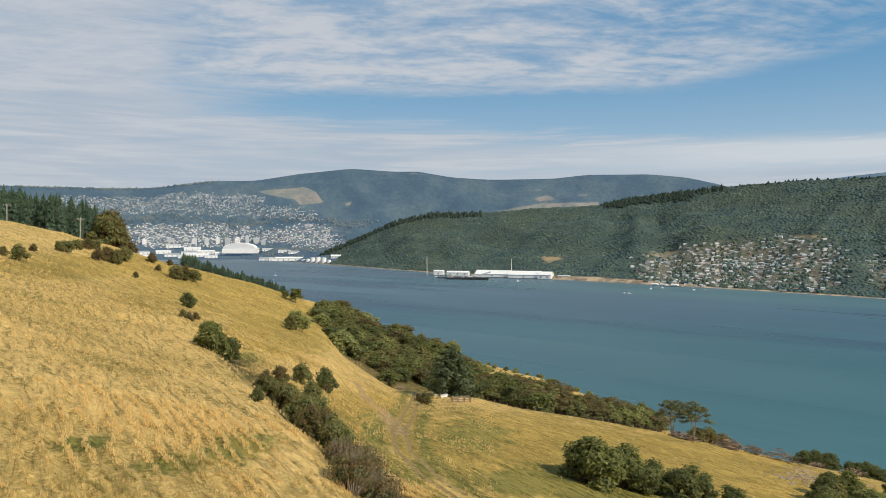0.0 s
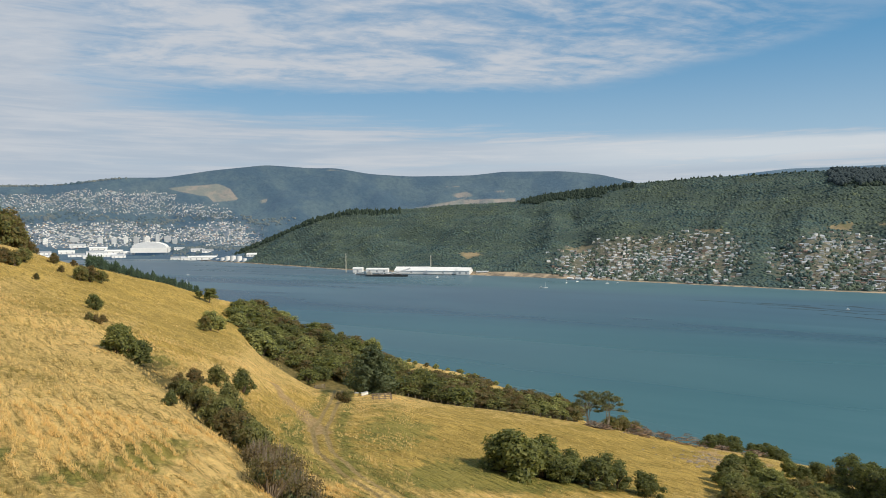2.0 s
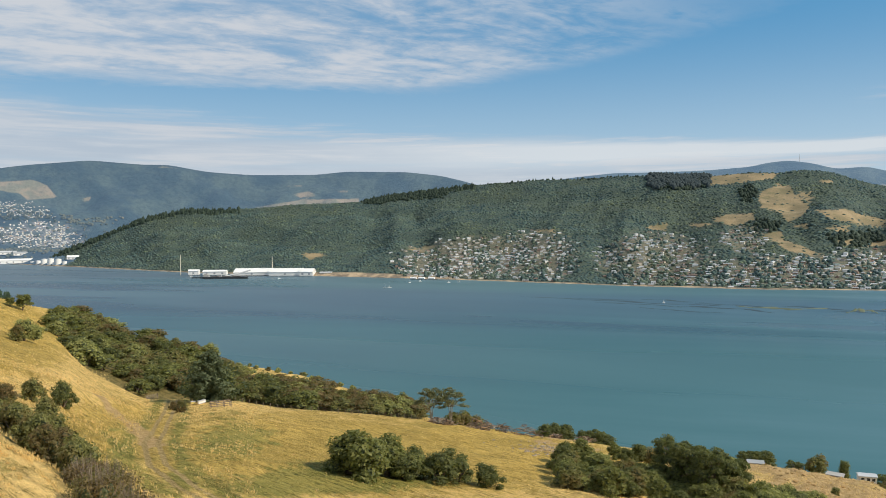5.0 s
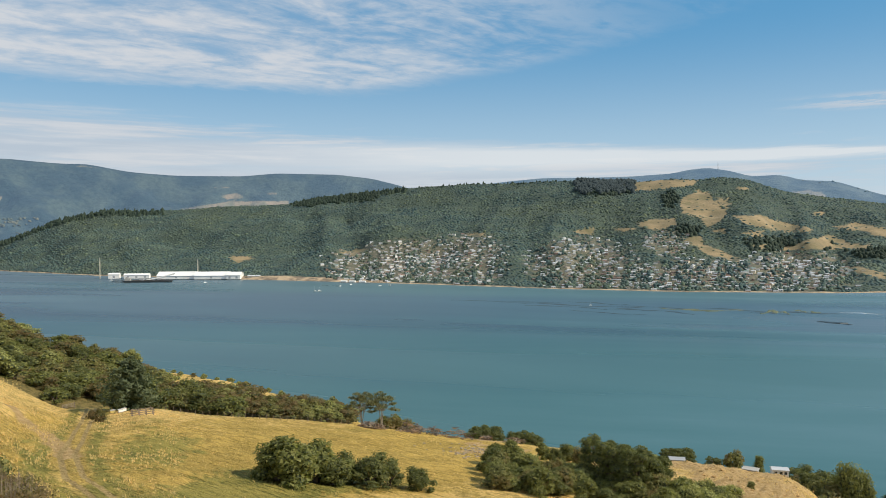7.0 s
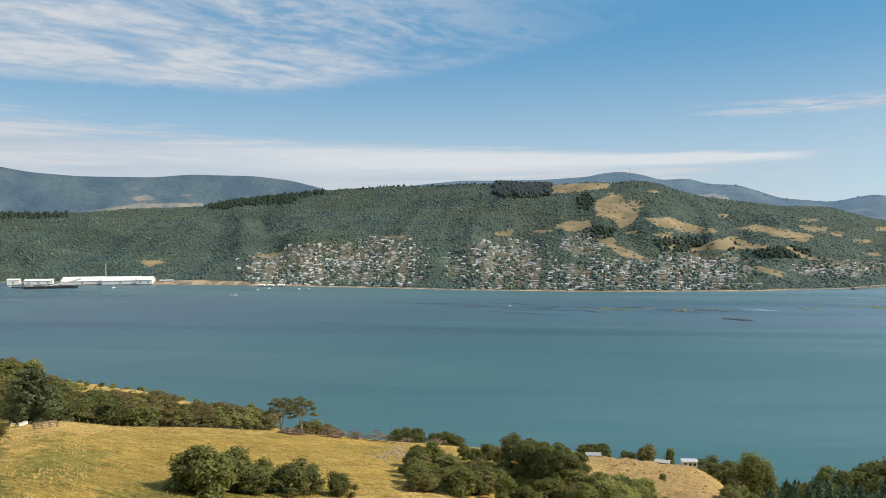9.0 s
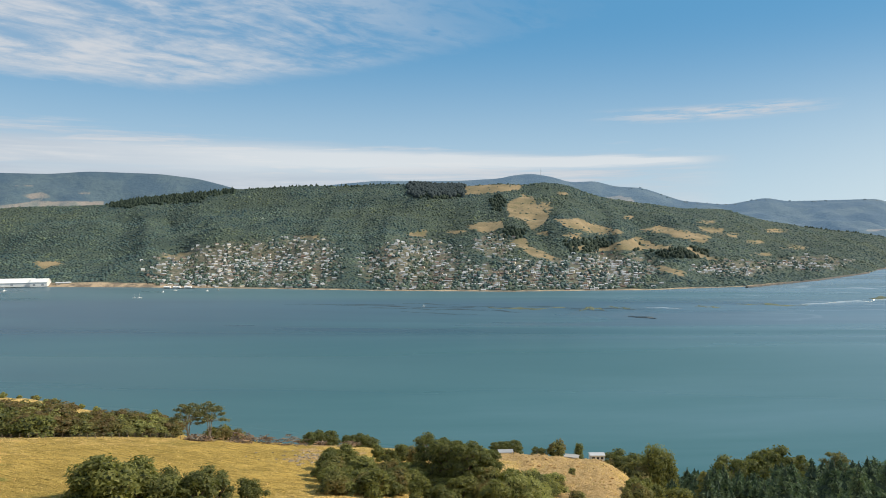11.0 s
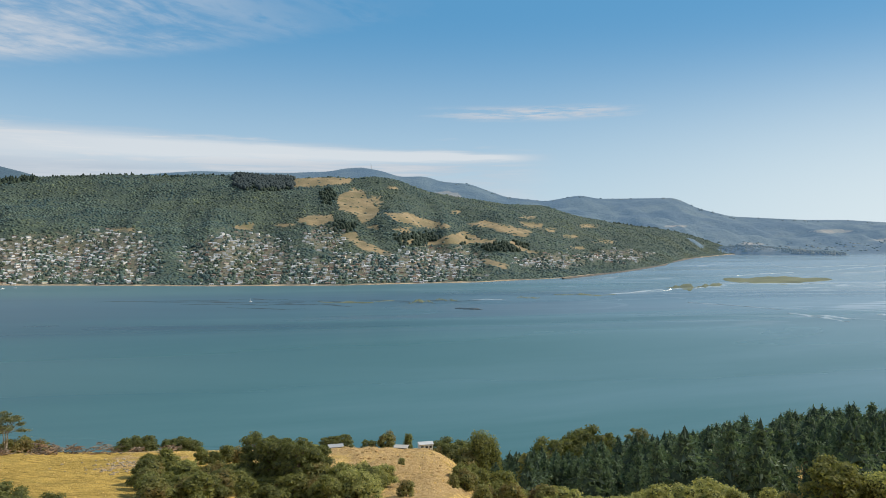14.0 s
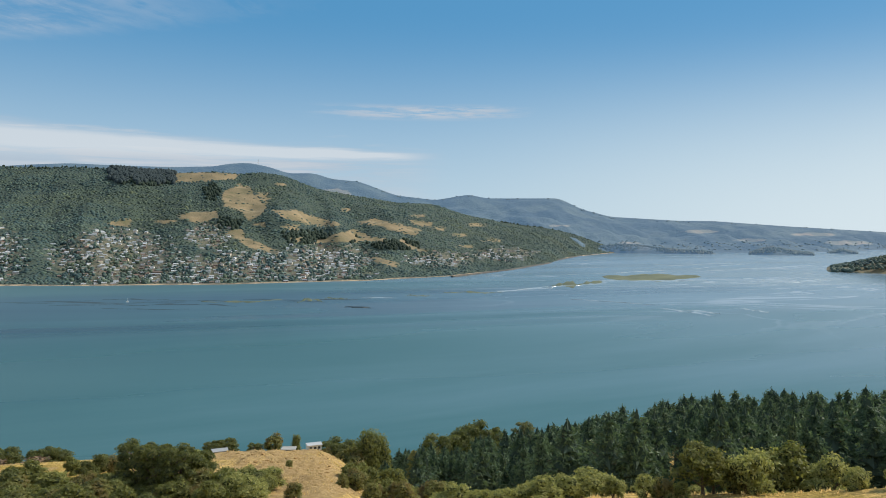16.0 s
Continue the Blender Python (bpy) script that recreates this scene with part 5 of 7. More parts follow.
for a, d, t in [(84.72, 146.5, 3.84), (85.72, 143.9, 3.33)]:
    plant(TWIG, a, d, t, 1.3)
for ob in PROTOS:
    if ob not in USED:
        for o in (*ob.children_recursive, ob):
            bpy.data.objects.remove(o)

# ---- across the harbour ----
BUSH, n, b = material("hill_bush", 0.75)
b.inputs["Specular IOR Level"].default_value = 0.2
isl = n.node("ShaderNodeNewGeometry").outputs["Random Per Island"]
p = spot_of(n)
c = n.mix(n.ramp(n.noise(p, 0.011, 6, 0.65), 0.38, 0.62), (0.046, 0.084, 0.085), (0.084, 0.124, 0.102))
c = n.mix(n.ramp(n.noise(n.mapping(p, (70, 20, 0)), 0.004, 5, 0.6), 0.50, 0.62, 0.0, 0.6), c, (0.086, 0.108, 0.066))
c = n.mix(n.ramp(isl, 0.0, 0.7, 0.7, 0.0), c, n.mix(1.0, c, (0.62, 0.68, 0.76), "MULTIPLY"))
c = n.mix(n.ramp(isl, 0.75, 1.0, 0.0, 0.6), c, n.mix(1.0, c, (1.65, 1.42, 1.0), "MULTIPLY"))
n.t.links.new(c, b.inputs["Base Color"])
CONIFERS = leafy("hill_conifers", (0.026, 0.046, 0.036), (0.045, 0.068, 0.046), None, 0.8, 0.2)
WHITE = plain("white_painted_metal", (0.78, 0.78, 0.76), 0.5, 0.0, 0.15, 0.05)
CREAM = plain("cream_weatherboard", (0.62, 0.57, 0.47), 0.7, 0.0, 0.2, 0.1)
GREYROOF = plain("grey_iron_roof", (0.34, 0.36, 0.38), 0.5, 0.0, 0.3, 0.1)
PALEROOF = plain("pale_iron_roof", (0.50, 0.52, 0.54), 0.45, 0.0, 0.2, 0.1)
REDROOF = plain("rust_red_tile_roof", (0.22, 0.135, 0.105), 0.8, 0.0, 0.3, 0.1)
BROWNROOF = plain("brown_tile_roof", (0.16, 0.12, 0.10), 0.8, 0.0, 0.3, 0.1)
GREENROOF = plain("green_iron_roof", (0.17, 0.24, 0.20), 0.6, 0.0, 0.3, 0.1)
BRICKWALL = plain("brick_wall", (0.30, 0.215, 0.165), 0.9, 0.0, 0.3, 0.2)
CONCRETE = plain("grey_concrete", (0.36, 0.35, 0.33), 0.85, 0.0, 0.3, 0.05)
DARKGLASS = plain("dark_window_band", (0.03, 0.04, 0.05), 0.15, 0.0, 0.1, 0.05)
STEEL = plain("dark_steel", (0.07, 0.075, 0.08), 0.5, 0.6, 0.3, 0.2)
ROCK = mottled("shore_rock", (0.065, 0.062, 0.06), (0.15, 0.135, 0.12), 0.08, 0.95, None, 0.6, 0.6, 1.0)


def box(x0, y0, z0, x1, y1, z1):
    v = [(x, y, z) for z in (z0, z1) for x, y in ((x0, y0), (x1, y0), (x1, y1), (x0, y1))]
    return v, [[3, 2, 1, 0], [4, 5, 6, 7], [0, 1, 5, 4], [1, 2, 6, 5], [2, 3, 7, 6], [3, 0, 4, 7]]


def gable(x0, y0, x1, y1, z0, z1, eave=0.5, thick=0.25):
    """A pitched roof with its ridge along x."""
    ym = (y0 + y1) / 2
    x0, x1, y0, y1 = x0 - eave, x1 + eave, y0 - eave, y1 + eave
    v = [(x, y, z) for x in (x0, x1) for y, z in ((y0, z0), (ym, z1), (y1, z0), (y1, z0 - thick), (ym, z1 - thick), (y0, z0 - thick))]
    f = [[0, 1, 7, 6], [1, 2, 8, 7], [2, 3, 9, 8], [3, 4, 10, 9], [4, 5, 11, 10], [5, 0, 6, 11], [0, 5, 4, 1], [1, 4, 3, 2], [6, 7, 10, 11], [7, 8, 9, 10]]
    return v, f


def gabled_walls(x0, y0, x1, y1, z0, z1, top):
    ym = (y0 + y1) / 2
    v = [(x, y, z) for x in (x0, x1) for y, z in ((y0, z0), (y0, z1), (ym, top), (y1, z1), (y1, z0))]
    return v, [[0, 1, 6, 5], [3, 4, 9, 8], [1, 2, 7, 6], [2, 3, 8, 7], [4, 3, 2, 1, 0], [5, 6, 7, 8, 9], [0, 5, 9, 4]]


def thing_at(name, a, d, z, turn, label, category, group=""):
    ob = tagged(new(name), label, category, group)
    ob.matrix_basis = pose(*xyz(a, d, z), 0, 0, turn - a)
    return ob


# houses
HOUSES = []
for k, (wall, roof, lx, ly, hh, label) in enumerate([
        (WHITE, GREYROOF, 9.5, 7.0, 2.5, "white weatherboard house with grey iron roof"), (CREAM, PALEROOF, 11, 7.5, 2.5, "cream house with pale iron roof"),
        (WHITE, PALEROOF, 9, 7, 4.0, "two-storey white house with pale roof"), (CREAM, REDROOF, 9.5, 7.5, 2.5, "cream house with rust-red roof"),
        (BRICKWALL, BROWNROOF, 10, 7.5, 2.5, "brick house with brown tile roof"), (CONCRETE, GREENROOF, 9, 7, 2.6, "grey rendered house with green iron roof"),
        (BRICKWALL, GREYROOF, 10, 7.5, 2.6, "brick house with grey roof"), (CREAM, GREYROOF, 9.5, 7, 2.7, "small cream house with grey roof")]):
    ob = tagged(new("house"), label, "house", "houses across the harbour")
    v, f = gabled_walls(-lx / 2, -ly / 2, lx / 2, ly / 2, -3.5, hh, hh + 1.9)
    part("wall", mesh_of("wall", v, f, [wall]), ob)
    top = part("roof", mesh_of("roof", *gable(-lx / 2, -ly / 2, lx / 2, ly / 2, hh, hh + 2.1), [roof]), ob)
    part("chimney", mesh_of("chimney", *box(lx * 0.2, -0.6, hh + 0.8, lx * 0.2 + 0.9, 0.3, hh + 2.9), [BRICKWALL]), top, "small brick chimney")
    for x in (-lx * 0.28, lx * 0.22):
        part("window", mesh_of("window", *box(x - 1.2, -ly / 2 - 0.06, 1.0, x + 1.2, -ly / 2 + 0.1, 2.3), [DARKGLASS]), ob)
    HOUSES.append(ob)
lots = []
# lots stand in rows along the contour streets
la = rng.uniform(11, 68, 60000)
row_ = np.floor(rng.uniform(0, 1, 60000) ** 1.4 * 33)
ld = shore_d(la) + 20 + row_ * 19.5 + np.where(rng.uniform(0, 1, 60000) < 0.5, 0, 8.5) + rng.normal(0, 1.6, 60000) + 9 * np.sin(la * 0.9 + row_ * 0.2)
lz = hill_z(la, ld)
le = seen_el(ld, lz)
fit_ = (patch_level(la, le, TOWN) > rng.uniform(-0.02, 0.75, 60000) ** 1.2 - 0.02) & ~in_fields(la, le) & (np.sin(la * 5.3 + 1.5 * np.sin(ld * 0.01)) > -0.93)
taken = {}
for a, d, z in zip(la[fit_], ld[fit_], lz[fit_]):
    x, y, _ = xyz(a, d, 0)
    cell = (int(x // 9), int(y // 9))
    close = [q for i in (-1, 0, 1) for j in (-1, 0, 1) for q in taken.get((cell[0] + i, cell[1] + j), ())]
    if len(lots) < 1500 and all((x - q[0]) ** 2 + (y - q[1]) ** 2 > 10.2 ** 2 for q in close):
        taken.setdefault(cell, []).append((x, y))
        lots.append((float(a), float(d), float(z), x, y))
lots.sort(key=lambda q: q[1])
fresh = set()
for a, d, z, x, y in lots[:300]:
    pick = HOUSES[int(rng.integers(len(HOUSES)))]
    m = pose(x, y, z, 0, 0, -a + rng.choice([0, 0, 0, 90, 180]) + rng.uniform(-12, 12) + 14 * math.sin(a)) @ Matrix.Diagonal((0.86, 0.80, 0.66, 1))
    if pick in fresh:
        copy_thing(pick, m @ Matrix.Diagonal((*(1 / q for q in pick.scale), 1)))
    else:
        fresh.add(pick)
        pick.matrix_basis = m


def house_mass(name, spots, label, grow=1.0, far=False):
    """Houses past those that can be told apart: walls and roofs in one sheet. Bearing, distance, foot."""
    ver, fac, ind, at = [], [], [], 0
    mats = [WHITE, CREAM, BRICKWALL, CONCRETE, GREYROOF, PALEROOF, REDROOF, BROWNROOF, GREENROOF]
    for a, d, z in spots:
        lx, ly, hh = rng.uniform(8, 14) * grow, rng.uniform(7, 10) * grow, rng.choice([1.8, 2.2, 2.6, 4.2]) * grow
        c = radians(-a + rng.choice([0, 0, 0, 90]) + rng.uniform(-16, 16) + 14 * math.sin(a))
        if far:
            wm, rm = int(rng.choice(4, p=[0.60, 0.12, 0.06, 0.22])), 4 + int(rng.choice(5, p=[0.34, 0.40, 0.06, 0.10, 0.10]))
        else:
            wm, rm = int(rng.choice(4, p=[0.40, 0.30, 0.10, 0.20])), 4 + int(rng.choice(5, p=[0.32, 0.34, 0.08, 0.16, 0.10]))
        roof_ = ([(-lx / 2 - 0.4, -ly / 2 - 0.4, hh - 0.1), (lx / 2 + 0.4, -ly / 2 - 0.4, hh - 0.1), (lx / 2 + 0.4, ly / 2 + 0.4, hh - 0.1), (-lx / 2 - 0.4, ly / 2 + 0.4, hh - 0.1), (-lx / 2 + 1.0, 0, hh + 1.3), (lx / 2 - 1.0, 0, hh + 1.3)],
                 [[0, 1, 5, 4], [2, 3, 4, 5], [1, 2, 5], [3, 0, 4]])
        for (v, f), mi in ((box(-lx / 2, -ly / 2, -4, lx / 2, ly / 2, hh), wm), (roof_, rm)):
            v = np.asarray(v) @ turn_z(c) + xyz(a, d, z)
            ver.append(v)
            fac += [[i + at for i in q] for q in f]
            ind += [mi] * len(f)
            at += len(v)
    return tagged(new(name, mesh_of(name, np.concatenate(ver), fac, mats, ind)), label, "houses", kind="stuff")


house_mass("hillside_houses", [q[:3] for q in lots[300:]], "small pale houses stepping up the hillside", 0.78)


# bush canopy of the hill
def canopy(name, spots, mat, label, cone=False):
    """Tree crowns too many to count: bearing, distance, foot, width, height."""
    s = np.array(spots)
    k = len(s)
    shape = ICO_V if not cone else np.array([(math.cos(q) * r, math.sin(q) * r, z) for r, z in ((1.0, -0.6), (0.62, 0.25)) for q in np.arange(6) * math.pi / 3] + [(0, 0, 1.0)])
    face = ICO_F if not cone else np.array([[i, (i + 1) % 6, 6 + (i + 1) % 6] for i in range(6)] + [[i, 6 + (i + 1) % 6, 6 + i] for i in range(6)] + [[6 + i, 6 + (i + 1) % 6, 12] for i in range(6)])
    c = rng.uniform(0, 6.28, k)
    base = np.broadcast_to(shape, (k, *shape.shape)) * (1 + rng.uniform(-0.28, 0.28, (k, len(shape), 1)))
    ver = np.stack([base[..., 0] * np.cos(c)[:, None] - base[..., 1] * np.sin(c)[:, None], base[..., 0] * np.sin(c)[:, None] + base[..., 1] * np.cos(c)[:, None], base[..., 2]], -1)
    ver = ver * np.stack([s[:, 3], s[:, 3], s[:, 4]], 1)[:, None, :]
    ver += np.stack([s[:, 1] * np.sin(np.radians(s[:, 0])), s[:, 1] * np.cos(np.radians(s[:, 0])), s[:, 2]], 1)[:, None, :]
    if not cone:
        face = face[[i for i, f in enumerate(ICO_F) if ICO_V[f][:, 2].mean() > -0.6]]
    fac = (face[None] + (np.arange(k) * len(shape))[:, None, None]).reshape(-1, 3)
    return tagged(new(name, mesh_of(name, ver.reshape(-1, 3), fac, [mat], None, not cone)), label, "woodland", kind="stuff")


crowns, dark, groves = [], [], []
WOOD = [(36.54, 3.77, 2.00, 0.60), (14.10, 2.90, 1.72, 0.26), (17.56, 3.35, 1.75, 0.26), (15.75, 3.10, 2.82, 0.34), (13.27, 2.70, 1.17, 0.26), (41.07, 2.75, 0.56, 0.59), (42.28, 0.43, 0.95, 0.50), (51.61, -0.66, 0.35, 0.31), (54.91, -1.15, 1.94, 0.40), (47.95, -0.51, 1.72, 0.52)]
many = 110000
ca = rng.uniform(-11.8, 75, many)
cd0 = shore_d(ca)
cd = cd0 + 16 + (np.maximum(RIDGE_D(ca), cd0 + 120) - cd0 - 6) * rng.uniform(0, 1, many)
spaced, held = [], {}
for i, (x, y) in enumerate(zip((cd * np.sin(np.radians(ca))).tolist(), (cd * np.cos(np.radians(ca))).tolist())):
    k = (int(x // 6.4), int(y // 6.4))
    if all((x - q[0]) ** 2 + (y - q[1]) ** 2 > 38.0 for u in (-1, 0, 1) for v in (-1, 0, 1) for q in held.get((k[0] + u, k[1] + v), ())):
        held.setdefault(k, []).append((x, y))
        spaced.append(i)
ca, cd, cd0 = ca[spaced], cd[spaced], cd0[spaced]
many = len(ca)
cz = hill_z(ca, cd)
ce = seen_el(cd, cz)
dice = rng.uniform(0, 1, many)
town, wood = in_patches(ca, ce, TOWN), in_patches(ca, ce, WOOD)
keep = ~((ca < -8.8) & (cd < cd0 + 95)) & ~((cd < cd0 + 52) & (ca > 8.2) & (ca < 19.2)) & (~in_fields(ca, ce) | (dice < 0.09)) & ((patch_level(ca, ce, CLEARINGS) < 0.1) | (dice < 0.4)) & (~town | (dice < 0.10))
grown_up = 0.8 + 0.35 * ripple(cd * np.sin(np.radians(ca)), cd * np.cos(np.radians(ca)), 60.0)
for i in np.nonzero(keep)[0]:
    if wood[i]:
        groves.append((ca[i], cd[i], cz[i] + 2, rng.uniform(4, 6.5), rng.uniform(5, 8)))
    else:
        w_ = rng.uniform(2.4, 3.6) if town[i] else 3.3 + 3.6 * rng.uniform() ** 2.5
        crowns.append((ca[i], cd[i], cz[i] - w_ * 0.1, w_, w_ * rng.uniform(0.40, 0.95) * grown_up[i]))
ga = rng.uniform(11, 68, 14000)
gd = shore_d(ga) + 20 + 640 * rng.uniform(0, 1, 14000) ** 1.4
gz = hill_z(ga, gd)
gok = in_patches(ga, seen_el(gd, gz), TOWN) & ~in_fields(ga, seen_el(gd, gz)) & (np.sin(ga * 1.9 + gd * 0.006) + np.sin(ga * 4.7 - gd * 0.013) > -0.5)
for i in np.nonzero(gok)[0][:5200]:
    w_ = 1.6 + 3.2 * rng.uniform() ** 2
    crowns.append((ga[i], gd[i], gz[i] + w_ * 0.5, w_, w_ * rng.uniform(0.7, 1.2)))
for i in range(620):
    a = rng.uniform(-11, 3) if i < 430 else rng.uniform(12.4, 21)
    d = max(float(RIDGE_D(a)), float(shore_d(a)) + 120) - rng.uniform(0, 50)
    dark.append((a, d, float(hill_z(a, np.array([d]))[0]) + 4, rng.uniform(5, 8), rng.uniform(6, 10)))
for i in range(240):
    a = rng.uniform(20, 74)
    d = float(RIDGE_D(a)) - rng.uniform(0, 20)
    if a < 38 or a > 62:
        dark.append((a, d, float(hill_z(a, np.array([d]))[0]) + 2, rng.uniform(3.5, 6), rng.uniform(3, 7)))
wa_, wd_ = rng.uniform(34.1, 38.5, 1500), rng.uniform(2050, 2560, 1500)
wz_ = hill_z(wa_, wd_)
we_ = seen_el(wd_, wz_)
okw = (we_ > 3.35 + 0.12 * np.sin(wa_ * 5)) & (wd_ < RIDGE_D(wa_))
block = np.stack([wa_, wd_, wz_ + 5, rng.uniform(6, 8, 1500), rng.uniform(8, 10, 1500)], 1)[okw]
canopy("dark_plantation", block, plain("dark_conifers", (0.020, 0.036, 0.040), 0.9), "square block of dark plantation conifers")
canopy("dark_groves", groves, CONIFERS, "dark groves of trees between the paddocks")
canopy("bush_canopy", crowns, BUSH, "dense native bush covering the hill")
canopy("hill_plantation", dark, CONIFERS, "dark conifer plantation on the ridge", True)


# fertiliser works on the shore
def long_shed(name, a, d, z, turn, lx, ly, hh, label, wall=WHITE, roof=WHITE, bays=1):
    ob = thing_at(name, a, d, z, turn, label, "industrial building")
    v, f = gabled_walls(-lx / 2, -ly / 2, lx / 2, ly / 2, -3, hh, hh + ly * 0.16)
    part("wall", mesh_of("wall", v, f, [wall]), ob)
    part("roof", mesh_of("roof", *gable(-lx / 2, -ly / 2, lx / 2, ly / 2, hh, hh + ly * 0.17, 1.0, 0.5), [roof]), ob)
    for i in range(bays):
        x = -lx / 2 + lx * (i + 0.5) / bays
        part("door", mesh_of("door", *box(x - 2.5, -ly / 2 - 0.12, -1, x + 2.5, -ly / 2 + 0.2, hh * 0.55), [GREYROOF]), ob)
    return ob


def chimney(a, d, z, tall, label):
    ob = thing_at("chimney", a, d, z, 0, label, "chimney")
    stack = part("stack", mesh_of("stack", *limb([(0, 0, -3), (0, 0, tall * 0.5), (0, 0, tall)], [1.1, 0.85, 0.7], 12), [CREAM]), ob)
    part("cap_ring", mesh_of("cap_ring", *limb([(0, 0, tall - 1.5), (0, 0, tall + 0.3)], [0.9, 0.9], 12), [GREYROOF]), stack, "grey metal cap ring")



long_shed("works_store", 4.0, 1960, 4, -12, 92, 56, 5, "long white fertiliser store on the shore", bays=1)
long_shed("works_store", 6.45, 1915, 4, -12, 82, 52, 6, "long white fertiliser store on the shore", bays=1)
long_shed("works_shed", 8.0, 1890, 4, -12, 34, 44, 7, "tall white works shed on the shore", bays=2)
long_shed("works_shed", 1.2, 2010, 4, -12, 60, 22, 6, "low white works shed on the shore", bays=3)
long_shed("works_shed", -0.3, 2030, 4, -12, 26, 20, 8, "low white works shed on the shore", bays=1)
long_shed("works_office", 9.4, 1880, 4, -12, 30, 12, 4, "low cream works office on the shore", CREAM, PALEROOF, 2)
chimney(5.35, 1938, 4, 46, "tall white works chimney")
chimney(-1.25, 2040, 4, 50, "slim pale works chimney")

# wharf and moored barge
wharf = thing_at("wharf", 1.4, 1850, 0, -14, "dark timber loading wharf on piles", "wharf")
deck_ = part("deck", mesh_of("deck", *box(-62, -5, 2.4, 62, 5, 4.2), [STEEL]), wharf)
for i in range(14):
    part("pile", mesh_of("pile", *limb([(-60 + i * 9.2, -4, -4), (-60 + i * 9.2, -4, 2.5)], [0.6, 0.6], 6), [STEEL]), deck_)
part("conveyor", mesh_of("conveyor", *limb([(12, 0, 4), (40, 30, 9), (62, 70, 16)], [1.8, 1.8, 1.8], 6), [GREYROOF], None), wharf)
part("loader", mesh_of("loader", *joined([box(-2, -4, 3.6, 8, 4, 9), box(-30, -3, 3.6, -24, 3, 7)]), [GREYROOF]), wharf)

# waterfront jetty, boat shed, sports-ground strip
barge = thing_at("barge", 1.9, 1830, 0, -14, "long dark cargo barge at the wharf", "ship")
v = [(x, y, z) for z, k in ((-1.5, 0.92), (4.6, 1.0)) for x, y in ((-55 * k, -7 * k), (48 * k, -7 * k), (56 * k, 0), (48 * k, 7 * k), (-55 * k, 7 * k))]
part("hull", mesh_of("hull", v, [[4, 3, 2, 1, 0], [5, 6, 7, 8, 9], *[[i, (i + 1) % 5, 5 + (i + 1) % 5, 5 + i] for i in range(5)]], [STEEL]), barge)
part("deckhouse", mesh_of("deckhouse", *joined([box(-50, -5, 4.6, -38, 5, 10), box(-48, -4, 10, -42, 4, 12.5)]), [CONCRETE]), barge)
for x in (-24, 2, 26):
    part("hatch", mesh_of("hatch", *box(x - 9, -4.5, 4.6, x + 9, 4.5, 5.8), [ROCK]), barge)
jetty = thing_at("jetty", 17.0, 1655, 0, -20, "low pale boat-club jetty and pontoons", "jetty")
part("deck", mesh_of("deck", *box(-34, -4, 0.8, 34, 4, 1.6), [CONCRETE]), jetty)
for x in (-26, -6, 18):
    part("boat_shed", mesh_of("boat_shed", *joined([gabled_walls(x - 7, -3, x + 7, 4, 1.6, 4, 5.4), gable(x - 7, -3, x + 7, 4, 4, 5.5)]), [WHITE]), jetty)


def sailboat(a, el, long, label, mast=True):
    d = H / math.tan(radians(-el))
    ob = thing_at("boat", a, d, 0, rng.uniform(-60, 60), label, "boat", "boats on the harbour")
    s = long / 2
    v = [(-s, -s * 0.28, 0.8), (s * 0.4, -s * 0.3, 0.9), (s, 0, 1.1), (s * 0.4, s * 0.3, 0.9), (-s, s * 0.28, 0.8), (-s * 0.9, -s * 0.15, -0.4), (s * 0.3, -s * 0.15, -0.4), (s * 0.85, 0, -0.3), (s * 0.3, s * 0.15, -0.4), (-s * 0.9, s * 0.15, -0.4)]
    part("hull", mesh_of("hull", v, [[0, 1, 2, 3, 4], *[[i, 5 + i, 5 + (i + 1) % 5, (i + 1) % 5] for i in range(5)]], [WHITE]), ob)
    part("cabin", mesh_of("cabin", *box(-s * 0.4, -s * 0.16, 0.8, s * 0.3, s * 0.16, 2.0), [WHITE]), ob)
    if mast:
        part("mast", mesh_of("mast", *limb([(0.1, 0, 1), (0.1, 0, long * 1.2)], [0.12, 0.07], 5), [WHITE]), ob)


for a, e, l, m in [(14.27, -4.07, 9, False), (-13.03, -3.39, 9, True), (-12.91, -2.79, 9, True), (-0.52, -2.92, 8, True), (5.87, -3.24, 8, False), (5.82, -3.26, 8, False), (13.92, -4.06, 8, False), (19.72, -3.69, 7, True), (35.27, -5.20, 4.5, False), (16.69, -3.60, 8, True), (18.94, -3.71, 8, True), (15.87, -3.70, 7, True)]:
    sailboat(a, e, l, "small white moored yacht" if m else "small white motor launch")

# mast on the summit
mast = thing_at("radio_mast", 44.45, 4705, float(north_z(44.45, np.array([4705.0]))[0]) - 2, 0, "tall thin lattice radio mast on the summit", "mast")
for i in range(3):
    c = 2.1 * i
    part("leg", mesh_of("leg", *limb([(3 * math.cos(c), 3 * math.sin(c), -10), (0.9 * math.cos(c), 0.9 * math.sin(c), 64)], [0.8, 0.5], 5), [CONCRETE]), mast)
part("aerial", mesh_of("aerial", *limb([(0, 0, 60), (0, 0, 78)], [0.7, 0.3], 5), [CONCRETE]), mast)

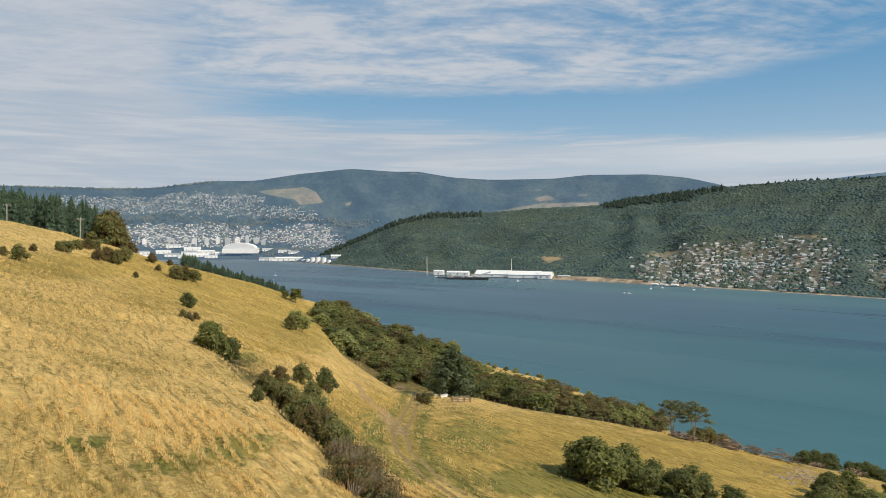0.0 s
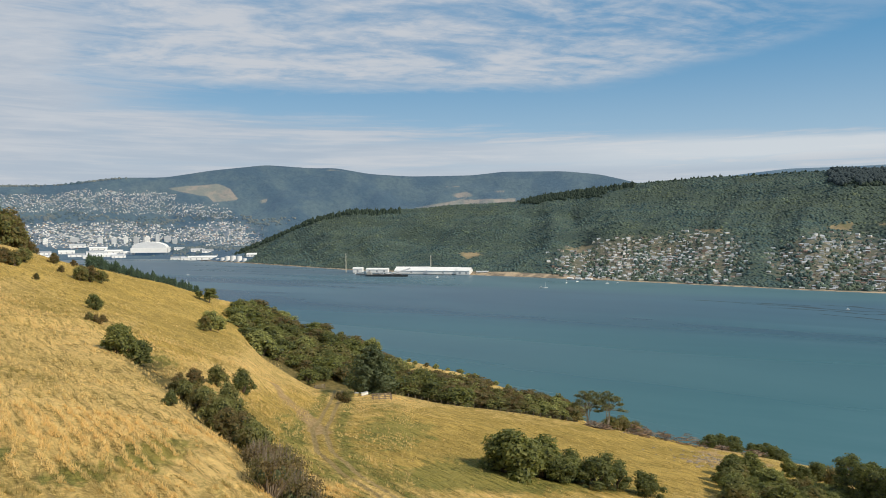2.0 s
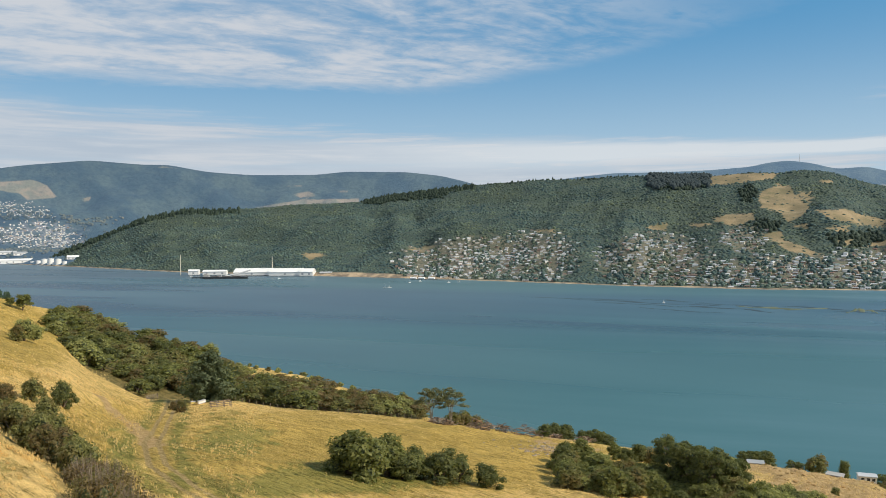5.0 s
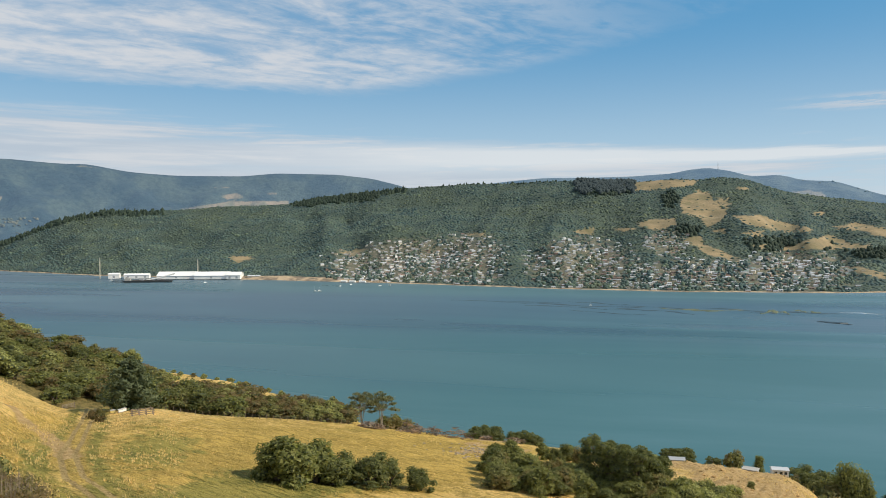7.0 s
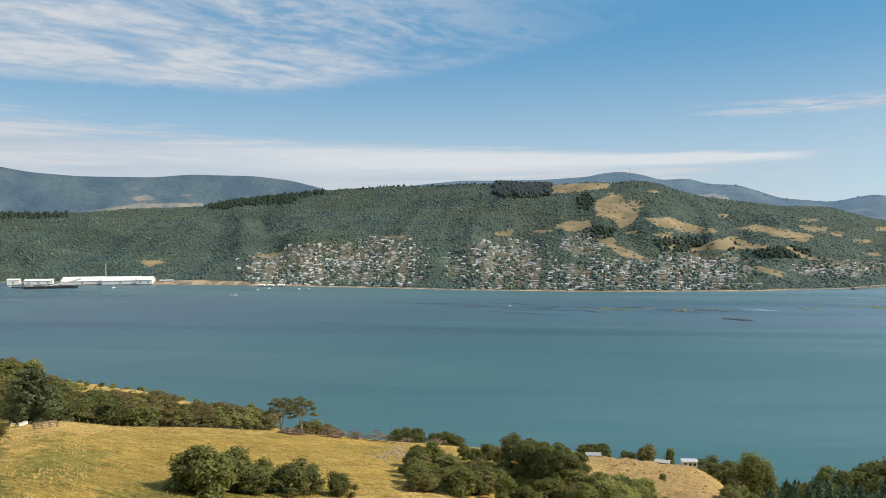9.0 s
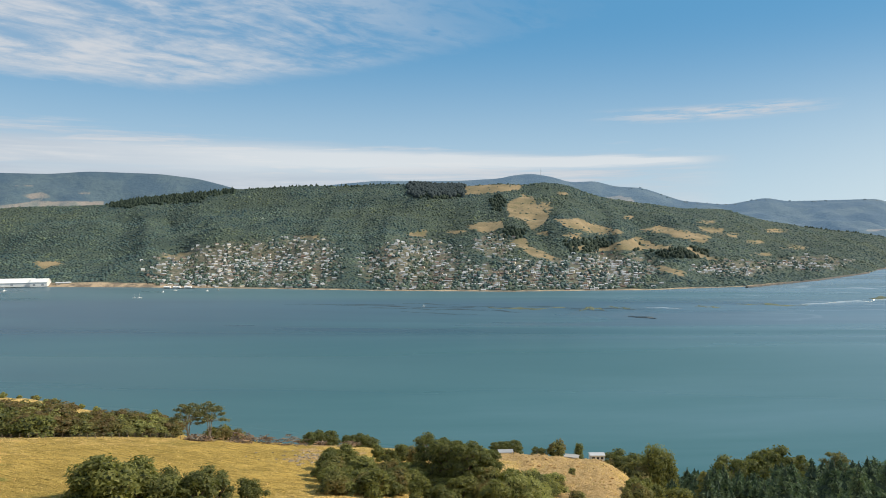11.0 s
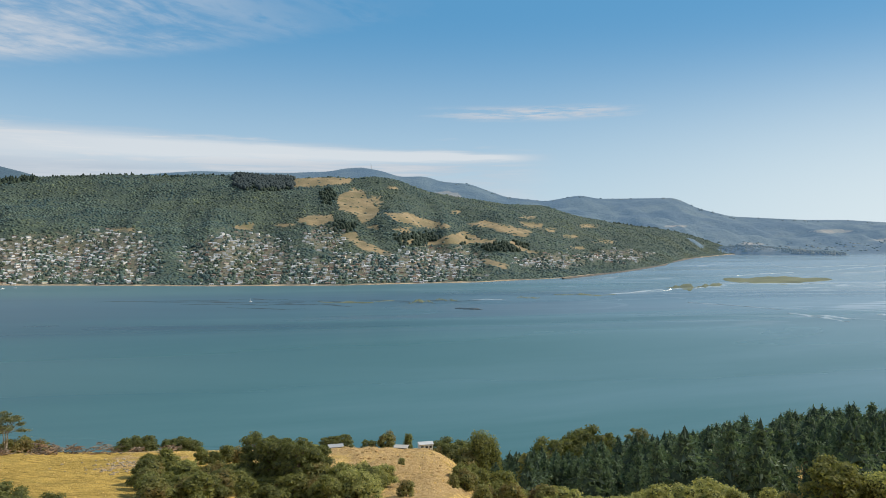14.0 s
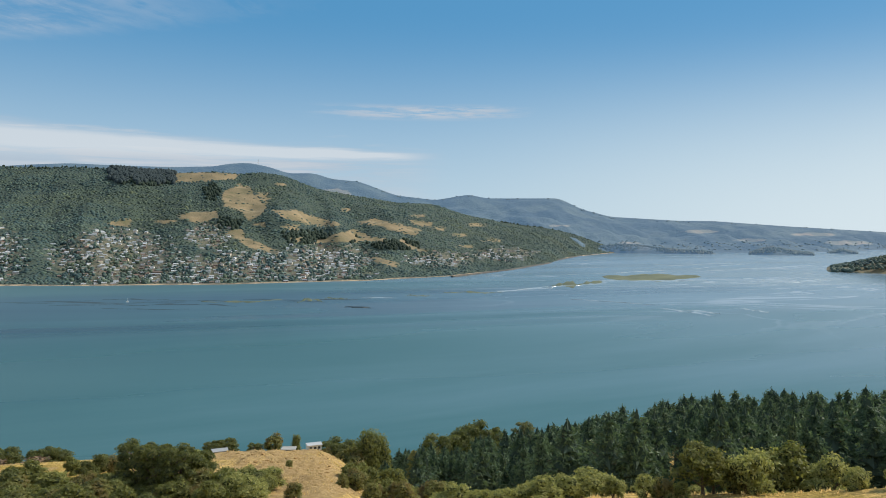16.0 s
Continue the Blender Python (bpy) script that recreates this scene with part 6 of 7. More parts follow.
# ---- city ----
def city_spots(patches, count):
    a = rng.uniform(-34, -2, count * 25)
    d = np.clip(shore_d(a), 2700, 3700) + 60 + 1250 * rng.uniform(0, 1, count * 25)
    z = west_z(a, d)
    ok = np.nonzero((d < 4640) & in_patches(a, seen_el(d, z), patches))[0][:count]
    return list(zip(a[ok].tolist(), d[ok].tolist(), z[ok].tolist()))


house_mass("city_houses", city_spots(CITY_LOW, 2300), "dense pale city roofs at the harbour head", 0.66, True)
house_mass("hill_suburb_houses", city_spots(CITY_HIGH, 2700), "scattered white houses on the distant slope", 0.44, True)
ba, bd = rng.uniform(-34, 6, 3400), rng.uniform(3300, 4640, 3400)
bz = west_z(ba, bd)
ok = (bd > shore_d(ba) + 60) & (seen_el(bd, bz) < 2.3 - 0.12 * (ba + 14)) & (ba < -4)
belt = np.stack([ba, bd, bz + 2, rng.uniform(5, 10, 3400), rng.uniform(4, 7, 3400)], 1)[ok]
# far crowns carry the blue haze emission as well
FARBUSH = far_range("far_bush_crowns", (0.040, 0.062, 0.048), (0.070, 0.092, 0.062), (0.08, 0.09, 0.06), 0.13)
ba, bd = rng.uniform(-26, -5, 2600), rng.uniform(3900, 4500, 2600)
bz = west_z(ba, bd)
ok = np.abs(seen_el(bd, bz) - 1.32 + 0.2 * np.sin(ba * 0.7)) < 0.26
belt = np.vstack([belt, np.stack([ba, bd, bz + 3, rng.uniform(6, 11, 2600), rng.uniform(5, 9, 2600)], 1)[ok]])
ba = rng.uniform(-34, -17, 240)
belt = np.vstack([belt, np.stack([ba, np.full(240, 4712.0), west_z(ba, np.full(240, 4712.0)) + 1, rng.uniform(4, 12, 240), rng.uniform(4, 11, 240)], 1)])
ba = rng.uniform(-13.9, -10.3, 260)
bd = rng.uniform(3700, 3860, 260)
belt = np.vstack([belt, np.stack([ba, bd, west_z(ba, bd) + 3, rng.uniform(6, 10, 260), rng.uniform(6, 10, 260)], 1)])
canopy("city_trees", belt, FARBUSH, "distant trees among the city houses")


def stadium(a, d, z):
    ob = thing_at("stadium", a, d, z, 84, "large white arched-roof stadium by the water", "stadium")
    ob.scale = (1.0, 1.5, 1.15)
    ver, k = [], 14
    for x in (-68, 68):
        for i in range(k + 1):
            c = math.pi * i / k
            ver.append((x * (1 - 0.12 * math.sin(c)), -52 * math.cos(c), 17 + 24 * math.sin(c)))
    fac = [[i, i + 1, k + 2 + i, k + 1 + i] for i in range(k)] + [list(range(k, -1, -1)), list(range(k + 1, 2 * k + 2))]
    top = part("roof", mesh_of("roof", ver, fac, [PALEROOF]), ob, "translucent pale arched roof")
    part("stand", mesh_of("stand", *box(-72, -55, -3, 72, 55, 17), [WHITE]), ob)
    part("end_stand", mesh_of("end_stand", *joined([box(-72, -60, -3, 46, -56, 20), box(-60, -63, -3, 20, -60.5, 10)]), [WHITE]), ob)
    for i in range(5):
        ver = []
        for c in np.linspace(0, math.pi, 13):
            ver.append((-56 + 28 * i, -52.5 * math.cos(c), 17.5 + 24.4 * math.sin(c)))
        part("truss", mesh_of("truss", *limb(ver, [0.9] * 13, 4), [WHITE]), top, "white curved roof truss")


stadium(-15.45, 3850, float(west_z(-15.45, np.array([3900.0]))[0]))


def tower_block(a, d, z, lx, hh, label):
    ob = thing_at("tower_block", a, d, z, rng.uniform(-20, 20), label, "building", "city towers")
    part("wall", mesh_of("wall", *joined([box(-lx / 2, -9, -3, lx / 2, 9, hh), box(-3, -4, hh, 3, 4, hh + 4)]), [PALEROOF if rng.uniform() < 0.6 else WHITE]), ob)
    for i in range(int(hh // 4)):
        part("window", mesh_of("window", *box(-lx / 2 + 1, -9.15, 1.5 + i * 4, lx / 2 - 1, -8.9, 2.8 + i * 4), [GREYROOF]), ob)


for a, d, hh, lx in [(-17.9, 4000, 45, 26), (-17.1, 4020, 54, 22), (-16.4, 4020, 62, 24), (-15.7, 4020, 56, 30), (-15.0, 4020, 64, 20), (-14.3, 4020, 48, 34), (-13.8, 4000, 40, 26), (-18.8, 4000, 40, 30), (-20.4, 4020, 35, 40), (-22.2, 4000, 40, 24)]:
    tower_block(a, d, float(west_z(a, np.array([d]))[0]), lx * 0.9, hh * 0.6, "pale multi-storey city block")
for a, d, lx, hh, q in [(-11.4, 3300, 90, 9, WHITE), (-12.3, 3410, 70, 10, WHITE), (-12.9, 3460, 60, 9, PALEROOF), (-13.6, 3520, 60, 9, GREYROOF), (-8.3, 3010, 40, 6, WHITE), (-21.9, 3740, 60, 11, WHITE), (-18.4, 3790, 90, 8, WHITE), (-19.3, 3760, 80, 9, PALEROOF), (-20.3, 3800, 70, 8, GREYROOF), (-17.6, 3760, 60, 8, PALEROOF), (-19.0, 3850, 90, 8, PALEROOF), (-17.9, 3880, 80, 9, WHITE), (-20.9, 3880, 70, 9, WHITE), (-22.3, 3860, 60, 10, GREYROOF), (-16.9, 3840, 50, 8, WHITE), (-18.9, 3930, 80, 8, WHITE), (-20.2, 3950, 70, 9, PALEROOF), (-13.4, 3760, 60, 8, PALEROOF), (-12.2, 3600, 60, 7, PALEROOF), (-11.5, 3480, 50, 7, GREYROOF)]:
    long_shed("wharf_shed", a, d, float(west_z(a, np.array([d]))[0]), rng.uniform(-10, 10), lx, 34, hh, "low pale waterfront warehouse", WHITE, q, 3)
for a, d, r, hh in [(-10.45, 40, 9, 15), (-10.1, 44, 11, 20), (-9.7, 44, 11, 21), (-9.25, 44, 11, 20), (-10.8, 60, 8, 12), (-8.85, 50, 8, 12), (-9.5, 22, 6, 8)]:
    d += float(shore_d(a))
    ob = thing_at("storage_tank", a, d, float(hill_z(a, np.array([d]))[0]), 0, "white cylindrical oil storage tank", "tank", "oil tanks")
    part("shell", mesh_of("shell", *limb([(0, 0, -2), (0, 0, hh)], [r, r], 20), [WHITE]), ob)
    part("roof", mesh_of("roof", *limb([(0, 0, hh + 0.01), (0, 0, hh + 1.6)], [r + 0.25, 0.6], 20), [PALEROOF]), ob)


# ---- banks, islets and far points ----
SANDBANK = mottled("tidal_sandbank", (0.085, 0.110, 0.060), (0.150, 0.165, 0.095), 0.02, 0.9, (0.06, 0.080, 0.045), 0.2, 0.3, 0.2)
WETSAND = plain("wet_bright_sand", (0.36, 0.42, 0.45), 0.25, 0.0, 0.2, 0.02)


WEED = plain("dark_weed_bed", (0.030, 0.045, 0.050), 0.5, 0.0, 0.3, 0.02)


def bank(name, a0, a1, el, half, mat, label, lift=0.5, el1=None, rag=1.0):
    """A long low bank lying along the view across, ragged at the ends."""
    d, d1 = H / math.tan(radians(-el)), H / math.tan(radians(-(el1 or el)))
    k = 40
    ver, fac = [], []
    for i in range(k + 1):
        u = i / k
        a = a0 + (a1 - a0) * u
        hw = half * (math.sin(math.pi * u) ** 0.5) * max(0.62 + rag * (0.38 * math.sin(11 * u + a0) - 0.3 * math.sin(23 * u + a1) + 0.2 * math.sin(47 * u)), 0.02) + 0.1
        mid = d + min(half, 22) * (0.9 * math.sin(5 * u + a1) + 0.5 * math.sin(13 * u + a0)) + (d1 - d) * u
        for o, zz in ((-1.25, -0.5), (-0.8, lift * 0.6), (0.1, lift), (0.9, lift * 0.6), (1.3, -0.5)):
            ver.append(xyz(a, mid + o * hw, zz))
    for i in range(k):
        for j in range(4):
            fac.append([i * 5 + j, i * 5 + j + 1, i * 5 + j + 6, i * 5 + j + 5])
    tagged(new(name, mesh_of(name, ver, fac, [mat], None, True)), label, "sandbank", kind="structure")


for p0, p1, half, mat in [((70.92, -3.48), (78.03, -3.33), 150, SANDBANK), ((67.02, -4.19), (70.92, -3.82), 55, SANDBANK), ((58.67, -4.85), (63.31, -4.72), 10, SANDBANK),
                              ((70.66, -3.74), (78.43, -3.57), 10, WETSAND), ((62.87, -4.68), (67.24, -4.36), 9, WETSAND), ((75.26, -5.72), (79.43, -5.97), 10, WETSAND),
                              ((80.77, -5.58), (82.65, -5.66), 9, WETSAND), ((80.93, -3.37), (83.71, -3.37), 22, WETSAND), ((84.08, -3.52), (86.55, -3.32), 18, WETSAND),
                              ((40.28, -5.35), (46.25, -5.35), 9, SANDBANK), ((47.31, -5.40), (49.24, -5.39), 16, SANDBANK), ((49.45, -5.26), (51.19, -5.23), 8, SANDBANK), ((55.80, -5.07), (57.57, -5.03), 7, SANDBANK),
                              ((71.92, -3.16), (75.63, -2.84), 14, WETSAND), ((76.43, -2.48), (80.35, -2.24), 20, WETSAND), ((81.49, -2.63), (85.49, -2.29), 16, WETSAND), ((52.28, -5.19), (54.92, -5.25), 6, WETSAND),
                              ((67.07, -4.28), (70.79, -3.96), 9, WETSAND), ((71.05, -3.74), (78.15, -3.62), 12, WETSAND), ((74.65, -2.43), (76.31, -2.49), 14, WETSAND), ((77.47, -2.76), (81.93, -2.17), 16, WETSAND),
                              ((82.79, -2.76), (87.34, -3.05), 14, WETSAND), ((83.68, -3.57), (86.34, -3.21), 12, WETSAND), ((75.42, -5.71), (79.12, -6.19), 8, WETSAND), ((63.27, -4.68), (66.81, -4.28), 7, WETSAND), ((68.54, -5.21), (74.85, -5.48), 3, WETSAND)]:
    bank("sandbank", p0[0], p1[0], p0[1], half * (0.8 if mat is WETSAND else 1.3), mat, "low tidal sandbank in shallow water" if mat is SANDBANK else "bright wet sand bar awash", 0.5, p1[1], 0.25 if half > 90 else 1.2)
for p0, p1, half in [((24.5, -4.86), (33.0, -5.02), 5), ((30.2, -5.22), (36.5, -5.46), 6), ((37.5, -5.18), (43.0, -5.34), 6), ((46.6, -5.42), (49.4, -5.50), 9), ((50.2, -5.36), (53.0, -5.30), 5), ((33.5, -5.60), (39.5, -5.86), 5), ((28.38, -5.03), (39.29, -5.32), 9), ((33.60, -4.97), (38.11, -5.08), 8), ((43.32, -5.25), (52.28, -5.33), 9), ((36.19, -5.39), (42.91, -5.66), 10)]:
    bank("weed_bed", p0[0], p1[0], p0[1], half, WEED, "dark weed bed just awash in the shallows", 0.15, p1[1], 1.0)


# same haze emission on the trees of the far shore
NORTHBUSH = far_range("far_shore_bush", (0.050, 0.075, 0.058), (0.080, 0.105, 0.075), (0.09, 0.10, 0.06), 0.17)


def point_of_land(name, a0, a1, el0, el_top, deep, label, cover=NORTHHILL, trees=NORTHBUSH):
    """A wooded island or headland rising from the water."""
    d = H / math.tan(radians(-el0))
    top = H + (d + deep * 0.5) * math.tan(radians(el_top))
    k, r = 60, 9
    ver = []
    for i in range(k + 1):
        u = i / k
        a = a0 + (a1 - a0) * u
        hump = math.sin(math.pi * min(u, 1)) ** 0.6 * (0.75 + 0.25 * math.sin(7 * u + a0))
        for j in range(r + 1):
            v = j / r
            ver.append(xyz(a, d + deep * v + 12 * math.sin(9 * u), -2 + (top + 2) * hump * math.sin(math.pi * min(v * 1.0, 1)) ** 0.7))
    fac = [[i * (r + 1) + j, i * (r + 1) + j + 1, (i + 1) * (r + 1) + j + 1, (i + 1) * (r + 1) + j] for i in range(k) for j in range(r)]
    tagged(new(name, mesh_of(name, ver, fac, [cover], None, True)), label, "island", kind="structure")
    spots = []
    for i in range(800):
        u, v = rng.uniform(0.03, 0.97), rng.uniform(0.05, 0.7)
        hump = math.sin(math.pi * u) ** 0.6 * (0.75 + 0.25 * math.sin(7 * u + a0))
        spots.append((a0 + (a1 - a0) * u, d + deep * v, (top + 2) * hump * math.sin(math.pi * v) ** 0.7, rng.uniform(3.5, 6.5), rng.uniform(3, 6)))
    canopy(name + "_trees", spots, trees, "dark trees covering the " + name)


na_, nd_ = rng.uniform(50, 100, 4200), rng.uniform(3300, 5700, 4200)
nz_ = np.array([float(north_z(q, np.array([r]))[0]) for q, r in zip(na_, nd_)])
oks = (nz_ > 6) & (nd_ < NORTH_D(na_)) & ((nz_ < 55) | (nd_ > NORTH_D(na_) - 60))
canopy("far_shore_trees", np.stack([na_, nd_, nz_, rng.uniform(4, 11, 4200), rng.uniform(3, 6, 4200)], 1)[oks], NORTHBUSH, "dark trees and hedges on the far hills")
point_of_land("island", 81.2, 85.6, -1.60, -1.05, 160, "dark wooded island in the harbour")
point_of_land("islet", 86.3, 88.2, -1.42, -1.18, 90, "small hilly islet beyond the island")
point_of_land("headland", 86.2, 99, -2.75, -1.15, 420, "wooded headland with a dry paddock", FORESTFLOOR, BUSH)
point_of_land("peninsula", 68.5, 79.2, -1.62, -0.95, 150, "low wooded peninsula at the harbour head")
# causeway along the far shore
for p0, p1 in (((59.33, -3.61), (63.96, -3.00)), ((63.96, -3.00), (67.01, -2.45)), ((67.01, -2.32), (70.64, -1.58))):
    pts = []
    for u in np.linspace(0, 1, 14):
        a, el = p0[0] + (p1[0] - p0[0]) * u, p0[1] + (p1[1] - p0[1]) * u
        pts.append(xyz(a, H / math.tan(radians(-el)), 0.3))
    tagged(new("causeway", mesh_of("causeway", *limb(pts, [3.0] * 14, 6), [ROCK])), "dark rock causeway along the shoreline", "causeway", kind="structure")
# dark rock in the shallows
d = H / math.tan(radians(5.95))
rk = new("rock_islet", mesh_of("rock_islet", *joined([lump((0, 0, 0), (13, 8, 1.6), rng, 0.2), lump((-13, 6, 0), (9, 6, 1.1), rng, 0.2), lump((12, -8, 0), (6, 4, 0.8), rng, 0.2)]), [WEED]))
rk.matrix_basis = pose(*xyz(52.1, d, 0), 0, 0, -52)
tagged(rk, "dark weedy rock awash in the shallows", "rock")

# ---- grass ----
STRAW, n, b = material("dry_grass_blades", 0.85)
b.inputs["Specular IOR Level"].default_value = 0.2
isl = n.node("ShaderNodeNewGeometry").outputs["Random Per Island"]
c = n.mix(isl, (0.74, 0.52, 0.195), (0.97, 0.75, 0.35))
c = n.mix(n.ramp(n.noise(spot_of(n), 0.1, 4), 0.52, 0.66, 0.0, 0.7), c, (0.22, 0.205, 0.055))
n.t.links.new(c, b.inputs["Base Color"])
tr = n.node("ShaderNodeBsdfTranslucent")
n.t.links.new(c, tr.inputs[0])
both = n.node("ShaderNodeMixShader")
both.inputs[0].default_value = 0.5
n.t.links.new(b.outputs[0], both.inputs[1])
n.t.links.new(tr.outputs[0], both.inputs[2])
n.t.links.new(both.outputs[0], n.t.nodes["Material Output"].inputs[0])


def sward(name, count, a0, a1, d0, d1, tall, blades, label):
    """Tussocks: sprays of bent blades rooted in the slope, in drifts."""
    a = rng.uniform(a0, a1, count)
    d = np.sqrt(rng.uniform(d0 ** 2, d1 ** 2, count))
    x, y = d * np.sin(np.radians(a)), d * np.cos(np.radians(a))
    drift = 1.4 * terrace(x, y) + 0.5 * ripple(x, y, 0.7) + 0.7 * ripple(x + 40, y, 9.0)
    ok = (drift > 0.55) & (np.abs(along(TRACK_LINE, x, y)) > 1.6)
    a, d, x, y = a[ok], d[ok], x[ok], y[ok]
    order = np.argsort(a)
    a, d, x, y = a[order], d[order], x[order], y[order]
    z = np.empty(len(a))
    step = np.round(a / 0.25) * 0.25
    for q in np.unique(step):
        w_ = step == q
        z[w_] = near_z(float(q), d[w_])
    k = len(a)
    foot = np.repeat(np.stack([x, y, z - 0.05], 1), blades, 0)
    m = len(foot)
    ang, lean = rng.uniform(0, 6.28, m), rng.uniform(0.1, 0.6, m)
    h = np.repeat(tall * rng.uniform(0.5, 1.3, k), blades) * rng.uniform(0.7, 1.15, m)
    out = np.stack([np.cos(ang), np.sin(ang), np.zeros(m)], 1)
    side = np.stack([-np.sin(ang), np.cos(ang), np.zeros(m)], 1) * (h * 0.085)[:, None]
    foot = foot + out * (h * 0.15)[:, None]
    tip = foot + out * (h * lean)[:, None] + np.array([0, 0, 1]) * (h * (1.05 - 0.45 * lean))[:, None]
    ver = np.stack([foot - side, foot + side, tip], 1).reshape(-1, 3)
    fac = np.arange(3 * m).reshape(-1, 3)
    return tagged(new(name, mesh_of(name, ver, fac, [STRAW])), label, "grass", kind="stuff")


sward("near_tussocks", 46000, -34, 0, 22, 62, 0.26, 6, "dry straw tussock grass on the near slope")
sward("slope_tussocks", 52000, -34, 4, 58, 150, 0.34, 5, "dry straw tussock grass on the slope")
sward("spur_tussocks", 13000, -6, 40, 36, 178, 0.30, 4, "dry grass on the spur")
sward("upper_tussocks", 36000, -34, -6, 120, 335, 0.45, 3, "dry grass on the upper slope")
sward("bank_tussocks", 4500, 38, 54, 100, 192, 0.42, 4, "dry grass clumps on the clay bank")
sward("edge_tussocks", 6000, 70, 94, 36, 92, 0.36, 5, "dry grass beside the pale shrubs")

# ---- small things on the hillside ----
LIMEWASH = plain("white_paint", (0.75, 0.74, 0.70), 0.6, 0.0, 0.2, 2.0)
YELLOWPAINT = plain("faded_yellow_paint", (0.60, 0.47, 0.16), 0.7, 0.0, 0.2, 2.0)
STONE = mottled("pale_stone", (0.26, 0.21, 0.14), (0.44, 0.36, 0.26), 0.9, 0.95, None, 6.0, 0.4, 0.05)


def stand(name, a, d, turn, label, category, group="", sink=0.0):
    return thing_at(name, a, d, float(near_z(a, np.array([d]))[0]) - sink, turn, label, category, group)


for a, d, t in [(-26.35, 268.0, 7.09), (-30.77, 262.0, 6.86)]:
    ob = stand("power_pole", a, d, 15, "weathered wooden power pole with one crossarm", "pole", "power poles")
    part("pole", mesh_of("pole", *limb([(0, 0, -0.5), (0, 0, t)], [0.16, 0.12], 8), [CONCRETE]), ob)
    arm = part("crossarm", mesh_of("crossarm", *box(-1.1, -0.08, t - 0.75, 1.1, 0.08, t - 0.55), [DEADWOOD]), ob)
    for x in (-0.9, -0.4, 0.4, 0.9):
        part("insulator", mesh_of("insulator", *limb([(x, 0, t - 0.56), (x, 0, t - 0.36)], [0.06, 0.04], 6), [LIMEWASH]), arm, "white porcelain insulator")

# beehives and a sheep-pen of rails on the level of the spur
for k, (a, d, t) in enumerate([(-0.50, 152.3, 1.17), (-0.01, 151.6, 1.29), (0.21, 152.3, 1.06)]):
    ob = stand("hive_box", a, d, 20 * k, "white box hive on the grass" if k else "faded yellow box hive on the grass", "beehive", "hives on the spur")
    part("body", mesh_of("body", *box(-0.4, -0.25, 0.15, 0.4, 0.25, 0.62), [LIMEWASH if k else YELLOWPAINT]), ob)
    part("lid", mesh_of("lid", *box(-0.44, -0.29, 0.62, 0.44, 0.29, 0.70), [PALEROOF]), ob)
    for x, y in ((-0.34, -0.2), (0.34, -0.2), (-0.34, 0.2), (0.34, 0.2)):
        part("leg", mesh_of("leg", *box(x - 0.05, y - 0.05, -0.25, x + 0.05, y + 0.05, 0.15), [DEADWOOD]), ob)
ob = stand("sheep_pen", 1.45, 143.9, 8, "small grey wooden rail pen on the grass", "pen")
for x in (-1.8, -0.6, 0.6, 1.8):
    for y in (-0.7, 0.7):
        part("post", mesh_of("post", *box(x - 0.06, y - 0.06, -0.3, x + 0.06, y + 0.06, 1.1), [DEADWOOD]), ob)
for y in (-0.78, 0.78):
    for z in (0.35, 0.7, 1.0):
        part("rail", mesh_of("rail", *box(-1.95, y - 0.03, z - 0.06, 1.95, y + 0.03, z + 0.06), [DEADWOOD]), ob)
ob = stand("farm_gate", -3.33, 220.0, 30, "weathered farm gate beside the track", "gate")
for x in (-1.7, 1.7):
    part("post", mesh_of("post", *box(x - 0.09, -0.09, -0.3, x + 0.09, 0.09, 1.3), [DEADWOOD]), ob)
for z in (0.3, 0.6, 0.9, 1.15):
    part("rail", mesh_of("rail", *box(-1.6, -0.03, z - 0.05, 1.6, 0.03, z + 0.05), [DEADWOOD]), ob)

# fence along the spur crest
fence = None
posts = []
for k in range(34):
    a = 2.0 + 17.0 * k / 33
    d = float(D3(a)) - 7.0
    posts.append((a, d, float(near_z(a, np.array([d]))[0])))
fence = tagged(new("fence"), "grey post and wire fence along the spur", "fence")
pm = mesh_of("post", *box(-0.045, -0.045, -0.3, 0.045, 0.045, 0.85), [DEADWOOD])
for a, d, z in posts:
    ob = part("post", pm, fence)
    ob.matrix_basis = pose(*xyz(a, d, z), 0, 0, -a)
for h in (0.35, 0.58, 0.80):
    part("wire", mesh_of("wire", *limb([xyz(a, d, z + h) for a, d, z in posts], [0.015] * len(posts), 3), [STEEL]), fence)

# heaps of cut branches along the crest
for k, (a, d, t) in enumerate([(17.9, 158, 2.0), (18.7, 159, 1.6), (21.0, 162, 3.3), (21.7, 161, 2.2), (23.1, 166, 2.7), (24.8, 165, 3.1), (27.2, 169, 1.3), (29.4, 170, 2.0)]):
    rnd = np.random.default_rng(60 + k)
    ob = stand("branch_heap", a, d, rnd.uniform(0, 90), "heap of grey cut branches on the crest", "branch pile", "branch heaps")
    long = t * 1.7
    for i in range(84):
        c = rnd.uniform(0, 6.28)
        x = rnd.normal(0, long * 0.36)
        m = Vector((x, rnd.normal(0, long * 0.2), rnd.uniform(0, t * 0.6) * math.exp(-(x / long) ** 2 * 2)))
        v = Vector((math.cos(c), math.sin(c) * 0.7, rnd.normal(0, 0.28))).normalized() * rnd.uniform(0.3, 1.1)
        part("branch", mesh_of("branch", *limb([m - v, m + v * 0.2 + Vector((0, 0, 0.06)), m + v], [0.09, 0.06, 0.025], 4), [(DEADWOOD, BARK, BROWNWOOD)[i % 3]]), ob)

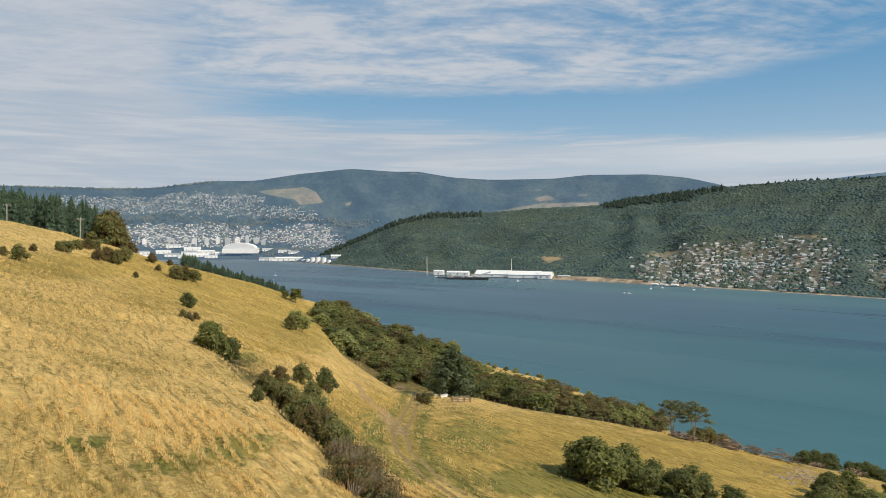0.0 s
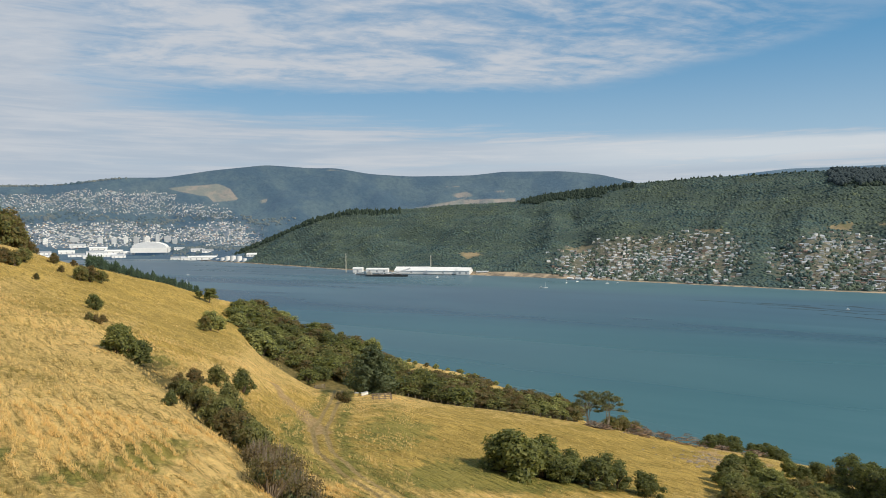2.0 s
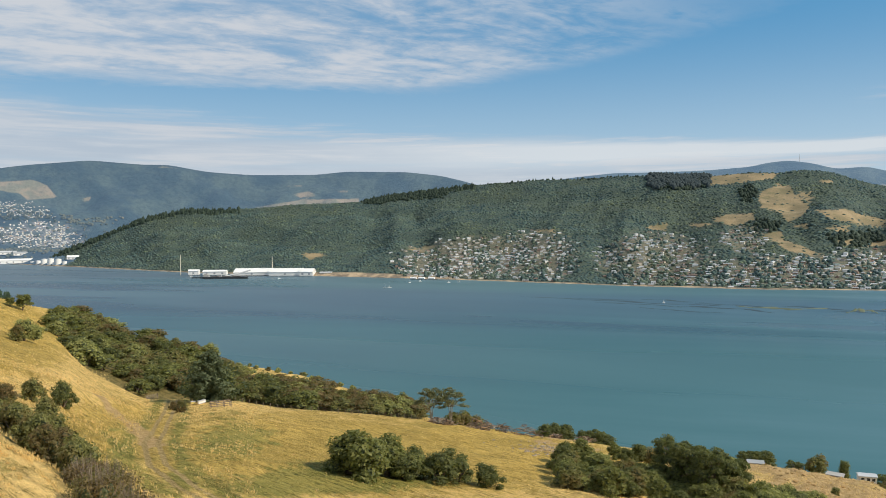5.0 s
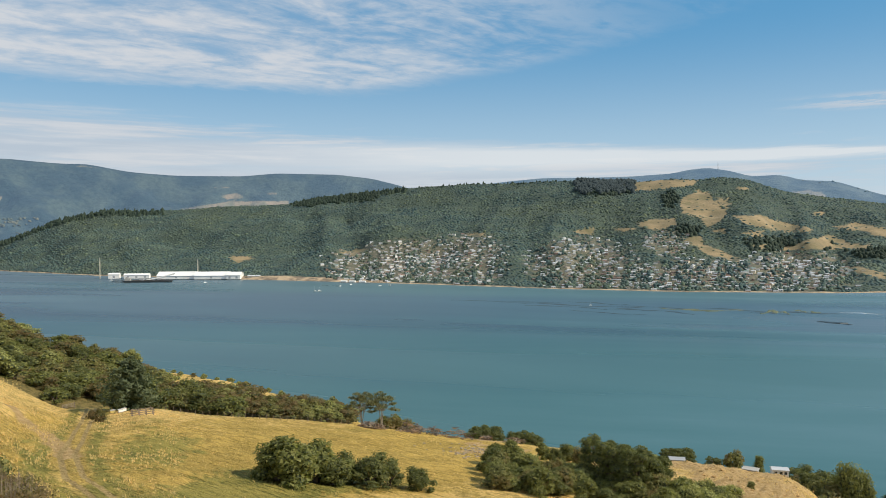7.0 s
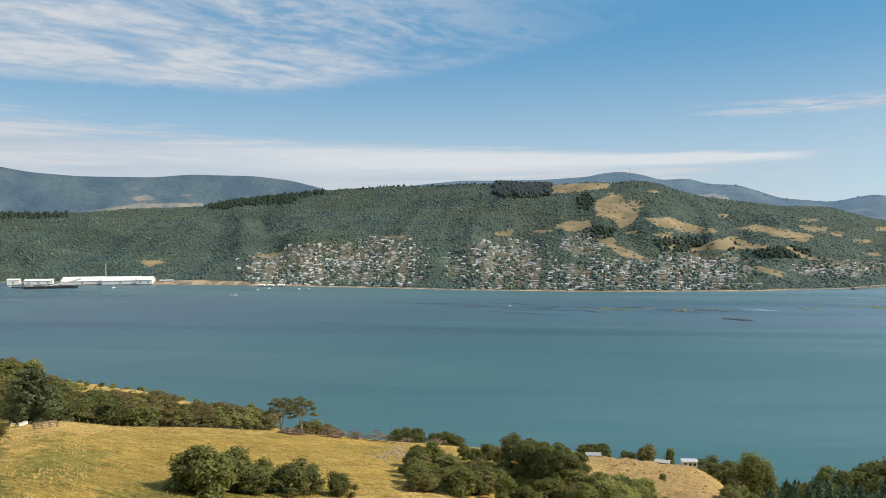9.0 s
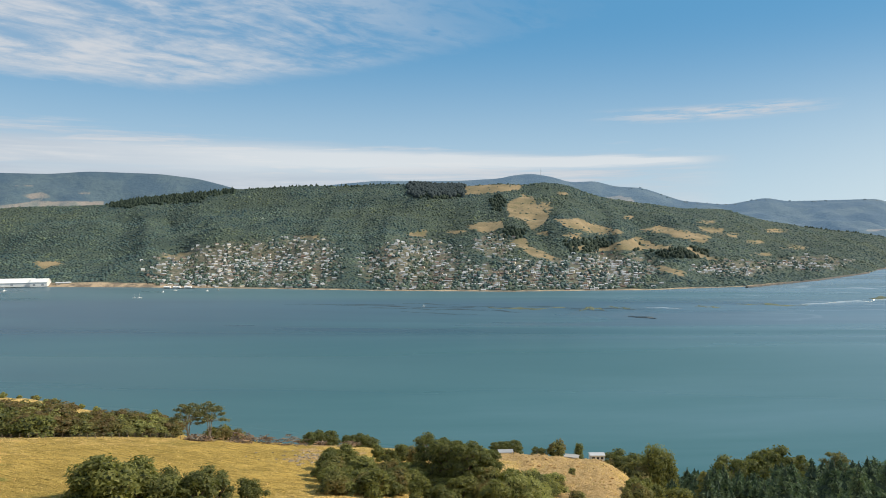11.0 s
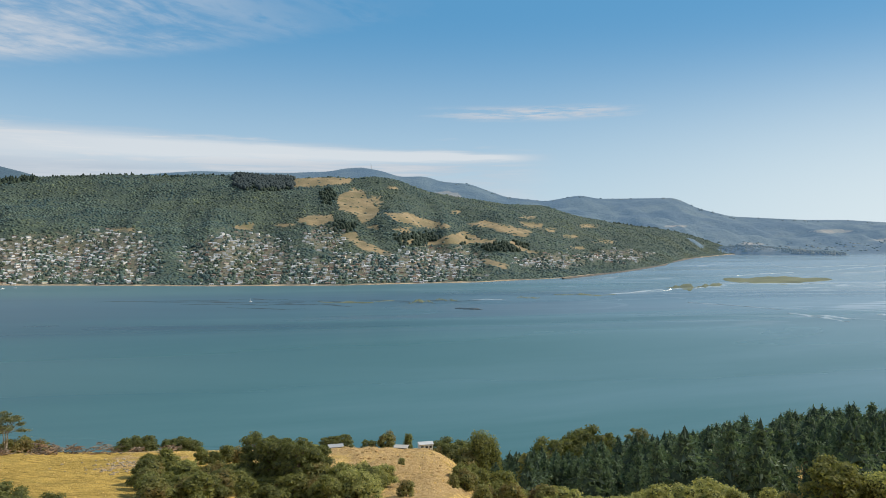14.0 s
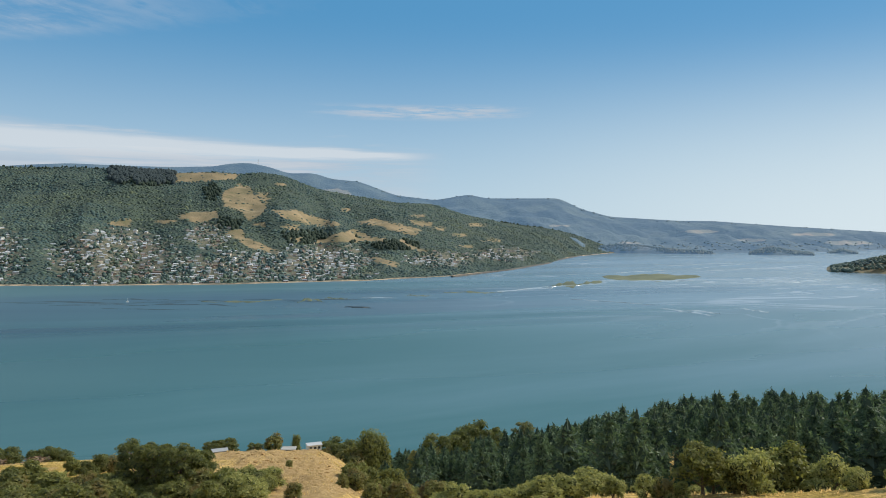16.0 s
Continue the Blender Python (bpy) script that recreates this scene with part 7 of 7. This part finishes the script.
# rubble below the crest
rub = []
for i in range(110):
    a, d = rng.normal(26.2, 1.5), 0
    d = float(on_near(26.2, -16.3)) + rng.normal(0, 5.5)
    rub.append(lump(xyz(a, d, float(near_z(a, np.array([d]))[0]) + 0.05), np.array([0.30, 0.30, 0.18]) * rng.uniform(0.3, 1.2), rng, 0.3))
tagged(new("rubble", mesh_of("rubble", *joined(rub), [STONE])), "scattered pale stones and rubble on grass", "stones", kind="stuff")

# clods and stones on the clay bank
rub = []
for i in range(300):
    a, d = rng.uniform(42, 51), rng.uniform(118, 186)
    rub.append(lump(xyz(a, d, float(near_z(a, np.array([d]))[0])), np.array([0.42, 0.42, 0.22]) * (0.2 + rng.uniform() ** 3), rng, 0.35))
tagged(new("clods", mesh_of("clods", *joined(rub), [CLAY])), "loose clay clods on the bare bank", "clay", kind="stuff")

# house and sheds on the point
ob = stand("cottage", 48.6, 184, 12, "small white cottage with a pale roof on the point", "house")
part("wall", mesh_of("wall", *gabled_walls(-1.7, -1.2, 1.7, 1.2, -0.6, 1.5, 1.8), [LIMEWASH]), ob)
part("roof", mesh_of("roof", *gable(-1.7, -1.2, 1.7, 1.2, 1.5, 1.85, 0.2, 0.1), [PALEROOF]), ob)
for x in (-1.0, 0.1, 1.1):
    part("window", mesh_of("window", *box(x - 0.3, -1.26, 0.5, x + 0.3, -1.15, 1.1), [DARKGLASS]), ob)
ob = stand("lean_to_shed", 46.7, 184, -10, "low grey iron shed on the point", "shed")
part("wall", mesh_of("wall", *box(-1.6, -1.2, -0.5, 1.6, 1.2, 0.5), [GREYROOF]), ob)
part("roof", mesh_of("roof", *box(-1.8, -1.4, 0.5, 1.8, 1.4, 0.62), [CONCRETE]), ob)
ob = stand("shed", 41.6, 182, 6, "low grey-roofed farm shed", "shed")
part("wall", mesh_of("wall", *gabled_walls(-1.7, -1.1, 1.7, 1.1, -0.6, 0.7, 1.1), [CONCRETE]), ob)
part("roof", mesh_of("roof", *gable(-1.7, -1.1, 1.7, 1.1, 0.7, 1.15, 0.2, 0.1), [GREYROOF]), ob)
ob = stand("water_tank", 53.6, 184, 0, "round white plastic water tank among trees", "tank")
part("shell", mesh_of("shell", *limb([(0, 0, -0.5), (0, 0, 1.6), (0, 0, 2.0), (0, 0, 2.3)], [1.2, 1.2, 1.0, 0.3], 18), [LIMEWASH]), ob)
